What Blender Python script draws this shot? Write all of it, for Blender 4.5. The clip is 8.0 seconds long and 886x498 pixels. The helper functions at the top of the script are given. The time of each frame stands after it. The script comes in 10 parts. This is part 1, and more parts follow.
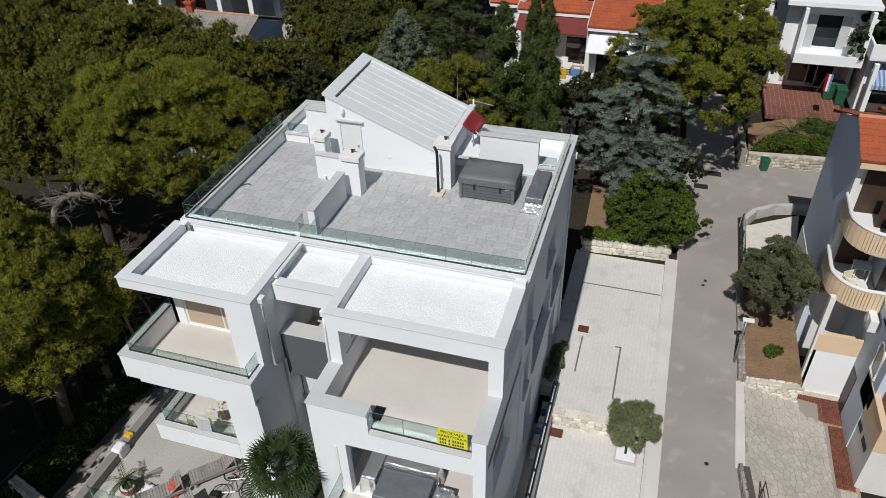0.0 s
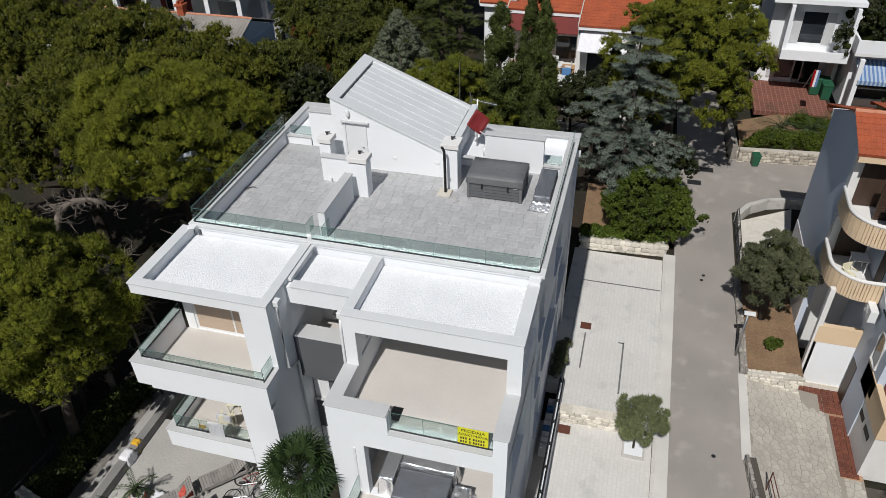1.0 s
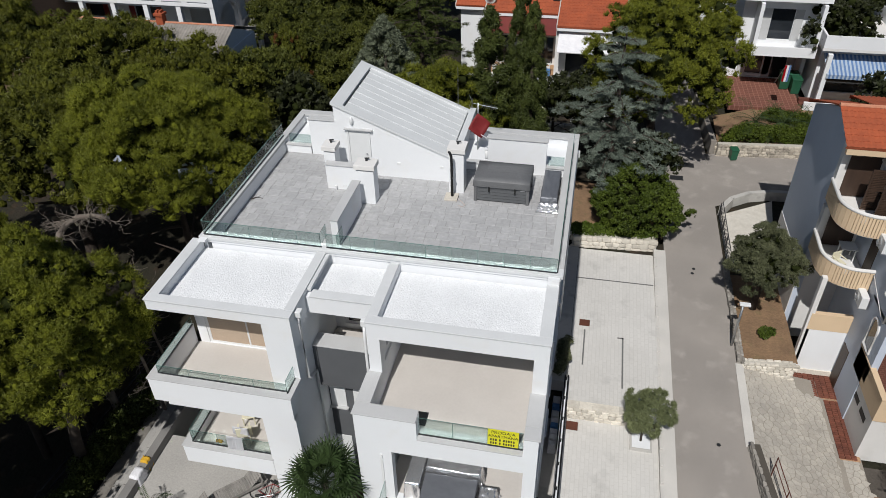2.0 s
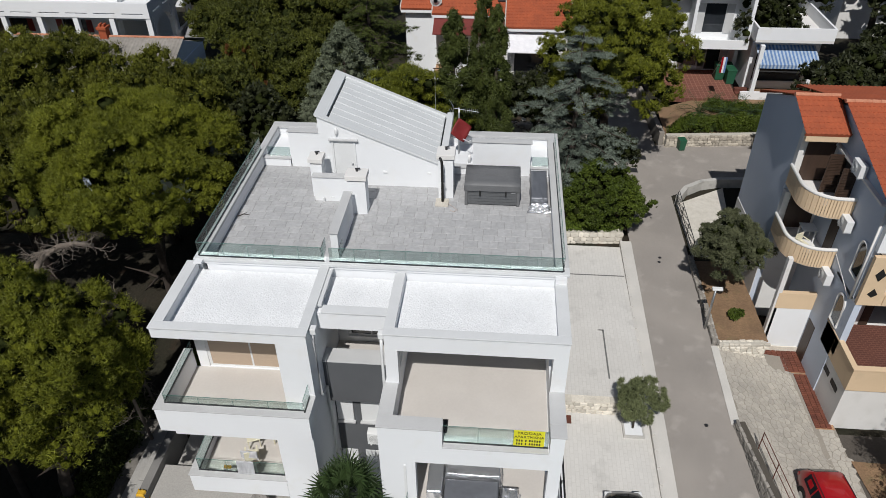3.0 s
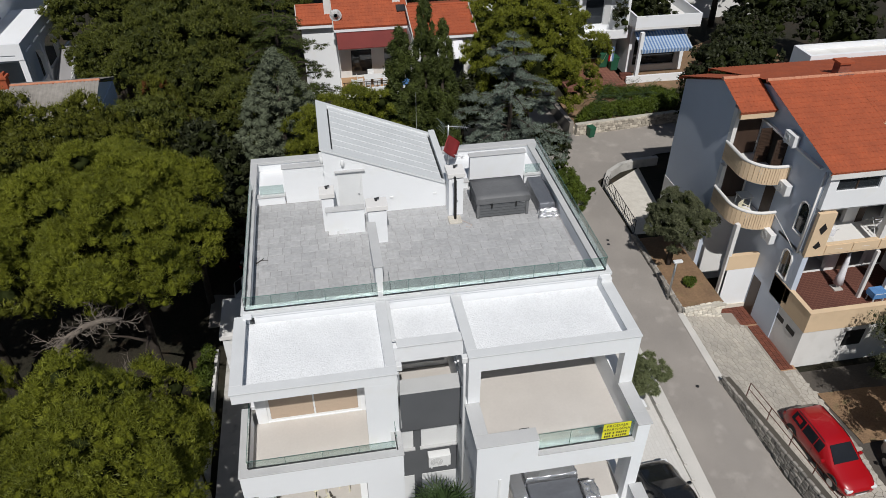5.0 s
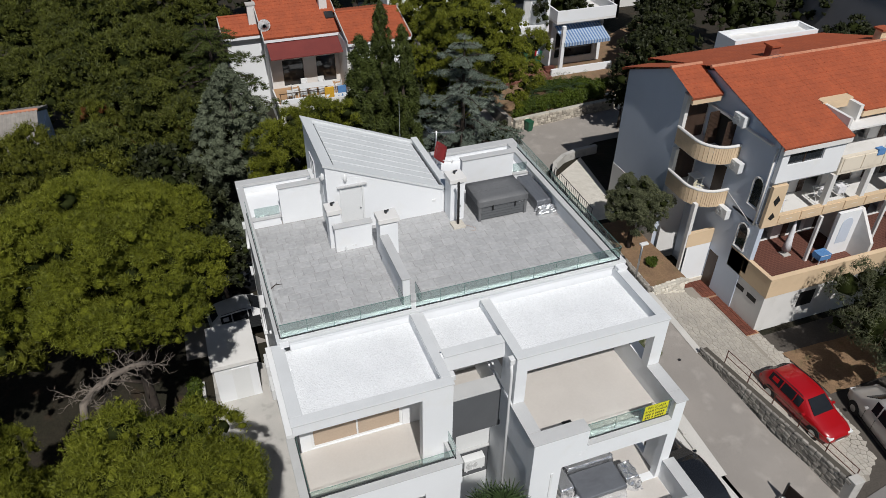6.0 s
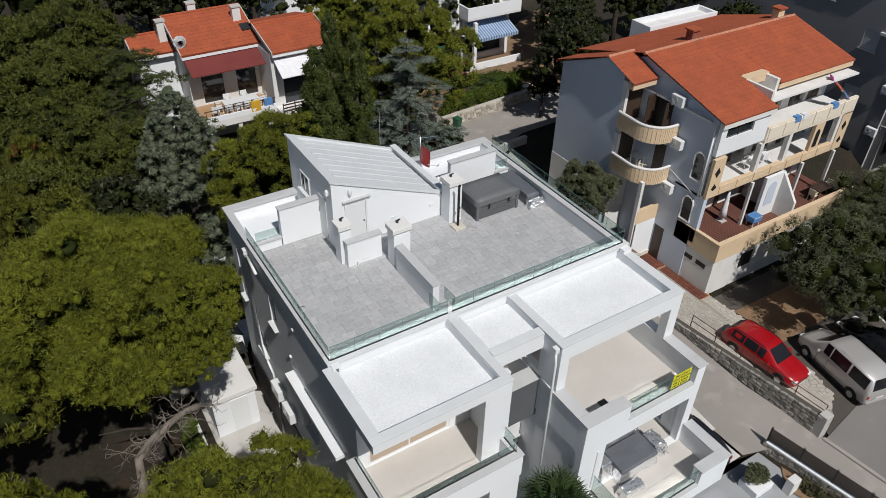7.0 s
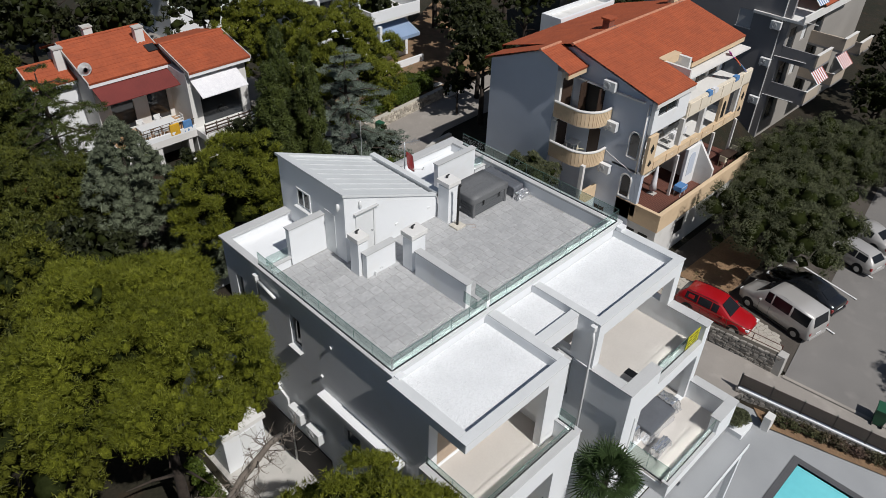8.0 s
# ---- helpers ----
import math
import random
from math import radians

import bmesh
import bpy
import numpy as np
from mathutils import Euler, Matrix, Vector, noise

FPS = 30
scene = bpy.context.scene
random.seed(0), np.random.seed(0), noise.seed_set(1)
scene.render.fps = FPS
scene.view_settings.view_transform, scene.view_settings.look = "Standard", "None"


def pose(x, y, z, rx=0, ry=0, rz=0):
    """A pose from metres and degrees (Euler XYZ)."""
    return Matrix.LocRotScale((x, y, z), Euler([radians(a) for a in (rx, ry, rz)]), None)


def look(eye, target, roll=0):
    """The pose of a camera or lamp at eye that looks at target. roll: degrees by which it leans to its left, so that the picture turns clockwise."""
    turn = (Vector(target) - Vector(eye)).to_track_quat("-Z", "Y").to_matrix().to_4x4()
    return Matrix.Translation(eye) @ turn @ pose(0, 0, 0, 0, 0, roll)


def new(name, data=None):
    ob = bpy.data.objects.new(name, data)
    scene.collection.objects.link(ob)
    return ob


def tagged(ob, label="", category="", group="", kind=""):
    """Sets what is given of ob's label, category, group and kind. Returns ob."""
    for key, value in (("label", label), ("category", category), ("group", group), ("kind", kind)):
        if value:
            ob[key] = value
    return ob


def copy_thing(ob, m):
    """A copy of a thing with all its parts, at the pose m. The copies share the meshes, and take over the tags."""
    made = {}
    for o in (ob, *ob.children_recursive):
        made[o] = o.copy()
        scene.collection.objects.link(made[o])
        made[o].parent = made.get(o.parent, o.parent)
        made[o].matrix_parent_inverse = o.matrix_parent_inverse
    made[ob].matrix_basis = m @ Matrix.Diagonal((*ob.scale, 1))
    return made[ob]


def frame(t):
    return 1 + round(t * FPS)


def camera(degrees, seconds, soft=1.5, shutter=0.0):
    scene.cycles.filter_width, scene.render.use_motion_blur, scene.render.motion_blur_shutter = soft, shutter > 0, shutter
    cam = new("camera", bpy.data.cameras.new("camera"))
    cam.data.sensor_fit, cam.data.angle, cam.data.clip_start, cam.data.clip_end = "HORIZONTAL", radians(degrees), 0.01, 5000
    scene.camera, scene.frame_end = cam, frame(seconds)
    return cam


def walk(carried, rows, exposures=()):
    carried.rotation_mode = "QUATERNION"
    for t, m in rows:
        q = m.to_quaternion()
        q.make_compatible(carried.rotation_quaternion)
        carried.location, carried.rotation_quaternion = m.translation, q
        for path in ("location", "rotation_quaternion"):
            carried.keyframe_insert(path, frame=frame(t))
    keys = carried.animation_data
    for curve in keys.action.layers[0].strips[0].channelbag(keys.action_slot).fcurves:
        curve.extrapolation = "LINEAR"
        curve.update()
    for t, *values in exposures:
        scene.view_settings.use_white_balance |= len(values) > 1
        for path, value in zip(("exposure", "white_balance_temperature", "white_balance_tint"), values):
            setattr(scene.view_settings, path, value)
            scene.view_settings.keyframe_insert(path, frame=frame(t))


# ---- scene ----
cam = camera(63.1, 8.0, 0.55)
PATH = [
    (0, (15.626, -17.763, 25.062), (15.126, -16.236, 23.871), -1.6),
    (0.5, (15.228, -17.949, 25.094), (14.742, -16.418, 23.903), -1.5),
    (1, (14.609, -18.134, 25.114), (14.161, -16.592, 23.923), -1.5),
    (2.5, (11.648, -18.837, 25.509), (11.39, -17.253, 24.316), -1.0),
    (3, (10.224, -18.953, 25.633), (10.079, -17.355, 24.438), -0.6),
    (3.5, (8.747, -19.057, 25.858), (8.682, -17.454, 24.664), -0.5),
    (4, (7.019, -19.007, 26.08), (7.06, -17.405, 24.884), -0.2),
    (4.5, (5.268, -18.896, 26.363), (5.424, -17.303, 25.165), -0.1),
    (6, (-1.029, -17.341, 26.9), (-0.463, -15.846, 25.697), 0.8),
    (6.5, (-3.25, -16.441, 27.074), (-2.539, -15.009, 25.871), 1.1),
    (7, (-5.673, -15.305, 27.273), (-4.81, -13.961, 26.07), 1.4),
    (7.5, (-8.011, -13.947, 27.354), (-7.004, -12.702, 26.156), 1.7),
    (8, (-10.418, -12.142, 27.447), (-9.265, -11.024, 26.255), 2.0),
]
walk(cam, [(t, look(eye, target, roll)) for t, eye, target, roll in PATH], [(0, -0.15), (3, -0.21), (8, -0.22)])

# ---- sky and sun ----
SUN_WAY = Vector((-0.07, -0.78, 1.0)).normalized()
world = bpy.data.worlds.new("world")
scene.world = world
world.use_nodes = True
wn, wl = world.node_tree.nodes, world.node_tree.links
sky = wn.new("ShaderNodeTexSky")
sky.sky_type = "NISHITA"
sky.sun_disc = False
sky.sun_elevation = math.asin(SUN_WAY.z)
sky.sun_rotation = math.atan2(SUN_WAY.x, SUN_WAY.y)
wl.new(sky.outputs[0], wn["Background"].inputs[0])
wn["Background"].inputs[1].default_value = 0.05
sun_data = bpy.data.lights.new("sun", "SUN")
sun_data.energy, sun_data.angle, sun_data.color = 4.4, radians(0.55), (1.0, 0.975, 0.945)
sun = new("sun", sun_data)
sun.matrix_world = look(SUN_WAY * 80, (0, 0, 0))


# ---- materials ----
def surf(name, c1, c2=None, big=0.7, fine=22.0, rough=0.7, bump=0.15, metal=0.0, rnd=0.0, isl=0.0, stain=None, spec=0.4, fine_amt=0.25, grain_dist=0.01, coat=0.0, stretch=None):
    """A surface of two tones: broad patches, fine grain, relief, and a shift from piece to piece."""
    m = bpy.data.materials.new(name)
    m.use_nodes = True
    n, l = m.node_tree.nodes, m.node_tree.links
    p = n["Principled BSDF"]
    p.inputs["Roughness"].default_value, p.inputs["Metallic"].default_value = rough, metal
    p.inputs["Specular IOR Level"].default_value = spec
    p.inputs["Coat Weight"].default_value = coat
    c2 = c2 or tuple(v * 0.85 for v in c1)
    geo = n.new("ShaderNodeNewGeometry")
    where = geo.outputs["Position"]
    if stretch:
        mp = n.new("ShaderNodeMapping")
        mp.inputs["Scale"].default_value = stretch
        l.new(where, mp.inputs[0])
        where = mp.outputs[0]
    a, b = n.new("ShaderNodeTexNoise"), n.new("ShaderNodeTexNoise")
    for tex, sc, det in ((a, big, 5), (b, fine, 3)):
        tex.inputs["Scale"].default_value, tex.inputs["Detail"].default_value = sc, det
        l.new(where, tex.inputs["Vector"])
    ramp = n.new("ShaderNodeMapRange")
    ramp.inputs[1].default_value, ramp.inputs[2].default_value = 0.32, 0.68
    l.new(a.outputs[0], ramp.inputs[0])
    mix = n.new("ShaderNodeMix")
    mix.data_type = "RGBA"
    l.new(ramp.outputs[0], mix.inputs[0])
    mix.inputs[6].default_value, mix.inputs[7].default_value = (*c1, 1), (*c2, 1)
    out = mix.outputs[2]
    if stain:
        s = n.new("ShaderNodeTexNoise")
        s.inputs["Scale"].default_value, s.inputs["Detail"].default_value = big * 2.7, 8
        l.new(geo.outputs["Position"], s.inputs["Vector"])
        r = n.new("ShaderNodeMapRange")
        r.inputs[1].default_value, r.inputs[2].default_value, r.inputs[4].default_value = 0.56, 0.74, 0.7
        l.new(s.outputs[0], r.inputs[0])
        mm = n.new("ShaderNodeMix")
        mm.data_type = "RGBA"
        l.new(r.outputs[0], mm.inputs[0])
        l.new(out, mm.inputs[6])
        mm.inputs[7].default_value = (*stain, 1)
        out = mm.outputs[2]
    hsv = n.new("ShaderNodeHueSaturation")
    val = n.new("ShaderNodeMapRange")
    val.inputs[3].default_value, val.inputs[4].default_value = 1 - fine_amt, 1 + fine_amt
    l.new(b.outputs[0], val.inputs[0])
    vout = val.outputs[0]
    for amt, sock in ((rnd, None), (isl, geo.outputs["Random Per Island"])):
        if amt:
            if sock is None:
                sock = n.new("ShaderNodeObjectInfo").outputs["Random"]
            v2 = n.new("ShaderNodeMapRange")
            v2.inputs[3].default_value, v2.inputs[4].default_value = 1 - amt, 1 + amt
            l.new(sock, v2.inputs[0])
            mu = n.new("ShaderNodeMath")
            mu.operation = "MULTIPLY"
            l.new(vout, mu.inputs[0])
            l.new(v2.outputs[0], mu.inputs[1])
            vout = mu.outputs[0]
    l.new(vout, hsv.inputs["Value"])
    l.new(out, hsv.inputs["Color"])
    l.new(hsv.outputs[0], p.inputs["Base Color"])
    if bump:
        bp = n.new("ShaderNodeBump")
        bp.inputs["Strength"].default_value, bp.inputs["Distance"].default_value = bump, grain_dist
        l.new(b.outputs[0], bp.inputs["Height"])
        l.new(bp.outputs[0], p.inputs["Normal"])
    return m


CLUMPSHADE = {}


def leafy(name, c1, c2, isl=0.35, big=0.5, shine=0.25, through_light=0.25):
    """Leaves: tone by clump and by leaf, with light that passes through."""
    m = surf(name, c1, c2, big=big, fine=3.5, rough=0.55, bump=0, isl=isl, spec=shine, fine_amt=0.45)
    n, l = m.node_tree.nodes, m.node_tree.links
    p = n["Principled BSDF"]
    tr = n.new("ShaderNodeBsdfTranslucent")
    src = p.inputs["Base Color"].links[0].from_socket
    l.new(src, tr.inputs[0])
    mx = n.new("ShaderNodeMixShader")
    mx.inputs[0].default_value = through_light
    l.new(p.outputs[0], mx.inputs[1])
    l.new(tr.outputs[0], mx.inputs[2])
    l.new(mx.outputs[0], n["Material Output"].inputs[0])
    # clumps under the leaves: leaf colour darkened to carry the crown's inner shade
    dense = surf(name + "_clump_shade", tuple(v * 0.62 for v in c1), tuple(v * 0.5 for v in c2), big=2.2, fine=16.0, rough=0.9, bump=0.8, isl=0.22, spec=0.05, fine_amt=0.6, grain_dist=0.10)
    CLUMPSHADE[name] = dense
    return m


def glassy(name, tint, rough=0.02):
    m = bpy.data.materials.new(name)
    m.use_nodes = True
    n, l = m.node_tree.nodes, m.node_tree.links
    p = n["Principled BSDF"]
    p.inputs["Base Color"].default_value = (*tint, 1)
    p.inputs["Roughness"].default_value = rough
    p.inputs["Transmission Weight"].default_value = 1.0
    p.inputs["IOR"].default_value = 1.2
    return m


def gridded(name, c1, c2, joint, w, h, turn=0.0, mortar=0.012, rough=0.85, offset=0.5):
    """Small concrete pavers: joints by a brick pattern at true size, with tone from paver to paver."""
    m = surf(name, c1, c2, big=0.4, fine=30, rough=rough, bump=0.25, fine_amt=0.12, stain=tuple(v * 0.8 for v in c2))
    n, l = m.node_tree.nodes, m.node_tree.links
    p = n["Principled BSDF"]
    src = p.inputs["Base Color"].links[0].from_socket
    geo = n.new("ShaderNodeNewGeometry")
    mp = n.new("ShaderNodeMapping")
    mp.inputs["Rotation"].default_value = (0, 0, radians(turn))
    l.new(geo.outputs["Position"], mp.inputs[0])
    br = n.new("ShaderNodeTexBrick")
    br.offset = offset
    br.inputs["Scale"].default_value = 1.0
    br.inputs["Mortar Size"].default_value = mortar
    br.inputs["Brick Width"].default_value, br.inputs["Row Height"].default_value = w, h
    br.inputs["Color1"].default_value, br.inputs["Color2"].default_value = (0.972, 0.972, 0.972, 1), (1.02, 1.02, 1.02, 1)
    br.inputs["Mortar"].default_value = (*[j for j in joint], 1)
    l.new(mp.outputs[0], br.inputs["Vector"])
    mx = n.new("ShaderNodeMix")
    mx.data_type, mx.blend_type = "RGBA", "MULTIPLY"
    mx.inputs[0].default_value = 1.0
    l.new(src, mx.inputs[6])
    l.new(br.outputs[0], mx.inputs[7])
    l.new(mx.outputs[2], p.inputs["Base Color"])
    return m


WHITE = surf("white_render", (0.77, 0.785, 0.80), (0.73, 0.745, 0.76), big=0.35, fine=60, rough=0.9, bump=0.12, fine_amt=0.04, stain=(0.72, 0.72, 0.70))
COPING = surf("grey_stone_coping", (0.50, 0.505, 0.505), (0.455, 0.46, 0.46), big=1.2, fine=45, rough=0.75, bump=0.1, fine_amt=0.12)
GRAVEL = surf("white_marble_gravel", (0.72, 0.735, 0.75), (0.67, 0.685, 0.70), big=1.0, fine=30, rough=0.85, bump=0.3, isl=0.05, fine_amt=0.09, grain_dist=0.02)
TILE = surf("grey_slate_look_tile", (0.408, 0.410, 0.413), (0.365, 0.367, 0.372), big=1.7, fine=7, rough=0.65, bump=0.25, rnd=0.06, isl=0.05, fine_amt=0.24, stain=(0.47, 0.472, 0.473))
GROUT = surf("grey_grout", (0.345, 0.343, 0.34), big=2, rough=0.95)
BEIGE = surf("beige_porcelain_tile", (0.55, 0.52, 0.485), (0.51, 0.48, 0.447), big=0.8, fine=12, rough=0.55, bump=0.03, fine_amt=0.05)
DARKGREY = surf("anthracite_render", (0.105, 0.11, 0.118), (0.09, 0.094, 0.10), big=0.6, fine=50, rough=0.85, fine_amt=0.08)
SHEETMETAL = surf("pale_coated_sheet", (0.66, 0.68, 0.685), (0.62, 0.64, 0.645), big=0.9, fine=14, rough=0.5, bump=0.03, metal=0.05, fine_amt=0.04)
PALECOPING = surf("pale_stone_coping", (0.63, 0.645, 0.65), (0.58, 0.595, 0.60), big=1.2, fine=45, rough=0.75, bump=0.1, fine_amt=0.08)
GLASS = glassy("green_tinted_glass", (0.55, 0.645, 0.625))
WINGLASS = surf("dark_window_glass", (0.018, 0.022, 0.026), (0.03, 0.034, 0.04), rough=0.06, bump=0, spec=0.8, fine_amt=0.1)
STEEL = surf("dark_steel", (0.06, 0.062, 0.065), rough=0.4, metal=0.6, bump=0.02, fine_amt=0.1)
INOX = surf("brushed_steel", (0.55, 0.56, 0.57), rough=0.3, metal=0.9, bump=0.02, fine_amt=0.1)
BLACKPIPE = surf("black_pipe", (0.012, 0.012, 0.013), rough=0.45, bump=0.02)
PVC = surf("white_plastic", (0.72, 0.73, 0.73), (0.68, 0.69, 0.69), rough=0.4, bump=0.02, fine_amt=0.04)
TUBSIDE = surf("grey_slatted_panel", (0.115, 0.12, 0.125), (0.10, 0.105, 0.11), rough=0.6, bump=0.08, fine_amt=0.1, fine=8)
TUBLID = surf("charcoal_vinyl", (0.145, 0.148, 0.152), (0.125, 0.128, 0.132), rough=0.55, bump=0.1)
SILVER = surf("silver_tarpaulin", (0.80, 0.81, 0.83), (0.70, 0.71, 0.73), big=1.8, fine=6, rough=0.22, metal=0.85, bump=0.2, fine_amt=0.06)
ROOFRED = surf("terracotta_roof_tile", (0.375, 0.088, 0.035), (0.30, 0.072, 0.031), big=1.1, fine=7, rough=0.85, bump=0.15, fine_amt=0.24, stain=(0.30, 0.074, 0.034))
ROOFOLD = surf("weathered_fibre_cement", (0.27, 0.25, 0.225), (0.20, 0.185, 0.165), big=0.6, fine=5, rough=0.9, bump=0.2, fine_amt=0.3)
CREAM = surf("cream_render", (0.66, 0.50, 0.33), (0.60, 0.455, 0.30), big=0.5, fine=50, rough=0.9, fine_amt=0.06, stain=(0.55, 0.42, 0.28))
RIDGE = surf("mortared_ridge_tile", (0.50, 0.24, 0.15), (0.42, 0.17, 0.10), big=3, rough=0.9, isl=0.2)
# blue-grey of the skylit, shaded gable is mixed into this wall colour
PALEBLUE = surf("blue_shade_render", (0.52, 0.575, 0.665), (0.47, 0.525, 0.61), big=0.3, fine=50, rough=0.9, fine_amt=0.06, stain=(0.50, 0.55, 0.63))
OFFWHITE = surf("old_white_render", (0.72, 0.71, 0.69), (0.64, 0.63, 0.61), big=0.4, fine=40, rough=0.9, fine_amt=0.06, stain=(0.58, 0.57, 0.54))
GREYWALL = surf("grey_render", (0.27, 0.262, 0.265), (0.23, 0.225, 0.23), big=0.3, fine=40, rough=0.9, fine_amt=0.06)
DARKWOOD = surf("dark_brown_wood", (0.045, 0.028, 0.02), (0.06, 0.037, 0.026), rough=0.5, stretch=(6, 6, 1))
REDTILE = surf("red_brown_clay_tile", (0.125, 0.042, 0.028), (0.095, 0.034, 0.024), big=1.5, fine=9, rough=0.75, rnd=0.18, isl=0.2, fine_amt=0.2)
REDFLOOR = gridded("red_clay_floor", (0.115, 0.042, 0.028), (0.088, 0.034, 0.024), (1.5, 1.7, 1.8), 0.26, 0.13, mortar=0.02)
BRIGHTFLOOR = gridded("worn_red_clay_floor", (0.18, 0.07, 0.048), (0.14, 0.056, 0.04), (1.7, 2.0, 2.1), 0.33, 0.33, mortar=0.025, offset=0.0)
ASPHALT = surf("worn_asphalt", (0.300, 0.274, 0.248), (0.248, 0.228, 0.208), big=0.35, fine=45, rough=0.95, bump=0.3, fine_amt=0.3, stain=(0.385, 0.353, 0.32))
LOTASPHALT = surf("car_park_asphalt", (0.205, 0.195, 0.185), (0.172, 0.164, 0.157), big=0.3, fine=40, rough=0.95, bump=0.3, fine_amt=0.2, stain=(0.235, 0.222, 0.21))
CONCRETE = surf("pale_concrete", (0.50, 0.48, 0.45), (0.43, 0.42, 0.395), big=0.7, fine=25, rough=0.95, bump=0.2, fine_amt=0.15, stain=(0.28, 0.27, 0.25))
PAVER = gridded("grey_concrete_pavers", (0.585, 0.572, 0.545), (0.55, 0.537, 0.51), (0.90, 0.895, 0.885), 0.36, 0.18, turn=90)
LIME = surf("pale_limestone", (0.66, 0.62, 0.54), (0.54, 0.50, 0.43), big=2.5, fine=14, rough=0.9, bump=0.5, rnd=0.22, isl=0.2, fine_amt=0.2, grain_dist=0.03)
RUBBLE = surf("grey_rubble_stone", (0.30, 0.28, 0.25), (0.21, 0.195, 0.175), big=3, fine=12, rough=0.95, bump=0.6, rnd=0.32, isl=0.3, fine_amt=0.25, grain_dist=0.03)
FIELDSTONE = surf("tan_field_stone", (0.46, 0.415, 0.345), (0.34, 0.305, 0.255), big=2.5, fine=12, rough=0.95, bump=0.6, rnd=0.3, isl=0.25, fine_amt=0.25, grain_dist=0.03)
DARKJOINT = surf("shaded_joint", (0.085, 0.075, 0.062), rough=0.95, fine_amt=0.3)
FLAG = surf("crazy_paving_stone", (0.425, 0.394, 0.343), (0.352, 0.328, 0.29), big=0.8, fine=14, rough=0.9, bump=0.35, rnd=0.09, isl=0.05, fine_amt=0.2, stain=(0.37, 0.345, 0.31))
JOINT = surf("dark_joint", (0.27, 0.245, 0.215), rough=0.95, fine_amt=0.2)
SOIL = surf("brown_soil", (0.245, 0.155, 0.088), (0.18, 0.114, 0.068), big=0.8, fine=10, rough=1.0, bump=0.8, fine_amt=0.38, grain_dist=0.05, stain=(0.15, 0.125, 0.06))
# litter brown pushed near black, so the colour carries the tree shade too
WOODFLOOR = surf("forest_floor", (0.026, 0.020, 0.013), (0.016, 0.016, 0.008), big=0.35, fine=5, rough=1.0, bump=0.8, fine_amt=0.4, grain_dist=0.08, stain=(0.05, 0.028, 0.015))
BARK = surf("pine_bark", (0.058, 0.045, 0.036), (0.034, 0.026, 0.021), big=4, fine=16, rough=1.0, bump=0.8, fine_amt=0.3, grain_dist=0.03)
DEADWOOD = surf("bleached_dead_wood", (0.235, 0.20, 0.165), (0.12, 0.10, 0.083), big=3, fine=20, rough=1.0, bump=0.5, fine_amt=0.25)
# near-black lobe colour that stands in for shade inside the crowns
CROWNSHADE = surf("inner_crown_shade", (0.026, 0.032, 0.010), (0.014, 0.018, 0.006), big=3, fine=12, rough=1.0, bump=0.4, fine_amt=0.5, spec=0.0)
PINE = leafy("pine_needles", (0.203, 0.219, 0.024), (0.094, 0.108, 0.013), through_light=0.28)
PINEMID = leafy("green_pine_needles", (0.138, 0.146, 0.019), (0.064, 0.072, 0.012), through_light=0.2)
PINEDARK = leafy("dark_pine_needles", (0.112, 0.124, 0.022), (0.048, 0.058, 0.014), through_light=0.2)
CYPRESS = leafy("cypress_foliage", (0.082, 0.102, 0.024), (0.046, 0.062, 0.017))
CEDAR = leafy("blue_cedar_needles", (0.225, 0.265, 0.215), (0.12, 0.15, 0.12))
GREYFIR = leafy("grey_green_cypress", (0.20, 0.228, 0.150), (0.105, 0.125, 0.08))
OAK = leafy("dark_oak_leaves", (0.046, 0.052, 0.022), (0.025, 0.031, 0.013))
SHRUB = leafy("bright_shrub_leaves", (0.092, 0.125, 0.016), (0.055, 0.082, 0.013))
HEDGE = leafy("hedge_leaves", (0.10, 0.14, 0.018), (0.065, 0.10, 0.014))
OLIVE = leafy("olive_leaves", (0.145, 0.155, 0.082), (0.07, 0.08, 0.042))
OLIVEYOUNG = leafy("young_olive_leaves", (0.20, 0.225, 0.11), (0.13, 0.15, 0.07))
PALMLEAF = leafy("palm_fronds", (0.050, 0.080, 0.026), (0.032, 0.055, 0.018))
RUST = leafy("rusty_leaves", (0.14, 0.050, 0.015), (0.10, 0.055, 0.016))
FLOWER = leafy("sparse_blossom", (0.135, 0.085, 0.07), (0.075, 0.09, 0.035))
WATER = surf("pool_water", (0.17, 0.60, 0.66), (0.20, 0.66, 0.71), big=0.5, fine=2.5, rough=0.05, bump=0.25, spec=0.6, fine_amt=0.08, grain_dist=0.05)
POOLTILE = surf("grey_pool_edge", (0.10, 0.10, 0.105), big=1, rough=0.6)
DECK = surf("pale_grey_deck", (0.33, 0.34, 0.35), (0.30, 0.31, 0.32), big=0.6, fine=20, rough=0.8, fine_amt=0.08)
YELLOW = surf("yellow_banner", (0.70, 0.66, 0.02), (0.66, 0.62, 0.02), rough=0.5, bump=0.05, fine_amt=0.04)
BLACK = surf("black_print", (0.015, 0.015, 0.015), rough=0.6, bump=0)
COVERGREY = surf("dark_grey_cover", (0.15, 0.16, 0.178), (0.13, 0.138, 0.155), big=1.5, fine=9, rough=0.42, bump=0.12, metal=0.25, fine_amt=0.08)
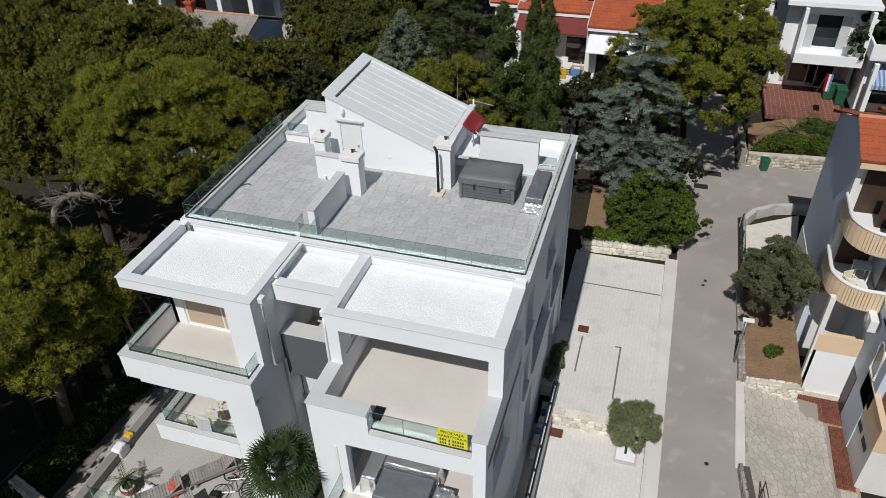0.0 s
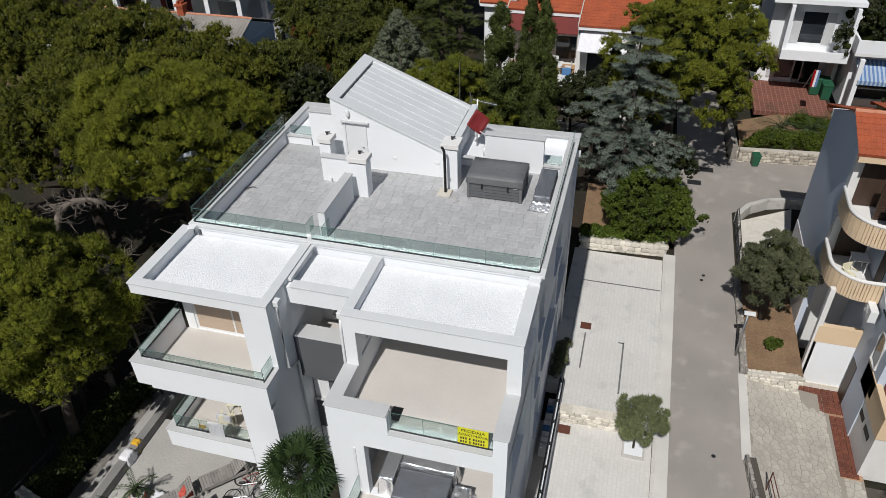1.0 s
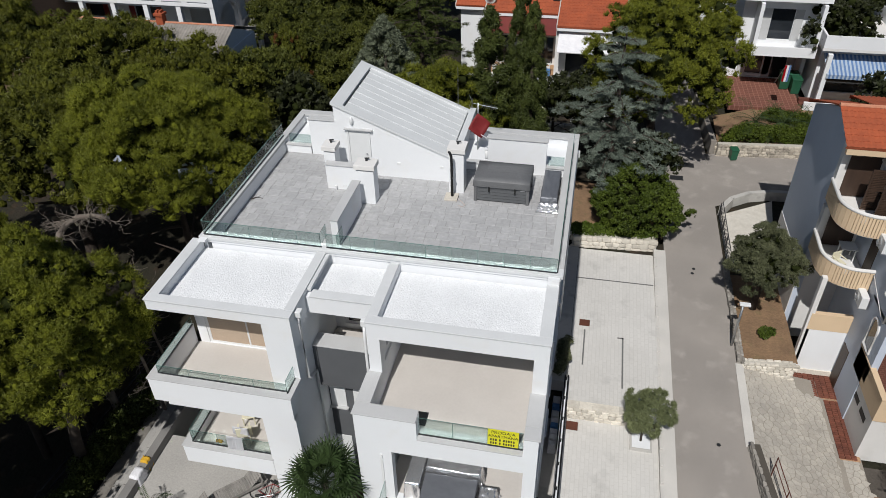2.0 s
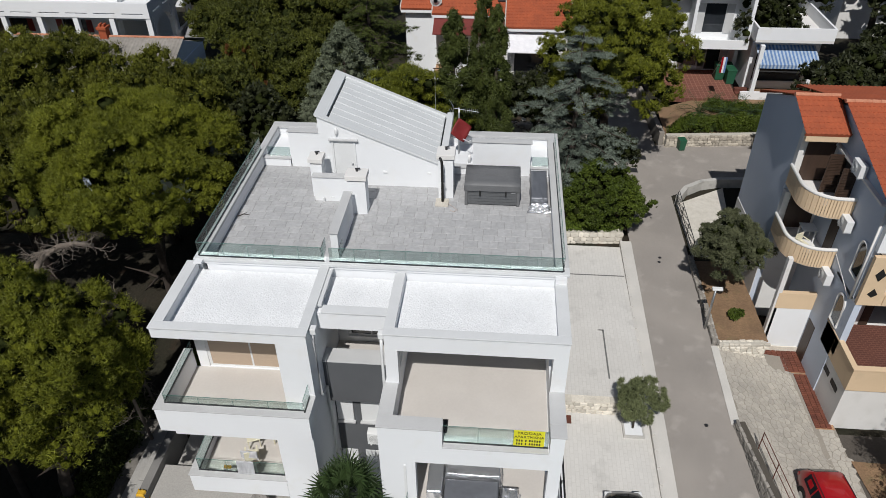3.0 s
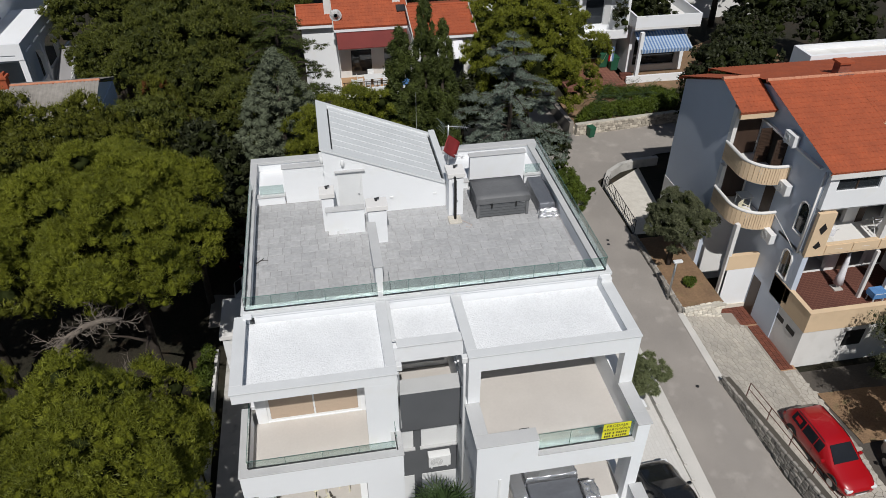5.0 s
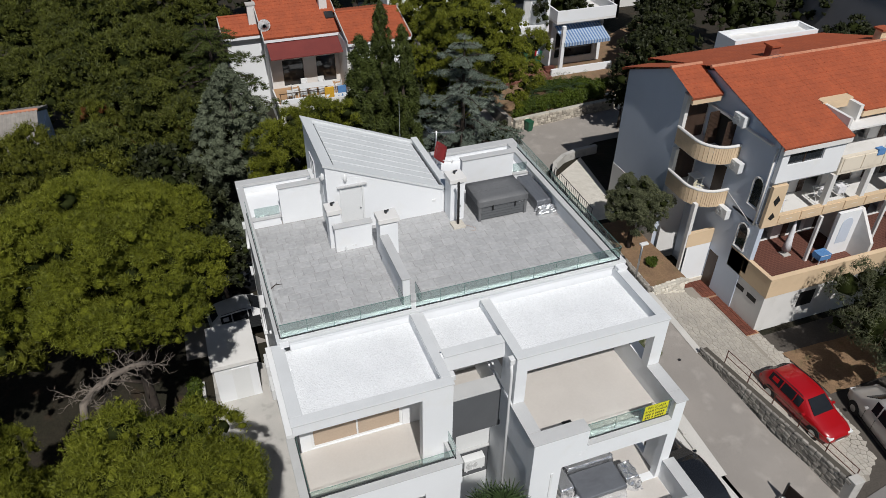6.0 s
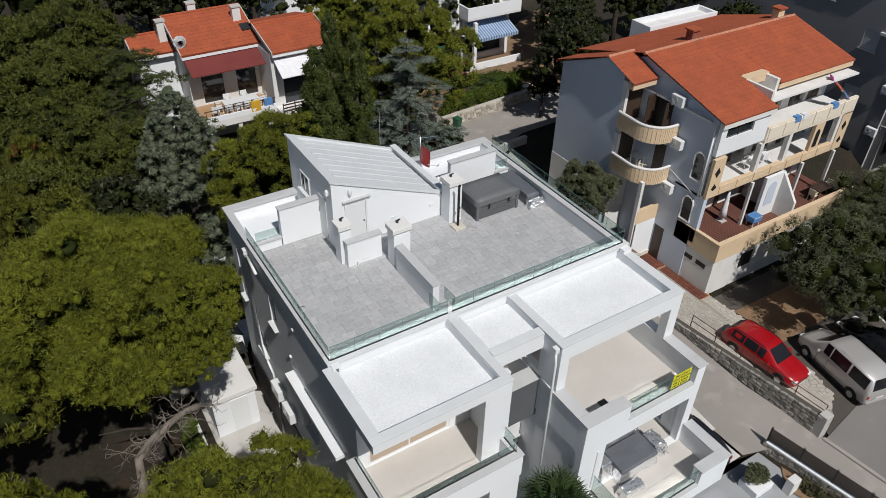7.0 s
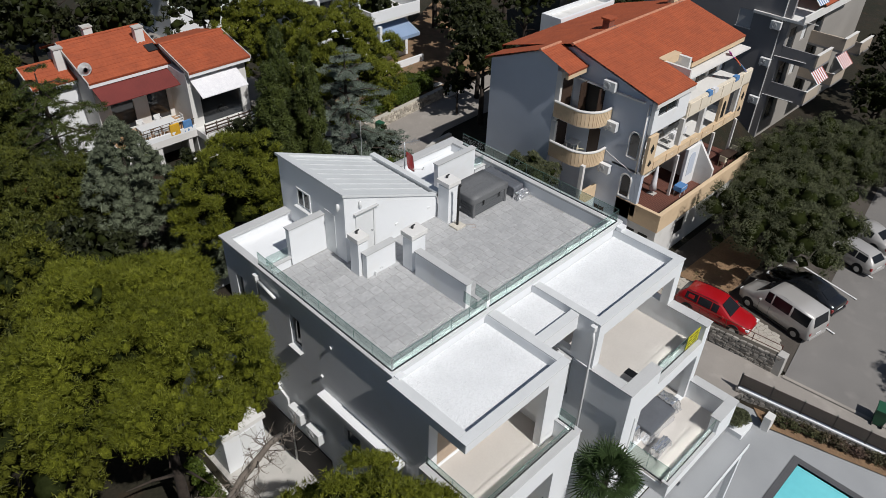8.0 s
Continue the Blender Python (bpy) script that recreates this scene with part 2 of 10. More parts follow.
# bay ground: olive shade is put into this dark base colour
BAYSHADE = surf("shade_dark_bay_ground", (0.092, 0.080, 0.068), (0.068, 0.059, 0.05), big=0.5, fine=12, rough=1.0, bump=0.5, fine_amt=0.3, stain=(0.125, 0.112, 0.097))
KERB = surf("pale_kerb_concrete", (0.56, 0.54, 0.505), (0.50, 0.485, 0.455), big=0.8, fine=25, rough=0.95, bump=0.2, fine_amt=0.12)
CARGLASS = surf("tinted_car_glass", (0.012, 0.014, 0.017), (0.018, 0.02, 0.024), rough=0.12, bump=0, spec=0.25, fine_amt=0.1)
PALECREAM = surf("pale_cream_render", (0.74, 0.665, 0.55), (0.69, 0.615, 0.50), big=0.5, fine=50, rough=0.9, fine_amt=0.06, stain=(0.62, 0.55, 0.44))
REDDISH = surf("dark_red_enamel", (0.20, 0.022, 0.022), (0.17, 0.02, 0.02), rough=0.4, bump=0.02, fine_amt=0.06)
REDCAR = surf("red_car_paint", (0.34, 0.005, 0.009), (0.32, 0.005, 0.009), rough=0.3, coat=0.6, bump=0, fine_amt=0.02)
SILVERCAR = surf("beige_silver_car_paint", (0.46, 0.445, 0.43), (0.44, 0.425, 0.41), rough=0.35, metal=0.25, coat=0.6, bump=0, fine_amt=0.02)
BLACKCAR = surf("black_car_paint", (0.012, 0.013, 0.015), rough=0.2, coat=0.8, bump=0, fine_amt=0.02)
WHITECAR = surf("white_car_paint", (0.72, 0.72, 0.72), rough=0.25, coat=0.6, bump=0, fine_amt=0.02)
TYRE = surf("rubber", (0.02, 0.02, 0.02), rough=0.9)
BINGREEN = surf("green_plastic", (0.02, 0.10, 0.055), (0.017, 0.085, 0.045), rough=0.5, bump=0.05)
RUSTPLATE = surf("rusty_iron_plate", (0.11, 0.035, 0.02), (0.08, 0.03, 0.02), big=3, fine=20, rough=0.8, bump=0.3, fine_amt=0.3)
AWNRED = surf("dark_red_awning", (0.17, 0.035, 0.03), (0.14, 0.03, 0.027), rough=0.9)
CLOTHW = surf("white_cloth", (0.74, 0.74, 0.76), (0.66, 0.66, 0.69), big=3, rough=0.95)
CLOTHB = surf("blue_cloth", (0.10, 0.24, 0.48), (0.08, 0.20, 0.42), big=3, rough=0.95)
CLOTHY = surf("yellow_cloth", (0.62, 0.36, 0.03), big=3, rough=0.95)
CLOTHP = surf("pink_cloth", (0.50, 0.05, 0.20), (0.10, 0.22, 0.50), big=5, rough=0.95)
POTRED = surf("terracotta_pot", (0.23, 0.05, 0.035), (0.28, 0.08, 0.05), big=4, rough=0.8)
LOUNGE = surf("grey_wicker", (0.13, 0.125, 0.12), (0.10, 0.097, 0.093), big=4, fine=40, rough=0.85, bump=0.4)


# ---- mesh helpers ----
ORIGIN = {}


def thing(name, at, label, category, group="", kind=""):
    ob = new(name)
    ob.empty_display_size = 0.2
    ob.location = at
    ORIGIN[ob.name] = Vector(at)
    return tagged(ob, label, category, group, kind)


def finish(bm, mesh, smooth=False):
    bm.normal_update()
    bm.to_mesh(mesh)
    bm.free()
    if smooth:
        mesh.polygons.foreach_set("use_smooth", [True] * len(mesh.polygons))
    return mesh


def part(name, bm, material, parent=None, label="", smooth=False):
    """Links a bmesh given in world metres as one mesh under its thing or part."""
    base = ORIGIN[parent.name] if parent else Vector((0, 0, 0))
    bmesh.ops.translate(bm, vec=-base, verts=bm.verts)
    mesh = finish(bm, bpy.data.meshes.new(name), smooth)
    mesh.materials.append(material)
    ob = new(name, mesh)
    if parent:
        ob.parent = parent
    ORIGIN[ob.name] = base
    return tagged(ob, label) if label else ob


def solo(name, bm, material, label, category, group="", kind="", smooth=False):
    ob = part(name, bm, material, None, "", smooth)
    return tagged(ob, label, category, group, kind)


def box(bm, x0, x1, y0, y1, z0, z1, bevel=0.0):
    r = bmesh.ops.create_cube(bm, size=1.0)
    for v in r["verts"]:
        v.co = Vector((x0 + (v.co.x + 0.5) * (x1 - x0), y0 + (v.co.y + 0.5) * (y1 - y0), z0 + (v.co.z + 0.5) * (z1 - z0)))
    if bevel:
        es = list({e for v in r["verts"] for e in v.link_edges})
        bmesh.ops.bevel(bm, geom=es, offset=bevel, segments=2, profile=0.5, affect="EDGES")
    return bm


def boxes(*rows, bevel=0.0):
    bm = bmesh.new()
    for r in rows:
        box(bm, *r, bevel=bevel)
    return bm


def tube(bm, points, radii, sides=10, cap=True):
    """A tube through points, with a radius at each."""
    points = [Vector(p) for p in points]
    if not hasattr(radii, "__len__"):
        radii = [radii] * len(points)
    rings = []
    for i, p in enumerate(points):
        way = points[min(i + 1, len(points) - 1)] - points[max(i - 1, 0)]
        q = way.to_track_quat("Z", "Y")
        rings.append([bm.verts.new(p + q @ Vector((radii[i] * math.cos(a), radii[i] * math.sin(a), 0))) for a in [2 * math.pi * k / sides for k in range(sides)]])
    for a, b in zip(rings, rings[1:]):
        for k in range(sides):
            bm.faces.new((a[k], a[(k + 1) % sides], b[(k + 1) % sides], b[k]))
    if cap:
        bm.faces.new(rings[0][::-1])
        bm.faces.new(rings[-1])
    return bm


def prism(bm, outline, axis, lo, hi):
    """Extrudes an outline of (a, b) pairs along axis x, y or z from lo to hi."""
    def put(a, b, c):
        return {"x": (c, a, b), "y": (a, c, b), "z": (a, b, c)}[axis]
    v0 = [bm.verts.new(put(a, b, lo)) for a, b in outline]
    v1 = [bm.verts.new(put(a, b, hi)) for a, b in outline]
    n = len(outline)
    for i in range(n):
        bm.faces.new((v0[i], v0[(i + 1) % n], v1[(i + 1) % n], v1[i]))
    bm.faces.new(v0[::-1])
    bm.faces.new(v1)
    bmesh.ops.recalc_face_normals(bm, faces=bm.faces)
    return bm


def wall_with_holes(bm, axis, plane0, plane1, a0, a1, z0, z1, holes):
    """A wall between plane0 and plane1 across axis, from a0 to a1, with openings (b0, b1, c0, c1) right through it."""
    cuts_a = sorted({a0, a1, *[h[0] for h in holes], *[h[1] for h in holes]})
    cuts_z = sorted({z0, z1, *[h[2] for h in holes], *[h[3] for h in holes]})
    def solid(i, j):
        if not (0 <= i < len(cuts_a) - 1 and 0 <= j < len(cuts_z) - 1):
            return False
        ca, cz = (cuts_a[i] + cuts_a[i + 1]) / 2, (cuts_z[j] + cuts_z[j + 1]) / 2
        return not any(h[0] < ca < h[1] and h[2] < cz < h[3] for h in holes)
    def put(p, a, z):
        return (p, a, z) if axis == "x" else (a, p, z)
    verts = {}
    def vert(p, i, j):
        if (p, i, j) not in verts:
            verts[p, i, j] = bm.verts.new(put(p, cuts_a[i], cuts_z[j]))
        return verts[p, i, j]
    for i in range(len(cuts_a) - 1):
        for j in range(len(cuts_z) - 1):
            if not solid(i, j):
                continue
            for p in (plane0, plane1):
                bm.faces.new([vert(p, i, j), vert(p, i + 1, j), vert(p, i + 1, j + 1), vert(p, i, j + 1)])
            for di, dj, (ia, ja), (ib, jb) in ((-1, 0, (i, j), (i, j + 1)), (1, 0, (i + 1, j), (i + 1, j + 1)), (0, -1, (i, j), (i + 1, j)), (0, 1, (i, j + 1), (i + 1, j + 1))):
                if not solid(i + di, j + dj):
                    bm.faces.new([vert(plane0, ia, ja), vert(plane0, ib, jb), vert(plane1, ib, jb), vert(plane1, ia, ja)])
    bmesh.ops.recalc_face_normals(bm, faces=bm.faces)
    return bm


def sheet(bm, left, right, height, steps=1, across=6):
    """A strip of ground between two lines, draped over height(x, y)."""
    rows = []
    for (l0, l1), (r0, r1) in zip(zip(left, left[1:]), zip(right, right[1:])):
        for s in range(steps):
            f = s / steps
            rows.append((Vector(l0).lerp(Vector(l1), f), Vector(r0).lerp(Vector(r1), f)))
    rows.append((Vector(left[-1]), Vector(right[-1])))
    grid = [[bm.verts.new((*a.lerp(b, k / across), height(*a.lerp(b, k / across)))) for k in range(across + 1)] for a, b in rows]
    for g, h in zip(grid, grid[1:]):
        for k in range(across):
            bm.faces.new((g[k], g[k + 1], h[k + 1], h[k]))
    bmesh.ops.recalc_face_normals(bm, faces=bm.faces)
    if bm.faces and sum(f.normal.z for f in bm.faces) < 0:
        bmesh.ops.reverse_faces(bm, faces=bm.faces)
    return bm


def raw_mesh(name, verts, faces, material, smooth=False):
    mesh = bpy.data.meshes.new(name)
    k = faces.shape[1]
    mesh.vertices.add(len(verts))
    mesh.vertices.foreach_set("co", np.asarray(verts, np.float32).ravel())
    mesh.loops.add(faces.size)
    mesh.loops.foreach_set("vertex_index", faces.ravel().astype(np.int32))
    mesh.polygons.add(len(faces))
    mesh.polygons.foreach_set("loop_start", np.arange(0, faces.size, k, dtype=np.int32))
    if smooth:
        mesh.polygons.foreach_set("use_smooth", np.ones(len(faces), bool))
    mesh.update(calc_edges=True)
    mesh.materials.append(material)
    return mesh


def shells(blobs, scale, ring, rows, rng, top=1.45):
    """Rough closed domes about the centres of blobs: rows of centre and radii."""
    th = np.linspace(0, 2 * np.pi, ring, endpoint=False)
    ph = np.linspace(-0.8, top, rows)
    unit = np.array([(math.cos(p) * math.cos(a), math.cos(p) * math.sin(a), math.sin(p)) for p in ph for a in th])
    cf = np.array([(r * ring + k, r * ring + (k + 1) % ring, (r + 1) * ring + (k + 1) % ring, (r + 1) * ring + k) for r in range(rows - 1) for k in range(ring)])
    cv = (blobs[:, None, :3] + unit[None] * blobs[:, None, 3:] * scale * rng.uniform(0.6, 1.25, (len(blobs), len(unit), 1))).reshape(-1, 3)
    return cv, (cf[None] + (np.arange(len(blobs)) * len(unit))[:, None, None]).reshape(-1, 4)


def leaves(name, blobs, count, length, width, material, rng, low=-0.5, spread=1.0, droop=0.0, core=0.82, puff=0.78, mesh_of=(5, 3), radial=0.0):
    """Tufts of fine leaves over rough clumps and inner lobes, both coloured darker to stand for shade within the crown.
    blobs: rows of centre and radii.
    """
    cores = None
    if isinstance(blobs, tuple):
        blobs, cores = blobs
        cores = np.asarray(cores, float)
    blobs = np.asarray(blobs, float)
    area = np.prod(blobs[:, 3:], axis=1) ** (2 / 3)
    pick = rng.choice(len(blobs), count, p=area / area.sum())
    d = rng.normal(size=(count, 3))
    d /= np.linalg.norm(d, axis=1)[:, None]
    d[:, 2] = np.where(d[:, 2] < low, -d[:, 2], d[:, 2])
    b = blobs[pick]
    pos = b[:, :3] + d * b[:, 3:] * rng.uniform(0.75, 1.12, (count, 1))
    face = d + 0.55 * rng.normal(size=(count, 3))
    face[:, 2] += 0.25
    if radial:
        n = d + radial * rng.normal(size=(count, 3))
        n[:, 2] += 0.35 - droop
    else:
        n = np.cross(face, rng.normal(size=(count, 3)))
        n /= np.linalg.norm(n, axis=1)[:, None] + 1e-9
        n += d * spread * 0.8
        n[:, 2] -= droop
    n /= np.linalg.norm(n, axis=1)[:, None]
    t = np.cross(n, face)
    t /= np.linalg.norm(t, axis=1)[:, None] + 1e-9
    le = length * rng.uniform(0.6, 1.3, (count, 1))
    wi = width * rng.uniform(0.6, 1.3, (count, 1))
    v = np.stack([pos - n * le * 0.3 + t * wi, pos + n * le * 0.75, pos - n * le * 0.3 - t * wi], 1).reshape(-1, 3)
    f = np.arange(count * 3).reshape(-1, 3)
    slot = [np.zeros(count, np.int32)]
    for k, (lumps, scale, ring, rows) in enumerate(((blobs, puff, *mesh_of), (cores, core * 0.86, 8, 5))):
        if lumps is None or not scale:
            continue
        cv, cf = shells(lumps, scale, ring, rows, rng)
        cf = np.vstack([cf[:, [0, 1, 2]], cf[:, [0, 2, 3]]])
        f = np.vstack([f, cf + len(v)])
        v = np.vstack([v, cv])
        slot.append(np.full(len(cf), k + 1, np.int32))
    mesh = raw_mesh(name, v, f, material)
    mesh.materials.append(CLUMPSHADE[material.name.split(".")[0]])
    # slot 1: darkened clumps, slot 2: lobes painted dark as shade
    mesh.materials.append(CROWNSHADE)
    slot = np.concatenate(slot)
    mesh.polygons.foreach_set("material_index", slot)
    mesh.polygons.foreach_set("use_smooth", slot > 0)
    return mesh


def link_mesh(name, mesh, parent, label="", kind=""):
    ob = new(name, mesh)
    ob.parent = parent
    ORIGIN[ob.name] = ORIGIN.get(parent.name, Vector((0, 0, 0)))
    if kind:
        ob["kind"] = kind
    return tagged(ob, label) if label else ob


def settle(ob, m):
    """Moves a thing that was built round the origin to its place."""
    ob.matrix_basis = m
    return ob

# ---- ground ----
LEVEL_Y = (-400, -40, -12, -5, 3, 10, 16, 27, 60, 400)
LEVEL_Z = (-6.0, -2.4, -1.6, -1.0, -0.2, 0.15, 0.4, 0.45, 0.9, 2.5)


def street(x, y):
    return float(np.interp(y, LEVEL_Y, LEVEL_Z))


def yard(x, y):
    """The neighbour's yard falls away from the street."""
    f = min(max((x - 21.3) / 4.0, 0.0), 1.0) * min(max((9.7 - y) / 0.5, 0.0), 1.0)
    return street(x, y) * (1 - f) + min(-1.05, street(x, y)) * f


def land(x, y):
    if 21.5 < x < 27 and 2 < y < 13:
        return -1.35
    if x > 21.3:
        return yard(x, y) - 0.12
    return street(x, y) - 0.14 - (1.6 if 4.0 < x < 20.0 and y < -3 else 0.0) - (1.3 if 11.0 < x < 18.0 and y < 5 else 0.0)


cuts_x = [-400, -200, -100, -60, -40, -30] + [v * 1.0 for v in range(-24, 60, 2)] + [65, 80, 110, 200, 400]
cuts_y = [-400, -200, -100, -60, -40, -30] + [v * 1.0 for v in range(-24, 60, 2)] + [65, 80, 110, 200, 400]
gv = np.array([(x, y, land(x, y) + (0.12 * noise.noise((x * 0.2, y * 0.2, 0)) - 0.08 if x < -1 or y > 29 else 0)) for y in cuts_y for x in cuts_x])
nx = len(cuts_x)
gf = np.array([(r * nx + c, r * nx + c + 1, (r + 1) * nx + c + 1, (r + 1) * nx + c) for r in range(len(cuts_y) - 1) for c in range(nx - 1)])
tagged(new("ground", raw_mesh("ground", gv, gf, WOODFLOOR, True)), "earth and needle litter, darkened in colour for the trees' shade", "ground", kind="structure")

ROAD_L = [(17.6, 60), (18.0, 34), (18.1, 24), (18.1, 0), (18.1, -3), (18.3, -4.85), (19.9, -5.3), (21.6, -12), (25.2, -28), (34, -60)]
ROAD_R = [(21.0, 60), (21.2, 34), (21.4, 24), (21.2, 4), (21.7, -2), (22.3, -4.6), (22.7, -6.2), (23.8, -12), (27.4, -28), (37, -60)]
solo("road", sheet(bmesh.new(), ROAD_L, ROAD_R, lambda x, y: street(x, y) + 0.02, 10, 6), ASPHALT, "narrow worn grey asphalt lane between garden walls", "road", kind="structure", smooth=True)
solo("road_branch", sheet(bmesh.new(), [(21.35, 21.5), (24, 23.2), (27, 24.4), (31, 24.6), (40, 23.5)], [(21.35, 28.25), (24, 28.4), (27, 28.65), (31, 29.05), (40, 29.9)], lambda x, y: street(x, y) + 0.012, 6, 5), ASPHALT, "side lane of worn asphalt that leaves the road", "road", kind="structure", smooth=True)
solo("car_park", sheet(bmesh.new(), [(22.5, -6.3), (23.6, -12), (27.2, -28)], [(48, -2.5), (50, -14), (52, -30)], lambda x, y: street(x, min(y, -6)) + 0.03, 6, 10), LOTASPHALT, "grey asphalt car park with white bay lines", "car park", kind="structure", smooth=True)
solo("car_park_bay", sheet(bmesh.new(), [(26.0, 3.9), (26.0, -0.5), (23.0, -6.3)], [(46, 3.9), (46, -0.5), (47.9, -2.6)], lambda x, y: min(yard(x, y), -1.0) - 0.02, 4, 8), BAYSHADE, "bay ground coloured dark for the shade below the olive trees", "ground", kind="structure")
for k, (x, y) in enumerate(((28.7, -4.6), (32.9, -4.3), (35.9, -4.2), (38.9, -4.1))):
    bm = bmesh.new()
    box(bm, -0.06, 0.06, -2.3, 2.3, -0.01, 0.012)
    bmesh.ops.transform(bm, matrix=pose(x, y, street(0, -6) + 0.045, 0, 0, -13), verts=bm.verts)
    solo("bay_line", bm, PVC, "white painted line between parking bays", "road marking", "parking bay lines")
solo("car_park_kerb", sheet(bmesh.new(), [(22.5, -6.2), (23.6, -12), (27.2, -28)], [(22.72, -6.2), (23.82, -12), (27.42, -28)], lambda x, y: street(x, y) + 0.08, 10, 2), surf("worn_kerb", (0.33, 0.30, 0.265), (0.27, 0.248, 0.222), big=0.9, fine=25, rough=0.95, fine_amt=0.25), "worn concrete kerb between lane and car park", "kerb", kind="structure")
# kerb band beside the lane
solo("kerb", sheet(bmesh.new(), [(17.62, 16.2), (17.62, 4), (17.62, -3.2)], [(18.16, 16.2), (18.16, 4), (18.2, -3.2)], lambda x, y: street(x, y) + 0.10, 8, 2), KERB, "pale concrete kerb along the lane", "kerb", kind="structure")
solo("yard_kerb", sheet(bmesh.new(), [(21.16, 8.1), (21.12, 3.3)], [(21.52, 8.1), (21.52, 3.3)], lambda x, y: street(x, y) + 0.05, 8, 2), KERB, "pale concrete kerb between lane and yard", "kerb", kind="structure")
bm = bmesh.new()
for k in range(24):
    y0 = -3.2 + k * 0.81
    box(bm, 17.50, 17.64, y0, y0 + 0.80, street(0, y0) - 0.3, street(0, y0) + 0.16, 0.012)
solo("kerb_edging", bm, KERB, "low concrete edging stones beside the parking", "kerb", kind="structure")
# upper and lower parking
UP, LOWP = 0.26, -0.5
solo("parking_upper", boxes((13.35, 17.5, 4.0, 15.9, UP - 0.6, UP)), PAVER, "upper parking place of small grey concrete pavers", "pavement", kind="structure")


def lowpark(x, y):
    return -0.42 + (y - 3.0) * 0.045


solo("parking_lower", sheet(bmesh.new(), [(13.4, 3.75), (13.4, 0), (13.4, -4.9)], [(17.5, 3.75), (17.6, 0), (18.0, -4.9)], lowpark, 8, 6), PAVER, "lower parking place of grey concrete pavers", "pavement", kind="structure")
DRAIN = surf("drain_grate", (0.16, 0.16, 0.155), rough=0.7)
for x0, x1, y0, y1, w in ((13.4, 17.45, 13.12, 13.2, 0), (15.82, 15.9, 5.3, 8.7, 0), (15.6, 15.9, 8.62, 8.7, 0), (13.95, 14.02, 6.5, 9.0, 0)):
    solo("drain_channel", boxes((x0, x1, y0, y1, UP + 0.004, UP + 0.012)), DRAIN, "narrow dark drain channel set in the pavers", "drain", "drain channels")
for x, y, z in ((13.95, 9.5, UP), (13.75, 3.25, -0.38)):
    solo("manhole_cover", boxes((x - 0.26, x + 0.26, y - 0.24, y + 0.24, z, z + 0.02), bevel=0.006), RUSTPLATE, "rusty square iron cover in the pavers", "manhole cover", "manhole covers")
for x, y in ((19.2, 24.6), (20.0, 26.4)):
    solo("street_manhole_cover", boxes((x - 0.42, x + 0.42, y - 0.28, y + 0.28, street(x, y) + 0.02, street(x, y) + 0.035)), STEEL, "dark iron cover in the asphalt lane", "manhole cover", "street covers")
for x, y in ((19.55, 14.5), (19.65, 14.9), (20.0, 3.2)):
    bm = bmesh.new()
    bmesh.ops.create_cone(bm, cap_ends=True, segments=12, radius1=0.09, radius2=0.09, depth=0.012)
    bmesh.ops.translate(bm, vec=(x, y, street(x, y) + 0.03), verts=bm.verts)
    solo("valve_cap", bm, STEEL, "small round dark valve cap in the lane", "valve cap", "valve caps")

# ---- the white house ----
FLOOR = 10.0
house = thing("house", (6.3, 3.0, -0.5), "modern white apartment house with grey copings and gravel roofs", "house")


def hp(name, bm, material, label="", smooth=False, parent=None):
    return part(name, bm, material, parent or house, label, smooth)


# left wall: openings through it
bm = bmesh.new()
wall_with_holes(bm, "x", 0.0, 0.3, -1.7, 10.2, -0.6, 9.97, [(5.18, 5.82, 7.85, 9.4), (1.9, 2.9, 4.6, 5.6), (9.0, 9.5, 6.6, 9.2), (7.2, 8.1, 4.6, 5.6)])
hp("wall", bm, WHITE, "white rendered side wall with small windows")
hp("parapet", boxes((0.0, 0.14, -0.0, 10.2, 9.97, 10.55)), WHITE)
# right wall
bm = bmesh.new()
RIGHT_HOLES = [(0.4, 1.6, 7.4, 9.15), (4.3, 6.2, 7.3, 8.7), (0.5, 1.5, 4.4, 6.2), (2.15, 5.9, 4.2, 6.2), (6.35, 9.2, 4.1, 6.1), (1.2, 2.6, 1.2, 3.2), (6.6, 8.0, 0.9, 3.0)]
wall_with_holes(bm, "x", 12.3, 12.6, 0.0, 9.86, -1.4, 10.55, RIGHT_HOLES)
hp("wall", bm, WHITE, "white rendered wall towards the parking")
# back wall, and the front wall behind the balconies
bm = bmesh.new()
wall_with_holes(bm, "y", 9.9, 10.2, 0.3, 7.95, -0.6, 10.55, [(2, 4, 7.6, 9.2), (2, 4, 4.4, 6.2)])
hp("wall", bm, WHITE)
bm = bmesh.new()
wall_with_holes(bm, "y", 9.55, 9.86, 7.95, 12.3, -0.6, 10.55, [(9, 11, 7.6, 9.2), (9, 11, 4.4, 6.2)])
hp("wall", bm, WHITE)
hp("parapet", boxes((0.14, 0.3, 9.9, 10.2, 9.97, 10.55)), WHITE)
bm = bmesh.new()
wall_with_holes(bm, "y", 0.0, 0.3, 0.3, 12.3, -1.4, 10.55, [(7.6, 11.8, 7.3, 9.5), (7.9, 11.9, 4.2, 6.3), (5.0, 6.7, 7.3, 9.2), (0.6, 3.9, 0.95, 3.1), (7.9, 11.6, 0.2, 2.6)])
hp("wall", bm, WHITE)
hp("floor_slab", boxes((0.14, 12.3, 0.3, 9.55, FLOOR - 0.35, FLOOR - 0.031)), CONCRETE)
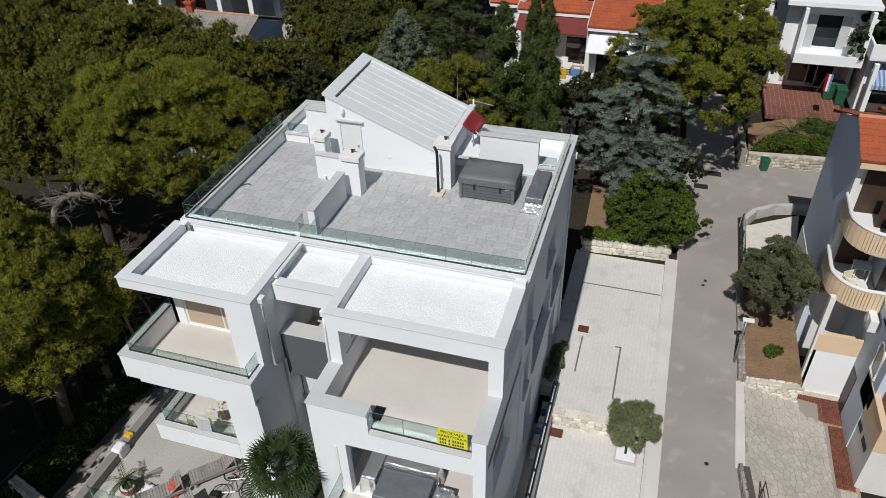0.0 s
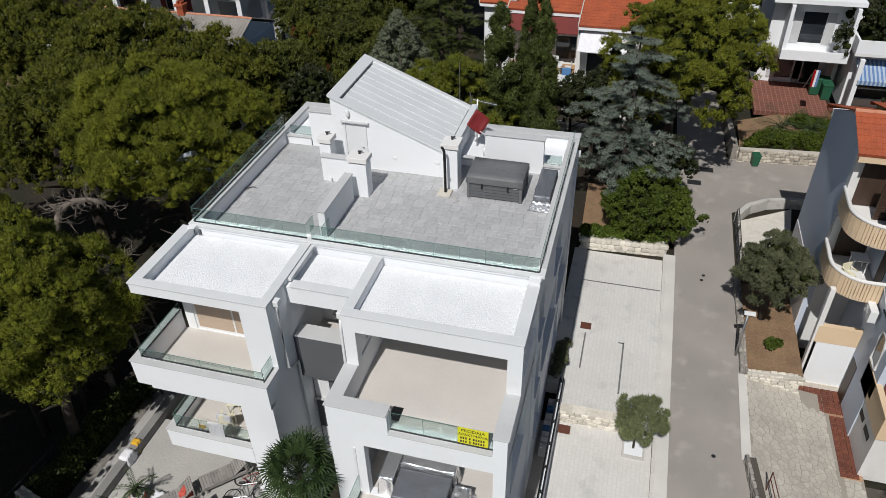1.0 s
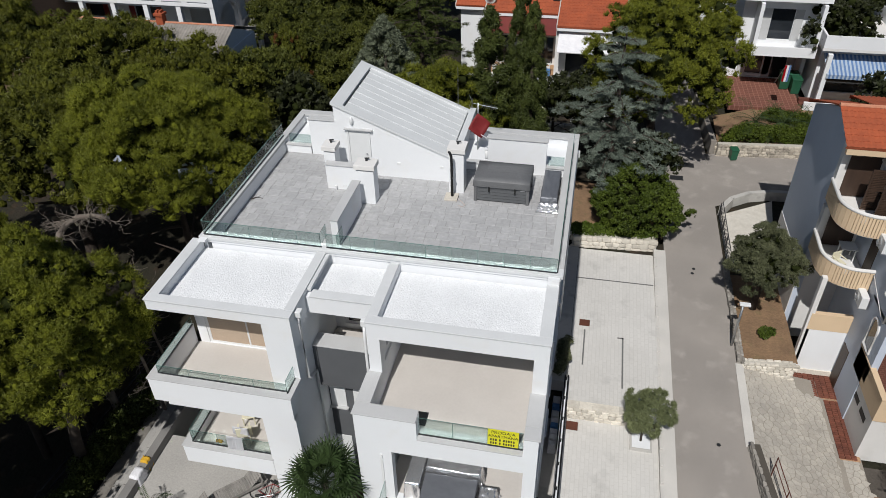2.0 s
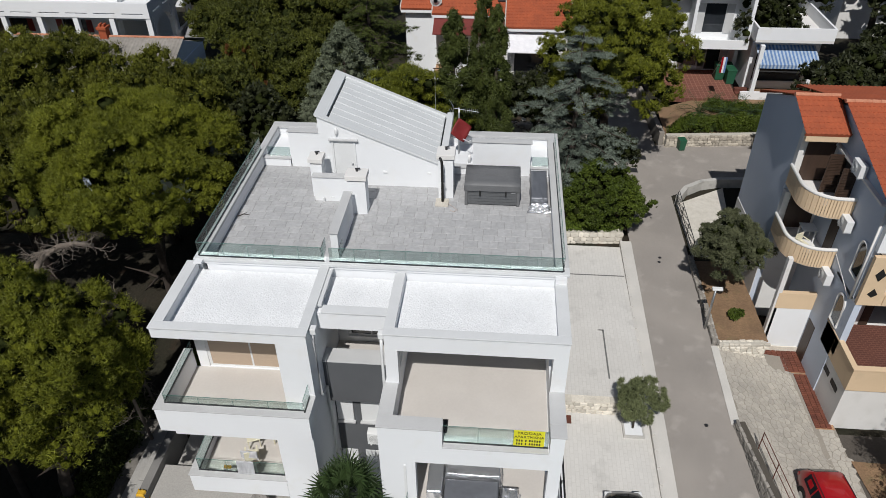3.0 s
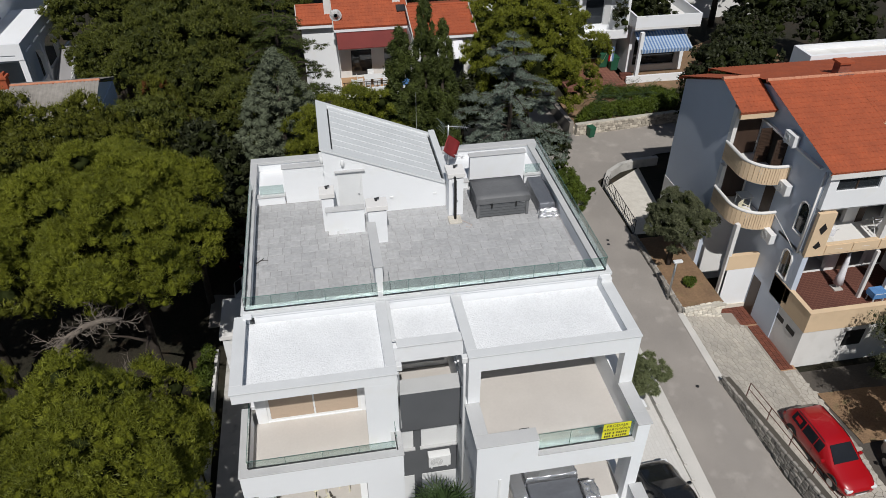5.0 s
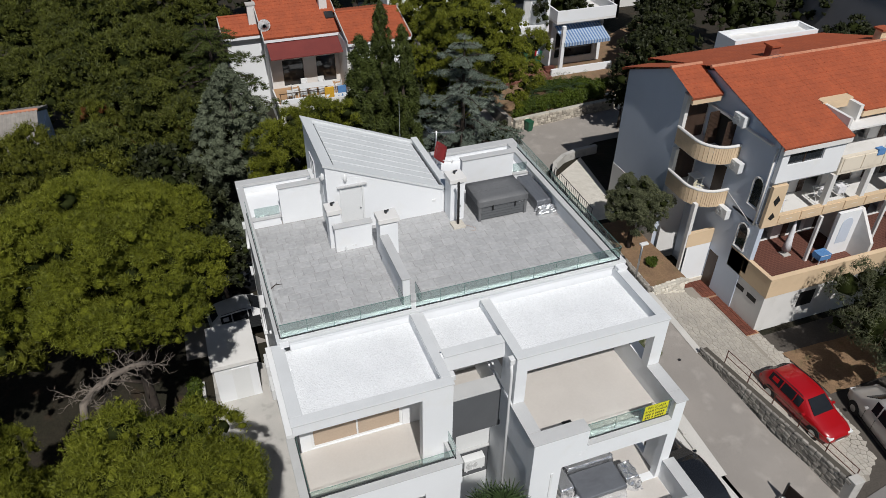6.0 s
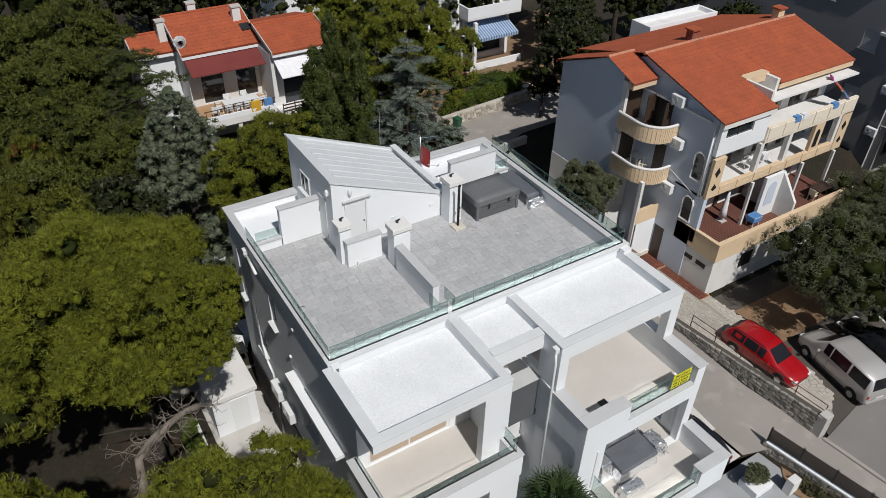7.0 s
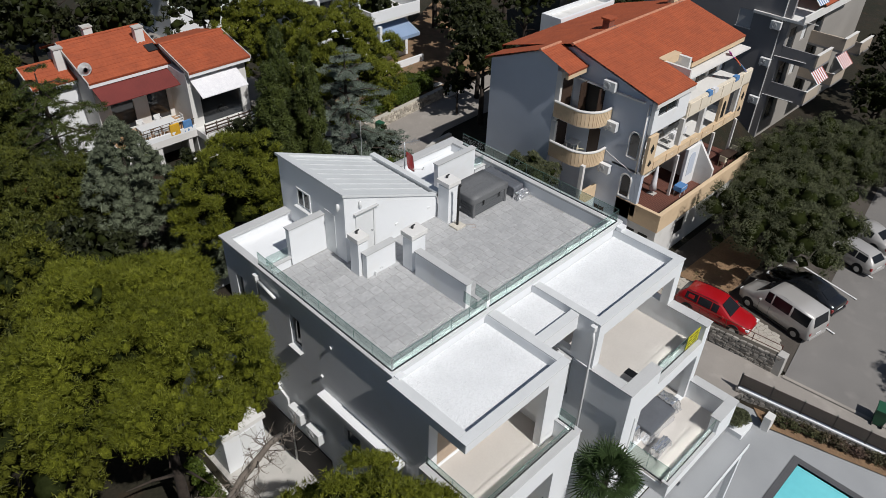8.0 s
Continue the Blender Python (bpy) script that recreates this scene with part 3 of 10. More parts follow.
hp("floor_slab", boxes((0.3, 12.3, 0.3, 9.55, 6.95, 7.1)), BEIGE)
hp("floor_slab", boxes((0.3, 12.3, 0.3, 9.55, 3.95, 4.1)), BEIGE)
hp("floor_slab", boxes((0.3, 12.3, 0.3, 9.55, 0.7, 0.85)), BEIGE)
# inner partition, so that no light passes through the house
hp("partition", boxes((0.3, 12.3, 3.0, 3.15, 0.9, 9.6)), WHITE)

# terrace parapet, its coping and glass
PZ = 10.55
SX0, SX1, SY0, SY1 = 3.05, 7.95, 6.12, 10.35
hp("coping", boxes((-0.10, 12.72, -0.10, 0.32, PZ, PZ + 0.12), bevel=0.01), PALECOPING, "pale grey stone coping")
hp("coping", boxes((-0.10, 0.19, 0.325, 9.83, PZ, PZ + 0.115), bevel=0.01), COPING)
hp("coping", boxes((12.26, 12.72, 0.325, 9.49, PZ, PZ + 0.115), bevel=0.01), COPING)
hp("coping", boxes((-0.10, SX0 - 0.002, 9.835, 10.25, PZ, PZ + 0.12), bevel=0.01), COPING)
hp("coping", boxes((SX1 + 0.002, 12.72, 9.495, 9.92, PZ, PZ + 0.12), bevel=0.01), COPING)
hp("fascia_strip", boxes((-0.05, 12.66, -0.055, 0.0, 10.44, 10.545)), WHITE)


def glazing(a, b, z0, z1, n, axis, plane, rim=True, top=True):
    """Frameless glass along a parapet: n panes with thin gaps and a thin clamp rail below."""
    step = (b - a) / n
    def span(s, e, p, h, lo, hi):
        return (s, e, p - h, p + h, lo, hi) if axis == "x" else (p - h, p + h, s, e, lo, hi)
    rail = hp("clamp_rail", boxes(span(a, b, plane, 0.022, z0 - 0.02, z0 + 0.035)), STEEL, "dark steel clamp rail")
    for k in range(n):
        pane = hp("glass_pane", boxes(span(a + k * step + 0.006, a + (k + 1) * step - 0.006, plane, 0.006, z0 + 0.036, z1)), GLASS, "green-tinted glass pane")
        pane.visible_shadow = False
        if rim:
            hp("edge_strip", boxes(span(a + k * step + 0.006, a + (k + 1) * step - 0.006, plane, 0.007, z1 + 0.001, z1 + 0.012)), STEEL if not top else surf_edge, parent=pane)
            if k:
                hp("joint_strip", boxes(span(a + k * step - 0.005, a + k * step + 0.005, plane, 0.008, z0 + 0.036, z1)), surf_edge, parent=pane)


surf_edge = surf("glass_edge_green", (0.10, 0.20, 0.175), rough=0.2, bump=0)
glazing(0.06, 4.45, PZ + 0.12, 11.24, 5, "x", 0.06)
glazing(4.62, 12.5, PZ + 0.12, 11.24, 9, "x", 0.06)
glazing(0.07, 7.6, PZ + 0.12, 11.24, 8, "y", 0.04)
glazing(0.07, 9.0, PZ + 0.12, 11.24, 9, "y", 12.52)

# terrace inner faces of the parapet
hp("parapet_lining", boxes((0.14, 12.3, 0.3, 0.318, FLOOR, PZ)), COPING)

# the stair house on the terrace
bm = bmesh.new()
prism(bm, [(SX0, FLOOR - 0.03), (SX0, 13.05), (SX1, 11.05), (SX1, FLOOR - 0.03)], "y", SY0, SY0 + 0.25)
stairhouse = hp("stair_house", bm, WHITE, "white stair house with a sloping metal roof")
hp("wall", boxes((SX0, SX0 + 0.25, SY0 + 0.25, SY1, FLOOR - 0.03, 13.05)), WHITE, parent=stairhouse)
hp("wall", boxes((SX1 - 0.25, SX1, SY0 + 0.25, SY1, FLOOR - 0.03, 11.05)), WHITE, parent=stairhouse)
bm = bmesh.new()
prism(bm, [(SX0 + 0.25, FLOOR - 0.03), (SX0 + 0.25, 12.95), (SX1 - 0.25, 11.12), (SX1 - 0.25, FLOOR - 0.03)], "y", SY1 - 0.25, SY1)
hp("wall", bm, WHITE, parent=stairhouse)
slope = (11.05 - 13.05) / (SX1 - SX0)


def on_slope(x):
    return 13.05 + (x - SX0) * slope


bm = bmesh.new()
prism(bm, [(SX0 - 0.08, on_slope(SX0 - 0.08) + 0.0), (SX0 - 0.08, on_slope(SX0 - 0.08) + 0.10), (SX0 + 0.36, on_slope(SX0 + 0.36) + 0.10), (SX0 + 0.36, on_slope(SX0 + 0.36) + 0.0)], "y", SY0 - 0.06, SY1 + 0.06)
hp("verge", bm, SHEETMETAL, "pale sheet verge", parent=stairhouse)
for y0, y1 in ((SY0 - 0.06, SY0 + 0.16), (SY1 - 0.14, SY1 + 0.06)):
    bm = bmesh.new()
    prism(bm, [(SX0 + 0.36, on_slope(SX0 + 0.36)), (SX0 + 0.36, on_slope(SX0 + 0.36) + 0.10), (SX1 + 0.05, on_slope(SX1 + 0.05) + 0.10), (SX1 + 0.05, on_slope(SX1 + 0.05))], "y", y0, y1)
    hp("verge", bm, SHEETMETAL, parent=stairhouse)
for k in range(8):
    y0 = SY0 + 0.17 + k * 0.505
    bm = bmesh.new()
    x0, x1 = SX0 + 0.42, SX1 - 0.21
    prism(bm, [(x0, on_slope(x0) - 0.03), (x0, on_slope(x0) + 0.025), (x1, on_slope(x1) + 0.025), (x1, on_slope(x1) - 0.03)], "y", y0, y0 + 0.50)
    prism(bm, [(x0, on_slope(x0) + 0.026), (x0, on_slope(x0) + 0.05), (x1, on_slope(x1) + 0.05), (x1, on_slope(x1) + 0.026)], "y", y0, y0 + 0.07)
    hp("roof_panel", bm, SHEETMETAL, parent=stairhouse)
bm = bmesh.new()
x0, x1 = SX0 + 0.362, SX0 + 0.418
prism(bm, [(x0, on_slope(x0) - 0.05), (x0, on_slope(x0) - 0.03), (x1, on_slope(x1) - 0.03), (x1, on_slope(x1) - 0.05)], "y", SY0 + 0.17, SY1 - 0.15)
hp("gutter_gap", bm, STEEL, parent=stairhouse)
bm = boxes((SX1 - 0.21, SX1 - 0.12, SY0 + 0.17, SY1 - 0.15, 11.0, 11.06))
hp("gutter", bm, STEEL, "dark box gutter at the low edge", parent=stairhouse)
hp("gutter_curb", boxes((SX1 - 0.12, SX1 + 0.16, SY0 - 0.06, SY1 + 0.06, 11.0, 11.30), bevel=0.01), SHEETMETAL, "pale sheet curb at the gutter", parent=stairhouse)
# its door, lamp, vents and window
door = hp("door", boxes((3.62, 4.42, SY0 - 0.02, SY0 - 0.002, FLOOR + 0.02, 11.98)), PVC, "white door with a grey frame", parent=stairhouse)
hp("door_frame", boxes((3.54, 3.615, SY0 - 0.05, SY0 - 0.002, FLOOR, 12.06), (4.425, 4.50, SY0 - 0.05, SY0 - 0.002, FLOOR, 12.06), (3.615, 4.425, SY0 - 0.05, SY0 - 0.002, 11.985, 12.06)), PVC, parent=stairhouse)
hp("door_hood", boxes((3.45, 4.62, SY0 - 0.14, SY0 - 0.004, 12.07, 12.11)), COPING, parent=stairhouse)
hp("door_handle", boxes((4.30, 4.36, SY0 - 0.07, SY0 - 0.021, 10.98, 11.03)), INOX, parent=stairhouse)
for x, y, ax in ((3.78, SY0, "y"), (SX0, 6.45, "x")):
    bm = bmesh.new()
    bmesh.ops.create_uvsphere(bm, u_segments=12, v_segments=8, radius=0.5)
    m = Matrix.LocRotScale((x - (0.06 if ax == "x" else 0), y - (0.06 if ax == "y" else 0), 12.45), None, (0.16, 0.16, 0.34))
    bmesh.ops.transform(bm, matrix=m, verts=bm.verts)
    hp("wall_lamp", bm, PVC, "white oval wall lamp", True, parent=stairhouse)
for x in (5.55, 7.35):
    hp("vent", boxes((x, x + 0.16, SY0 - 0.03, SY0 - 0.002, 10.62, 10.7)), PVC, parent=stairhouse)
hp("window", boxes((SX0 - 0.012, SX0 - 0.002, 8.35, 9.1, 11.35, 12.05)), WINGLASS, "dark window in a white frame", parent=stairhouse)
hp("window_frame", boxes((SX0 - 0.05, SX0 - 0.003, 8.28, 8.345, 11.28, 12.12), (SX0 - 0.05, SX0 - 0.003, 9.105, 9.17, 11.28, 12.12), (SX0 - 0.05, SX0 - 0.003, 8.345, 9.105, 12.055, 12.12), (SX0 - 0.05, SX0 - 0.013, 8.70, 8.75, 11.35, 12.055)), PVC, parent=stairhouse)
hp("window_sill", boxes((SX0 - 0.18, SX0 - 0.003, 8.2, 9.25, 11.22, 11.275)), PVC, parent=stairhouse)
hp("door", boxes((SX0 - 0.02, SX0 - 0.002, 6.75, 7.4, FLOOR + 0.02, 11.95)), SHEETMETAL, "pale grey side door", parent=stairhouse)

# cross walls, chimneys and low walls on the terrace
def walled(x0, x1, y0, y1, z1, cap=True, over=0.04, z0=FLOOR - 0.02):
    w = hp("terrace_wall", boxes((x0, x1, y0, y1, z0, z1)), WHITE, "low white terrace wall with a grey coping")
    if cap:
        hp("coping", boxes((x0 - over, x1 + over, y0 - over, y1 + over, z1 + 0.001, z1 + 0.055), bevel=0.008), COPING, parent=w)
    return w


walled(1.38, SX0 - 0.004, 7.42, 7.66, 11.65)
walled(0.15, 1.33, 7.42, 7.62, 10.36)
walled(9.12, 11.5, 7.28, 7.52, 11.52)
walled(11.55, 12.28, 7.28, 7.5, 10.36)
walled(SX1 + 0.02, 9.07, 7.28, 7.5, 10.30)
walled(2.98, 4.42, 4.82, 5.06, 11.08)
walled(4.46, 4.72, 1.05, 3.72, 11.12)
hp("membrane_floor", boxes((0.15, SX0 - 0.01, 7.67, 9.89, FLOOR - 0.03, FLOOR + 0.17)), WHITE, "white membrane floor")
hp("membrane_floor", boxes((SX1 + 0.02, 12.29, 7.53, 9.54, FLOOR - 0.03, FLOOR + 0.17)), GRAVEL, "white gravel behind the cross wall")
for x0, x1, y in ((0.34, 1.32, 7.54), (11.58, 12.24, 7.4)):
    pane = hp("glass_pane", boxes((x0, x1, y - 0.006, y + 0.006, 10.44, 10.86)), GLASS)
    pane.visible_shadow = False
def chimney(x0, x1, y0, y1, z1):
    c = hp("chimney", boxes((x0, x1, y0, y1, FLOOR - 0.02, z1 - 0.28)), WHITE, "white box chimney with a flat cap")
    hp("chimney_neck", boxes((x0 + 0.07, x1 - 0.07, y0 + 0.07, y1 - 0.07, z1 - 0.279, z1 - 0.2)), WHITE, parent=c)
    hp("chimney_cap", boxes((x0 - 0.06, x1 + 0.06, y0 - 0.06, y1 + 0.06, z1 - 0.199, z1), bevel=0.012), OFFWHITE, parent=c)
    bm = bmesh.new()
    tube(bm, [((x0 + x1) / 2, (y0 + y1) / 2 + 0.1, z1), ((x0 + x1) / 2, (y0 + y1) / 2 + 0.1, z1 + 0.10)], 0.05, 8)
    tube(bm, [((x0 + x1) / 2 - 0.06, (y0 + y1) / 2 + 0.1, z1 + 0.10), ((x0 + x1) / 2 + 0.12, (y0 + y1) / 2 + 0.1, z1 + 0.12)], 0.03, 8)
    hp("flue", bm, STEEL, "small metal flue", parent=c)


chimney(2.84, 3.30, 5.12, 5.62, 11.75)
chimney(4.52, 5.22, 3.98, 4.5, 11.72)
chimney(7.86, 8.45, 5.36, 5.98, 11.98)
# small glass screen at the end of the divider
for x in (4.28, 4.9):
    pane = hp("glass_pane", boxes((x - 0.006, x + 0.006, 0.35, 1.0, FLOOR + 0.5, 11.0)), GLASS)
    pane.visible_shadow = False
hp("socket_pipe", tube(bmesh.new(), [(3.35, 4.74, FLOOR), (3.35, 4.74, FLOOR + 0.22)], 0.035, 8), PVC)
for x in (3.62, 3.72):
    hp("socket", boxes((x, x + 0.06, 4.795, 4.818, FLOOR + 0.16, FLOOR + 0.22)), PVC)

# ---- left wing ----
LX0, LX1, LY = -0.28, 4.62, -3.5
RZ = 10.55
left_wing = hp("left_wing", boxes((LX0, LX1, LY, LY + 0.3, 10.17, RZ)), WHITE, "left wing with stacked balconies")
for r in ((LX0, LX0 + 0.3, LY + 0.3, -0.06, 10.17, RZ), (LX1 - 0.3, LX1, LY + 0.3, 0.0, 10.05, RZ),):
    hp("roof_edge", boxes(r), WHITE, parent=left_wing)
hp("ceiling_slab", boxes((LX0 + 0.3, LX1 - 0.3, LY + 0.3, 0.0, 9.95, 10.1)), WHITE, parent=left_wing)
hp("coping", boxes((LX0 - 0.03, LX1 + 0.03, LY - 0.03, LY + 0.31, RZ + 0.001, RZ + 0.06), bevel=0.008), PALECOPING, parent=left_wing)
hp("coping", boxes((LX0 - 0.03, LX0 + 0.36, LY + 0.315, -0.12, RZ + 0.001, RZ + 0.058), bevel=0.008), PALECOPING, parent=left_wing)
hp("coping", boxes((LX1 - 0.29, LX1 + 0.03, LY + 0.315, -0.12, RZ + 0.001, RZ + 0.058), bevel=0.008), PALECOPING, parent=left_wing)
hp("coping", boxes((LX1 + 0.035, LX1 + 0.16, -2.0, -0.12, RZ - 0.1, RZ + 0.0), bevel=0.008), PALECOPING, parent=left_wing)
# column and side wall to the middle bay
hp("column", boxes((3.62, LX1, LY, LY + 0.3, 7.0, 10.168)), WHITE, parent=left_wing)
hp("wall", boxes((LX1 - 0.25, LX1, LY + 0.3, 0.0, -0.6, 10.048)), WHITE, parent=left_wing)
hp("wall", boxes((3.42, LX1, -4.35, LY + 0.299, -0.6, 6.99)), WHITE, parent=left_wing)
hp("back_wall", wall_with_holes(bmesh.new(), "y", -1.7, -1.45, 0.3, LX1 - 0.25, 0.85, 10.05, [(0.35, 3.5, 7.12, 9.55), (0.7, 3.3, 4.12, 6.2), (0.7, 3.3, 0.95, 3.1)]), WHITE, parent=left_wing)
hp("blind_box", boxes((0.31, 3.54, -1.75, -1.702, 9.56, 9.75)), PVC, parent=left_wing)


def slider(x0, x1, y, z0, z1, parent, blind=0.0, n=2):
    """A sliding window: white frame, dark panes, and a beige roller blind drawn part of the way."""
    w = part("sliding_window", boxes((x0, x1, y, y + 0.06, z1 - 0.07, z1), (x0, x1, y, y + 0.06, z0, z0 + 0.09), (x0, x0 + 0.07, y, y + 0.06, z0 + 0.09, z1 - 0.07), (x1 - 0.07, x1, y, y + 0.06, z0 + 0.09, z1 - 0.07)), PVC, parent, "white framed sliding window")
    step = (x1 - x0 - 0.14) / n
    for k in range(n):
        a = x0 + 0.07 + k * step
        part("pane", boxes((a + 0.03, a + step - 0.03, y + 0.02, y + 0.035, z0 + 0.09, z1 - 0.07)), WINGLASS, w)
        for b in (a, a + step - 0.03):
            part("stile", boxes((b, b + 0.03, y + 0.005, y + 0.055, z0 + 0.09, z1 - 0.07)), PVC, w)
        if blind:
            part("blind", boxes((a + 0.035, a + step - 0.035, y + 0.008, y + 0.018, z1 - 0.07 - blind, z1 - 0.07)), BLINDWOOD, w, "tan roller blind")
    return w


BLINDWOOD = surf("tan_blind", (0.46, 0.36, 0.27), (0.42, 0.33, 0.25), big=2, rough=0.7, stretch=(1, 1, 30))
slider(0.35, 3.5, -1.66, 7.12, 9.55, left_wing, 2.3)
slider(0.7, 3.3, -1.66, 4.12, 6.2, left_wing)
slider(0.7, 3.3, -1.66, 0.95, 3.1, left_wing)


def balcony(parent, x0, x1, y0, y1, floor, top, thick, sides, base, back=None):
    """A balcony tray: floor slab, parapets on the named sides and their copings."""
    hp("balcony_floor", boxes((x0 + 0.002, x1 - 0.002, y0 + 0.002, y1, base, floor)), WHITE, parent=parent)
    hp("floor_tiles", boxes((x0 + thick, x1 - thick, y0 + thick, y1, floor + 0.001, floor + 0.012)), BEIGE, "beige porcelain floor", parent=parent)
    for s in sides:
        a, b, c, d = {"front": (x0, x1, y0, y0 + thick), "left": (x0, x0 + thick, y0 + thick, y1), "right": (x1 - thick, x1, y0 + thick, y1)}[s]
        hp("parapet", boxes((a, b, c, d, floor - 0.02 if s != "front" else base, top)), WHITE, parent=parent)
        e = 0.03
        a2, b2, c2, d2 = {"front": (x0 - e, x1 + e, y0 - e, y0 + thick + e), "left": (x0 - e, x0 + thick + e, y0 + thick + e + 0.002, y1), "right": (x1 - thick - e, x1 + e, y0 + thick + e + 0.002, y1)}[s]
        hp("coping", boxes((a2, b2, c2, d2, top + 0.001, top + 0.05), bevel=0.008), COPING, parent=parent)


balcony(left_wing, -0.40, LX1, -4.42, -1.702, 7.08, 7.90, 0.26, ("front", "left"), 6.88)
hp("parapet", boxes((LX1 - 0.28, LX1 - 0.003, -4.15, LY - 0.002, 7.06, 7.90)), WHITE, parent=left_wing)
hp("coping", boxes((LX1 - 0.30, LX1 + 0.03, -4.12, LY - 0.005, 7.901, 7.95), bevel=0.008), COPING, parent=left_wing)
glazing(-0.13, 4.42, 7.95, 8.30, 4, "x", -4.16)
glazing(-4.14, -1.75, 7.95, 8.30, 2, "y", -0.14)
glazing(-4.24, -3.56, 7.95, 8.5, 1, "y", 4.46)
balcony(left_wing, -0.02, 3.416, -4.36, -1.702, 4.0, 4.46, 0.24, ("front", "left"), 3.6)
glazing(0.26, 3.40, 4.51, 5.12, 3, "x", -4.15)
glazing(-4.13, -1.75, 4.51, 5.12, 2, "y", 0.27)
hp("beam", boxes((0.0, 3.418, -4.30, -4.1, 6.6, 6.878)), WHITE, parent=left_wing)
hp("awning_case", boxes((0.2, 3.3, -4.09, -3.95, 6.7, 6.86)), PVC, "folded awning case", parent=left_wing)

# ---- middle bay ----
BAY_HOLES = [(4.66, 5.28, 4.5, 6.1), (5.56, 6.92, 4.5, 6.1), (4.66, 5.28, 1.0, 2.8), (5.56, 6.92, 1.0, 2.8)]
hp("beam", boxes((LX1 + 0.002, 6.93, -2.2, -1.95, 9.7, 10.36)), WHITE)
hp("coping", boxes((LX1 + 0.17, 6.9, -2.23, -1.86, 10.361, 10.42), bevel=0.008), PALECOPING)
hp("ceiling_slab", boxes((LX1 + 0.002, 6.93, -1.95, -0.002, 9.75, 10.0)), WHITE)
hp("dark_wall", wall_with_holes(bmesh.new(), "y", -1.55, -1.3, LX1 + 0.002, 6.93, -0.6, 7.0, BAY_HOLES), DARKGREY, "anthracite wall of the stair bay")
for x0, x1, z0, z1 in BAY_HOLES:
    hp("shutter", boxes((x0 + 0.01, x1 - 0.01, -1.57, -1.4, z0 + 0.01, z1 - 0.01)), PVC, "white closed roller shutter")
    hp("sill", boxes((x0 - 0.05, x1 + 0.05, -1.68, -1.552, z0 - 0.06, z0 - 0.002)), COPING)
hp("balcony_floor", boxes((LX1 + 0.002, 6.93, -1.799, -0.002, 6.35, 7.06)), DARKGREY)
hp("parapet", boxes((LX1 + 0.002, 6.93, -2.28, -1.8, 6.35, 8.26)), DARKGREY, "dark grey balcony front")
hp("coping", boxes((LX1 + 0.002, 6.93, -2.31, -1.66, 8.261, 8.31), bevel=0.008), COPING)
hp("floor_tiles", boxes((LX1 + 0.01, 6.92, -1.79, -0.01, 7.061, 7.075)), BEIGE)
slider(5.0, 6.7, 0.06, 7.3, 9.2, house)
bm = bmesh.new()
tube(bm, [(4.68, -3.02, 10.3), (4.70, -3.02, 10.0), (4.70, -3.05, 7.55), (4.70, -2.9, 7.35), (4.70, -2.4, 7.2), (4.72, -2.36, 0.2)], 0.05, 10)
hp("downpipe", bm, PVC, "white downpipe", True)
hp("rain_hopper", boxes((4.63, 4.83, -3.14, -2.9, 10.28, 10.5), bevel=0.02), PVC)
bm = bmesh.new()
tube(bm, [(6.82, -2.95, 10.2), (6.82, -3.02, 9.7), (6.82, -3.1, 0.3)], 0.05, 10)
hp("downpipe", bm, PVC, "", True)
hp("rain_hopper", boxes((6.73, 6.91, -3.04, -2.82, 10.15, 10.38), bevel=0.02), PVC)

# ---- right wing ----
RX0, RX1, RY, R2 = 6.93, 12.6, -3.12, 10.42
right_wing = hp("right_wing", boxes((RX0, RX1, RY, RY + 0.3, 9.78, R2)), WHITE, "right wing with a deep loggia")
for r in ((RX0, RX0 + 0.3, RY + 0.3, 0.0, 9.78, R2), (RX1 - 0.35, RX1, RY + 0.3, 0.0, 9.78, R2),):
    hp("roof_edge", boxes(r), WHITE, parent=right_wing)
hp("ceiling_slab", boxes((RX0 + 0.3, RX1 - 0.35, RY + 0.3, 0.0, 9.78, 10.0)), WHITE, parent=right_wing)
hp("coping", boxes((RX0 - 0.03, RX1 + 0.03, RY - 0.03, RY + 0.31, R2 + 0.001, R2 + 0.06), bevel=0.008), PALECOPING, parent=right_wing)
hp("coping", boxes((RX0 - 0.03, RX0 + 0.31, RY + 0.315, -0.12, R2 + 0.001, R2 + 0.058), bevel=0.008), PALECOPING, parent=right_wing)
hp("coping", boxes((RX1 - 0.37, RX1 + 0.03, RY + 0.315, -0.12, R2 + 0.001, R2 + 0.058), bevel=0.008), PALECOPING, parent=right_wing)
hp("end_block", boxes((RX1 - 0.36, RX1 + 0.02, -0.36, -0.105, R2 + 0.059, 10.62)), WHITE, parent=right_wing)
hp("end_block", boxes((-0.02, 0.26, -0.32, -0.105, RZ + 0.059, 10.66)), WHITE, parent=left_wing)
hp("column", boxes((RX0, 7.33, RY, RY + 0.36, 8.3, 9.779)), WHITE, parent=right_wing)
hp("column", boxes((12.14, RX1, RY, RY + 0.36, 8.3, 9.779)), WHITE, parent=right_wing)
hp("wall", wall_with_holes(bmesh.new(), "x", RX0, RX0 + 0.28, RY + 0.36, 0.0, 8.3, 9.78, [(-2.1, -0.9, 8.5, 9.6)]), WHITE, parent=right_wing)
hp("wall", boxes((RX0, RX0 + 0.28, -4.6, 0.0, -0.6, 7.0)), WHITE, parent=right_wing)
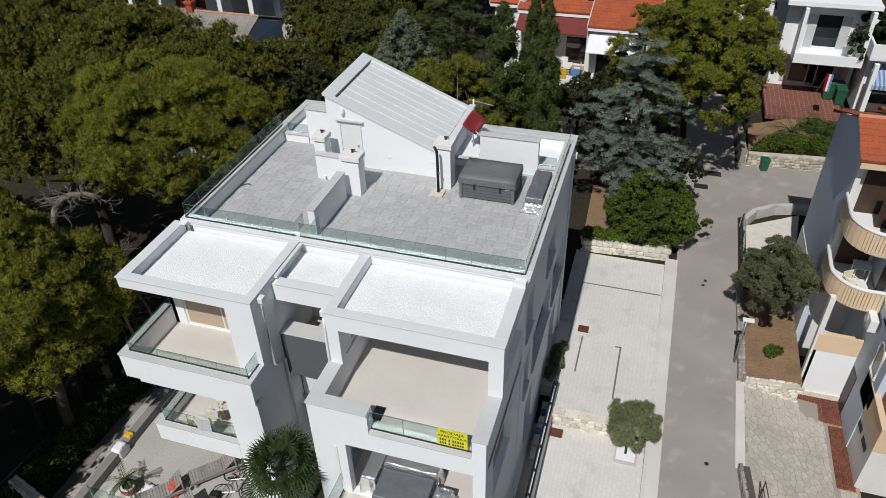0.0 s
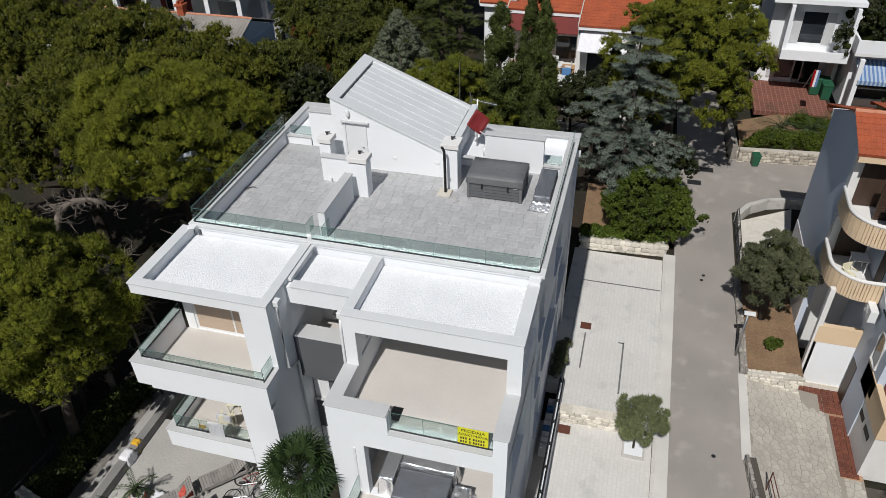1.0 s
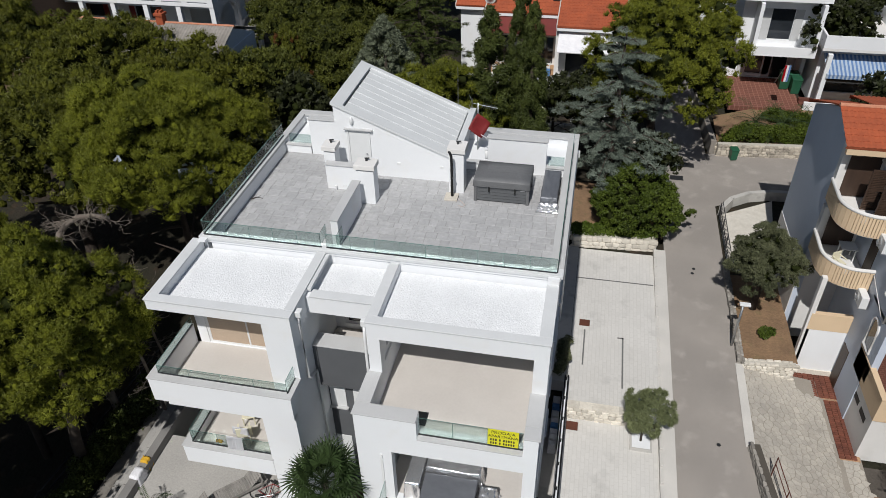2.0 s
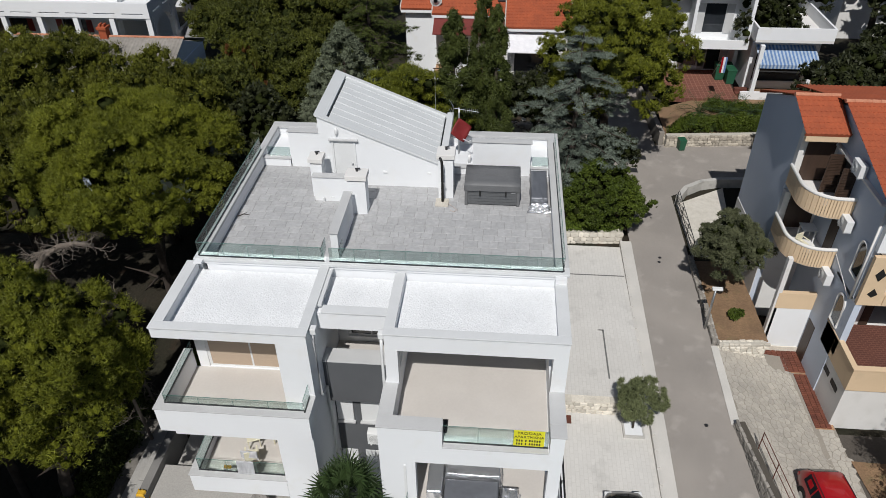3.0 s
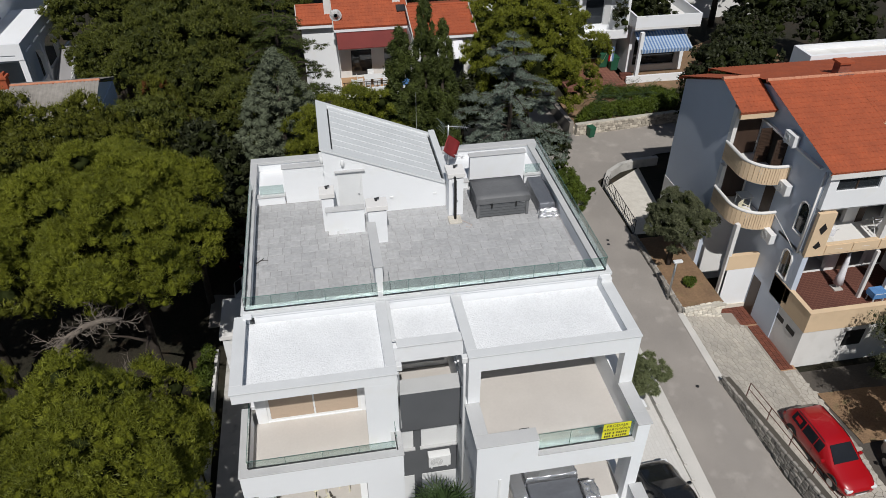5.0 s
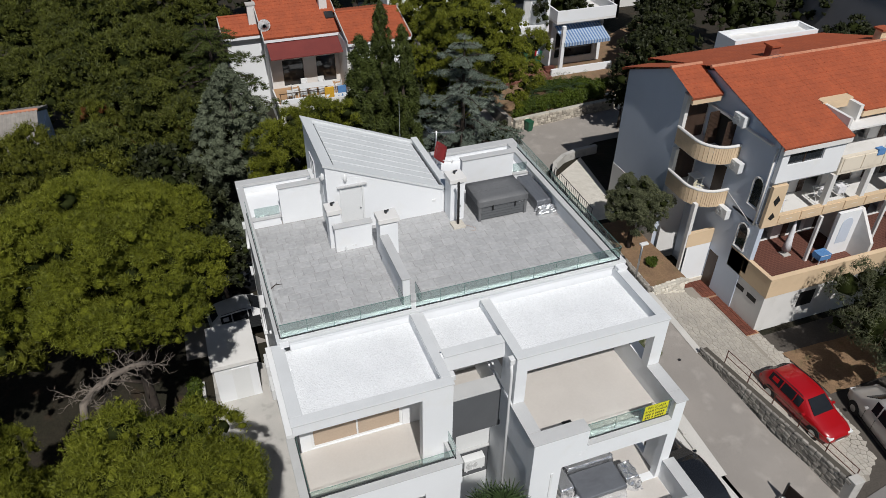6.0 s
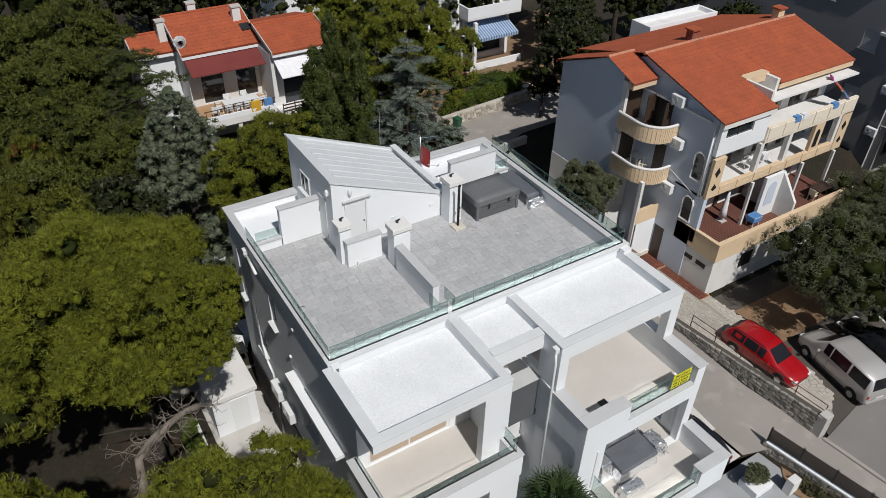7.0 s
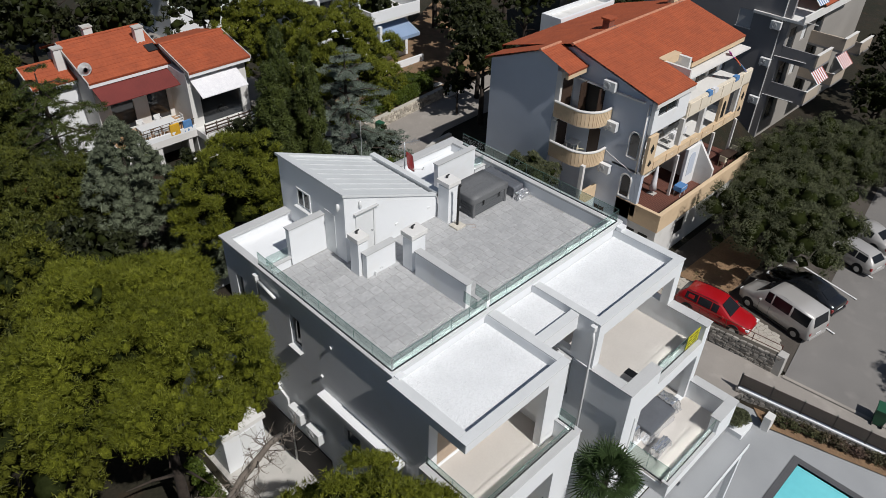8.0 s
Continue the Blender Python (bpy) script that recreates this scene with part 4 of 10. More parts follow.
hp("front_wall", wall_with_holes(bmesh.new(), "y", -4.9, -4.6, 6.87, 12.55, -1.4, 6.72, [(8.0, 12.15, 4.2, 6.71), (8.3, 11.9, -0.8, 2.0)]), WHITE, parent=right_wing)
hp("wall", wall_with_holes(bmesh.new(), "x", 12.3, 12.55, -4.6, 0.0, -1.4, 6.95, [(-3.9, -1.3, 4.3, 6.5)]), WHITE, parent=right_wing)
hp("balcony_floor", boxes((6.87, 12.55, -4.9, 0.0, 6.72, 7.28)), WHITE, parent=right_wing)
hp("floor_tiles", boxes((7.28, 12.14, -4.5, -0.002, 7.281, 7.293)), BEIGE, "beige porcelain floor", parent=right_wing)
hp("parapet", boxes((6.87, 8.86, -4.9, -4.5, 7.281, 8.30)), WHITE, parent=right_wing)
hp("parapet", boxes((8.861, 12.12, -4.9, -4.5, 7.281, 7.52)), WHITE, parent=right_wing)
hp("parapet", boxes((12.121, 12.55, -4.9, -4.5, 7.281, 8.30)), WHITE, parent=right_wing)
hp("parapet", boxes((6.87, 7.27, -4.499, 0.0, 7.281, 8.30)), WHITE, parent=right_wing)
hp("parapet", boxes((12.15, 12.55, -4.499, 0.0, 7.281, 8.30)), WHITE, parent=right_wing)
hp("coping", boxes((6.83, 8.85, -4.94, -4.44, 8.301, 8.35), bevel=0.008), COPING, parent=right_wing)
hp("coping", boxes((12.1, 12.6, -4.94, -4.44, 8.301, 8.35), bevel=0.008), COPING, parent=right_wing)
hp("coping", boxes((6.83, 7.31, -4.435, RY - 0.002, 8.301, 8.348), bevel=0.008), COPING, parent=right_wing)
hp("coping", boxes((12.1, 12.6, -4.435, RY - 0.002, 8.301, 8.348), bevel=0.008), COPING, parent=right_wing)
hp("coping", boxes((8.862, 12.098, -4.94, -4.44, 7.521, 7.57), bevel=0.008), COPING, parent=right_wing)
glazing(8.87, 12.09, 7.57, 8.32, 3, "x", -4.72)
hp("floor_drain", boxes((8.6, 8.95, -4.15, -3.6, 7.294, 7.30)), STEEL, parent=right_wing)
slider(7.65, 11.75, 0.05, 7.3, 9.5, house, 0, 3)
slider(7.95, 11.85, 0.05, 4.2, 6.3, house, 0, 3)
slider(0.65, 3.85, 0.05, 0.95, 3.1, house)
hp("frame_strip", boxes((7.62, 7.70, -4.93, -4.902, 4.5, 6.55)), PVC, parent=right_wing)
# lower balcony of the right wing
hp("balcony_floor", boxes((7.62, 12.72, -6.86, -4.902, 3.66, 4.16)), WHITE, parent=right_wing)
hp("floor_tiles", boxes((7.66, 12.3, -6.6, -0.01, 4.161, 4.173)), BEIGE, parent=right_wing)
hp("parapet", boxes((12.32, 12.72, -6.86, -4.902, 4.174, 5.12)), WHITE, parent=right_wing)
hp("parapet", boxes((11.2, 12.318, -6.86, -6.5, 4.161, 5.12)), WHITE, parent=right_wing)
hp("parapet", boxes((7.62, 11.198, -6.86, -6.6, 4.161, 4.42)), WHITE, parent=right_wing)
hp("coping", boxes((12.28, 12.76, -6.445, -4.902, 5.121, 5.17), bevel=0.008), COPING, parent=right_wing)
hp("coping", boxes((11.17, 12.76, -6.9, -6.45, 5.121, 5.17), bevel=0.008), COPING, parent=right_wing)
hp("coping", boxes((7.58, 11.165, -6.9, -6.56, 4.421, 4.46), bevel=0.008), COPING, parent=right_wing)
glazing(7.68, 11.16, 4.46, 5.2, 3, "x", -6.74)
glazing(-6.7, -4.95, 4.3, 5.2, 2, "y", 7.70)
hp("partition", boxes((7.3, 12.28, -0.9, -0.7, -0.6, 4.15)), WHITE, parent=right_wing)
# flat canopy over the pool side
hp("canopy", boxes((7.9, 12.7, -7.86, -6.865, 3.1, 3.3), bevel=0.01), DECK, "flat grey canopy above the pool terrace", parent=right_wing)
hp("canopy_edge", boxes((7.86, 12.74, -7.9, -7.862, 3.06, 3.34)), WHITE, parent=right_wing)
hp("canopy_post", boxes((12.4, 12.65, -7.82, -7.57, -1.5, 3.098)), WHITE, parent=right_wing)
hp("canopy_post", boxes((7.95, 8.2, -7.82, -7.57, -1.5, 3.098)), WHITE, parent=right_wing)

# windows in the side walls
for y0, y1, z0, z1 in ((5.18, 5.82, 7.85, 9.4), (1.9, 2.9, 4.6, 5.6), (9.0, 9.5, 6.6, 9.2), (7.2, 8.1, 4.6, 5.6)):
    w = hp("window", boxes((0.14, 0.155, y0, y1, z0, z1)), WINGLASS, "narrow window in the side wall")
    hp("window_frame", boxes((0.10, 0.139, y0, y0 + 0.05, z0, z1), (0.10, 0.139, y1 - 0.05, y1, z0, z1), (0.10, 0.139, y0 + 0.05, y1 - 0.05, z1 - 0.05, z1), (0.10, 0.139, y0 + 0.05, y1 - 0.05, z0, z0 + 0.05)), PVC, parent=w)
    hp("window_sill", boxes((-0.16, 0.13, y0 - 0.06, y1 + 0.06, z0 - 0.05, z0 - 0.002)), PVC, "projecting white sill", parent=w)
for y0, y1, z0, z1 in RIGHT_HOLES:
    w = hp("window", boxes((12.33, 12.345, y0, y1, z0, z1)), WINGLASS, "window towards the parking")
    hp("window_frame", boxes((12.346, 12.38, y0, y0 + 0.06, z0, z1), (12.346, 12.38, y1 - 0.06, y1, z0, z1), (12.346, 12.38, y0 + 0.06, y1 - 0.06, z1 - 0.06, z1), (12.346, 12.38, (y0 + y1) / 2 - 0.04, (y0 + y1) / 2 + 0.04, z0, z1 - 0.06)), PVC, parent=w)
    hp("window_sill", boxes((12.35, 12.68, y0 - 0.05, y1 + 0.05, z0 - 0.05, z0 - 0.002)), PVC, parent=w)
hp("plinth_panel", boxes((-0.045, -0.002, 3.9, 10.15, 0.0, 2.5), bevel=0.008), surf("dark_brown_panel", (0.040, 0.033, 0.030), (0.028, 0.024, 0.022), big=0.8, fine=16, rough=0.8, fine_amt=0.2), "dark brown panel at the foot of the side wall")
# ledge over the lower windows of the left wall, vents, downpipes
hp("ledge", boxes((-0.36, -0.002, -0.6, 3.95, 6.6, 6.78), bevel=0.01), WHITE, "projecting white ledge")
for y, z in ((3.25, 9.46), (3.99, 7.48)):
    bm = bmesh.new()
    tube(bm, [(-0.07, y, z), (0.0, y, z)], 0.07, 10)
    hp("vent", bm, PVC)
bm = bmesh.new()
tube(bm, [(-0.09, 7.7, 10.0), (-0.09, 7.7, 5.0), (-0.1, 7.2, 4.4), (-0.09, 6.6, 4.2), (-0.09, 6.6, 0.2)], 0.055, 10)
hp("downpipe", bm, PVC, "white downpipe on the side wall", True)
bm = bmesh.new()
tube(bm, [(-0.09, 7.6, 9.9), (-0.16, 6.4, 9.85)], 0.06, 10)
hp("downpipe", bm, PVC, "", True)
hp("rain_hopper", boxes((-0.2, 0.0, 7.6, 7.82, 9.95, 10.2), bevel=0.02), PVC)
bm = bmesh.new()
tube(bm, [(12.69, 9.3, 10.0), (12.69, 9.3, 0.3)], 0.055, 10)
hp("downpipe", bm, PVC, "", True)
hp("rain_hopper", boxes((12.6, 12.82, 9.2, 9.42, 9.9, 10.15), bevel=0.02), PVC)

# white gravel on the three flat roofs: a bed each, with loose stones on top
rng = np.random.default_rng(4)
def gravel(x0, x1, y0, y1, z, n):
    hp("gravel_bed", boxes((x0, x1, y0, y1, z - 0.1, z)), GRAVEL)
    ico = np.array([(0, 0, 1), (0.9, 0, 0.25), (0.28, 0.85, 0.25), (-0.73, 0.53, 0.25), (-0.73, -0.53, 0.25), (0.28, -0.85, 0.25)])
    fc = np.array([(0, 1, 2), (0, 2, 3), (0, 3, 4), (0, 4, 5), (0, 5, 1)])
    p = np.stack([rng.uniform(x0 + 0.03, x1 - 0.03, n), rng.uniform(y0 + 0.03, y1 - 0.03, n), np.full(n, z - 0.004)], 1)
    s = rng.uniform(0.018, 0.046, (n, 1, 1)) * rng.uniform((0.7, 0.7, 0.3), (1.3, 1.3, 0.7), (n, 1, 3))
    a = rng.uniform(0, 6.28, n)
    rot = np.stack([np.stack([np.cos(a), -np.sin(a), 0 * a], 1), np.stack([np.sin(a), np.cos(a), 0 * a], 1), np.stack([0 * a, 0 * a, 0 * a + 1], 1)], 1)
    v = np.einsum("nij,nkj->nki", rot, ico[None] * s) + p[:, None]
    f = (fc[None] + (np.arange(n) * 6)[:, None, None]).reshape(-1, 3)
    mesh = raw_mesh("gravel", v.reshape(-1, 3) - np.array(ORIGIN["house"]), f, GRAVEL)
    link_mesh("gravel", mesh, house, "loose white roof gravel", "stuff")


gravel(LX0 + 0.3, LX1 - 0.3, LY + 0.3, -0.06, 10.17, 9000)
gravel(LX1 + 0.002, RX0 - 0.002, -1.94, -0.06, 10.1, 3500)
gravel(RX0 + 0.3, RX1 - 0.35, RY + 0.3, -0.06, 10.08, 9000)

# ---- things on the roof terrace ----
def lump(bm, outline, z0, z1, taper=0.9, rows=4, wrinkle=0.03, seed=1, sag=0.05, sub=4):
    """A cloth-covered block: an outline lofted upwards, rounded over, with folds."""
    pts = []
    n = len(outline)
    for i in range(n):
        a, b = Vector(outline[i]), Vector(outline[(i + 1) % n])
        pts += [a.lerp(b, k / sub) for k in range(sub)]
    mid = sum(pts, Vector((0, 0))) / len(pts)
    rings = []
    for r in range(rows + 1):
        f = r / rows
        s = 1 - (1 - taper) * f ** 2
        ring = []
        for k, p in enumerate(pts):
            w = wrinkle * noise.noise((k * 0.9, f * 3.0, seed)) * 2
            q = mid + (p - mid) * (s + w)
            ring.append(bm.verts.new((q.x, q.y, z0 + (z1 - z0) * f + 0.4 * wrinkle * noise.noise((k * 0.7, f * 2, seed + 5)))))
        rings.append(ring)
    m = len(pts)
    for a, b in zip(rings, rings[1:]):
        for k in range(m):
            bm.faces.new((a[k], a[(k + 1) % m], b[(k + 1) % m], b[k]))
    inner = [bm.verts.new((mid.x + (v.co.x - mid.x) * 0.5, mid.y + (v.co.y - mid.y) * 0.5, z1 - sag * 0.3 + wrinkle * noise.noise((k, 2, seed)))) for k, v in enumerate(rings[-1])]
    for k in range(m):
        bm.faces.new((rings[-1][k], rings[-1][(k + 1) % m], inner[(k + 1) % m], inner[k]))
    c = bm.verts.new((mid.x, mid.y, z1 - sag))
    for k in range(m):
        bm.faces.new((inner[k], inner[(k + 1) % m], c))
    return bm


def drape(x0, x1, y0, y1, z0, z1, flare=0.12, folds=0.05, crumple=0.01, seed=1, n=34, slope=(0.0, 0.0)):
    """A sheet thrown over a block: flat on top, hanging sides with folds, a rumpled hem."""
    bm = bmesh.new()
    cx, cy, hx, hy = (x0 + x1) / 2, (y0 + y1) / 2, (x1 - x0) / 2, (y1 - y0) / 2
    drop = z1 - z0
    rows = []
    for j in range(n + 1):
        row = []
        for i in range(n + 1):
            u, v = (i / n * 2 - 1) * (1 + drop / hx), (j / n * 2 - 1) * (1 + drop / hy)
            ox, oy = max(abs(u) - 1, 0) * hx, max(abs(v) - 1, 0) * hy
            down = min(max(ox, oy) + 0.35 * min(ox, oy), drop)
            wave = folds * math.sin((u * hy + v * hx) * 9 + seed) * min(down * 2, 1)
            ux, vy = max(-1, min(1, u)), max(-1, min(1, v))
            k = 1 + (flare * down + wave) / max(hx, hy)
            x, y = cx + ux * hx * k, cy + vy * hy * k
            c = crumple * (noise.noise((u * 2.2, v * 2.2, seed)) + 0.5 * noise.noise((u * 6, v * 6, seed)))
            z = z1 - down + c + slope[0] * ux + slope[1] * vy
            row.append(bm.verts.new((x + c * 0.8, y - c * 0.8, max(z, z0 + 0.01 + abs(c) * 0.4))))
        rows.append(row)
    for a, b in zip(rows, rows[1:]):
        for i in range(n):
            bm.faces.new((a[i], a[i + 1], b[i + 1], b[i]))
    return bm


def rect(x0, x1, y0, y1):
    return [(x0, y0), (x1, y0), (x1, y1), (x0, y1)]


tub = thing("hot_tub", (10.0, 5.6, FLOOR), "square dark grey hot tub closed with a charcoal cover", "hot tub")
part("cabinet", boxes((8.98, 11.02, 4.94, 6.32, FLOOR + 0.05, 10.72)), TUBSIDE, tub, "grey panelled side")
for x in (8.93, 10.96):
    for y in (4.89, 6.26):
        part("corner_post", boxes((x, x + 0.12, y, y + 0.12, FLOOR, 10.74), bevel=0.02), TUBLID, tub)
for k in range(5):
    part("slat", boxes((9.06, 10.95, 4.922, 4.939, FLOOR + 0.07 + k * 0.13, FLOOR + 0.185 + k * 0.13)), TUBSIDE, tub)
    part("slat", boxes((8.962, 8.979, 5.02, 6.25, FLOOR + 0.07 + k * 0.13, FLOOR + 0.185 + k * 0.13)), TUBSIDE, tub)
bm = bmesh.new()
lump(bm, rect(8.9, 11.1, 4.86, 6.40), 10.70, 10.98, 0.982, 5, 0.003, 3, 0.01, 6)
part("cover", bm, TUBLID, tub, "charcoal vinyl cover", True)
part("cover_seam", boxes((8.93, 11.07, 5.61, 5.64, 10.968, 10.984)), TUBLID, tub)
for x in (9.5, 10.5):
    part("strap", boxes((x, x + 0.06, 4.84, 4.865, 10.5, 10.72)), BLACK, tub)
part("maker_plate", boxes((10.72, 10.9, 4.914, 4.921, 10.60, 10.64)), INOX, tub)

cov = thing("covered_lounger", (11.85, 5.5, FLOOR), "sun lounger wrapped in a grey tarpaulin on the terrace", "covered furniture")
part("tarpaulin", drape(11.52, 12.16, 4.85, 6.85, FLOOR + 0.01, 10.52, 0.10, 0.03, 0.03, 7, 34, (0.0, 0.03)), COVERGREY, cov, "taut grey cover", True)
part("loose_foil", drape(11.5, 12.18, 4.52, 4.78, FLOOR + 0.01, 10.3, 0.2, 0.06, 0.09, 11, 34), SILVER, cov, "crumpled silver foil end", True)

shower = thing("garden_shower", (8.05, 4.95, FLOOR), "black curved solar shower on a beige base slab", "shower")
part("base_slab", boxes((7.78, 8.3, 4.7, 5.2, FLOOR + 0.012, FLOOR + 0.09), bevel=0.01), LIME, shower)
bm = bmesh.new()
tube(bm, [(8.06, 4.98, FLOOR + 0.09), (8.05, 4.98, 11.5), (8.04, 4.97, 11.85), (8.0, 4.90, 12.05), (7.99, 4.84, 12.1)], [0.055, 0.055, 0.055, 0.05, 0.05], 12)
part("column", bm, BLACKPIPE, shower, "", True)
part("tap", boxes((8.10, 8.15, 4.93, 4.97, 10.9, 10.98)), INOX, shower)
bm = bmesh.new()
tube(bm, [(8.3, 4.9, FLOOR + 0.03), (8.5, 4.7, FLOOR + 0.03), (8.65, 4.5, FLOOR + 0.03), (8.55, 4.35, FLOOR + 0.03), (8.4, 4.45, FLOOR + 0.03)], 0.012, 6)
solo("hose", bm, surf("pale_hose", (0.5, 0.42, 0.38), rough=0.6), "thin pale hose lying on the tiles", "hose")
for pts, lab in (([(0.22, 3.45, 10.03), (0.42, 3.6, 10.05), (0.66, 3.58, 10.03)], "dry twig lying on the terrace tiles"),):
    bm = bmesh.new()
    tube(bm, pts, [0.02, 0.015, 0.008], 6)
    tube(bm, [(0.42, 3.6, 10.04), (0.5, 3.76, 10.03)], [0.01, 0.006], 5)
    solo("twig", bm, BARK, lab, "twig")

ant = thing("satellite_antenna", (8.5, 8.6, 10.17), "dark red square dish with a yagi aerial on a mast", "antenna")
part("mast", tube(bmesh.new(), [(8.45, 8.72, 10.17), (8.45, 8.72, 12.35)], 0.03, 8), INOX, ant, "", True)
bm = bmesh.new()
rings = []
for f in (0.0, 0.35, 0.7, 1.0):
    ring = []
    for k in range(24):
        a = 2 * math.pi * k / 24
        sq = 1.0 / max(abs(math.cos(a)), abs(math.sin(a))) ** 0.8
        ring.append(bm.verts.new((0.40 * f * sq * math.cos(a + math.pi / 4), 0.40 * f * sq * math.sin(a + math.pi / 4), 0.10 * f * f)))
    rings.append(ring)
for a, b in zip(rings[1:], rings[2:]):
    for k in range(24):
        bm.faces.new((a[k], a[(k + 1) % 24], b[(k + 1) % 24], b[k]))
bm.faces.new(rings[1])
bmesh.ops.delete(bm, geom=[v for v in rings[0]], context="VERTS")
bmesh.ops.recalc_face_normals(bm, faces=bm.faces)
bmesh.ops.solidify(bm, geom=bm.faces[:], thickness=0.03)
bmesh.ops.transform(bm, matrix=look((8.5, 8.55, 11.4), (8.5 - 0.75, 8.55 + 1.0, 11.4 - 0.45), 0), verts=bm.verts)
part("dish", bm, REDDISH, ant, "dark red square dish", True)
bm = bmesh.new()
tube(bm, [(8.55, 8.5, 11.05), (8.95, 8.05, 11.1)], 0.018, 6)
tube(bm, [(8.93, 8.07, 11.05), (8.98, 8.02, 11.2)], 0.035, 8)
part("feed_arm", bm, PVC, ant)
boom = part("boom", tube(bmesh.new(), [(8.25, 8.75, 12.3), (9.3, 8.65, 12.2)], 0.012, 6), INOX, ant, "thin metal aerial boom")
for k in range(8):
    x = 8.65 + k * 0.08
    part("element", tube(bmesh.new(), [(x, 8.48, 12.26 - k * 0.008), (x, 8.9, 12.26 - k * 0.008)], 0.007, 5), INOX, boom)
for s in (-1, 1):
    for k in range(3):
        part("reflector", tube(bmesh.new(), [(8.25, 8.45, 12.3 + s * (0.04 + 0.09 * k)), (8.15 - 0.07 * k, 9.05, 12.32 + s * (0.04 + 0.09 * k))], 0.007, 5), INOX, boom)
bm = bmesh.new()
tube(bm, [(7.3, 10.3, 11.2), (7.3, 10.3, 13.2)], 0.01, 5)
solo("whip_aerial", bm, INOX, "thin metal whip aerial behind the stair house", "aerial")
solo("white_canister", tube(bmesh.new(), [(8.95, 8.0, 10.17), (8.95, 8.0, 10.55)], 0.07, 12), PVC, "small white canister behind the low wall", "canister", smooth=True)

# lower-right balcony: wrapped furniture
cf = thing("covered_garden_furniture", (9.2, -5.7, 4.17), "garden furniture heaped under silver and grey tarpaulins", "covered furniture")
part("silver_skirt", drape(8.92, 10.63, -5.2, -4.2, 4.18, 4.84, 0.14, 0.05, 0.02, 9, 40), SILVER, cf, "silver skirt of the cover", True)
part("grey_sheet", drape(8.88, 10.67, -5.24, -4.17, 4.72, 4.93, 0.01, 0.012, 0.01, 2, 40, (0.01, 0.04)), COVERGREY, cf, "taut grey tarpaulin", True)
part("silver_cover", drape(8.3, 8.80, -4.75, -3.55, 4.18, 5.02, 0.08, 0.04, 0.02, 17, 34), SILVER, cf, "smooth silver cover", True)
part("silver_sheet", drape(8.88, 10.72, -4.1, -3.62, 4.18, 5.12, 0.08, 0.05, 0.03, 5, 44), SILVER, cf, "crumpled silver tarpaulin", True)
part("silver_wrap", drape(10.78, 11.3, -5.0, -4.3, 4.18, 4.88, 0.14, 0.08, 0.07, 7, 36), SILVER, cf, "knotted silver bundle", True)
part("silver_wrap", drape(8.55, 9.45, -5.85, -5.5, 4.18, 4.6, 0.12, 0.07, 0.05, 11, 32), SILVER, cf, "", True)
for x, y in ((9.0, -5.1), (10.5, -5.1), (9.0, -4.35), (10.5, -4.35)):
    part("table_leg", boxes((x, x + 0.06, y, y + 0.06, 4.175, 4.7)), LOUNGE, cf)

# the banner on the balcony glass
ban = thing("sale_banner", (11.5, -4.76, 7.6), "yellow banner with black print tied to the balcony glass", "banner")
part("cloth", boxes((11.02, 11.95, -4.752, -4.742, 7.66, 8.36)), YELLOW, ban)


def letters(text, size, at, m, parent, name):
    cu = bpy.data.curves.new(name, "FONT")
    cu.body, cu.size, cu.extrude, cu.align_x = text, size, 0.002, "CENTER"
    tmp = bpy.data.objects.new(name, cu)
    mesh = bpy.data.meshes.new_from_object(tmp)
    bpy.data.objects.remove(tmp)
    mesh.transform(pose(*at, 90, 0, 0) @ m)
    mesh.transform(Matrix.Translation(-ORIGIN[parent.name]))
    mesh.materials.clear()
    mesh.materials.append(BLACK)
    link_mesh(name, mesh, parent)


letters("PRODAJA", 0.17, (11.485, -4.757, 8.19), Matrix.Diagonal((1.0, 1, 1, 1)), ban, "lettering")
letters("APARTMANA", 0.16, (11.485, -4.757, 8.02), Matrix.Diagonal((0.95, 1, 1, 1)), ban, "lettering")
for z in (7.86, 7.71):
    for x0 in (11.10, 11.175, 11.25, 11.37, 11.49, 11.565, 11.64, 11.715, 11.79):
        part("printed_bar", boxes((x0, x0 + 0.045, -4.758, -4.753, z, z + 0.09)), BLACK, ban)

# air conditioners
def ac_unit(group):
    a = thing("air_conditioner", (0, 0, 0), "white outdoor air conditioner unit fixed to the wall", "air conditioner", group)
    part("case", boxes((-0.42, 0.42, -0.16, 0.16, 0.0, 0.6), bevel=0.02), PVC, a)
    bm = bmesh.new()
    tube(bm, [(-0.12, -0.161, 0.3), (-0.12, -0.172, 0.3)], 0.23, 20)
    part("fan_grille", bm, COPING, a, "round grey fan grille")
    bm = bmesh.new()
    for r in (0.07, 0.13, 0.19):
        for k in range(20):
            a0, a1 = 2 * math.pi * k / 20, 2 * math.pi * (k + 1) / 20
            tube(bm, [(-0.12 + r * math.cos(a0), -0.178, 0.3 + r * math.sin(a0)), (-0.12 + r * math.cos(a1), -0.178, 0.3 + r * math.sin(a1))], 0.006, 4)
    part("fan_wire", bm, PVC, a)
    for x in (-0.3, 0.3):
        part("bracket", boxes((x - 0.03, x + 0.03, -0.14, 0.2, -0.08, -0.002)), PVC, a)
    return a


ac = settle(ac_unit("air conditioners of the white house"), pose(6.2, -1.8, 3.65))
copy_thing(ac, pose(-0.25, 5.75, 3.75, 0, 0, -90))
copy_thing(ac, pose(-0.25, 4.55, 3.55, 0, 0, -90))

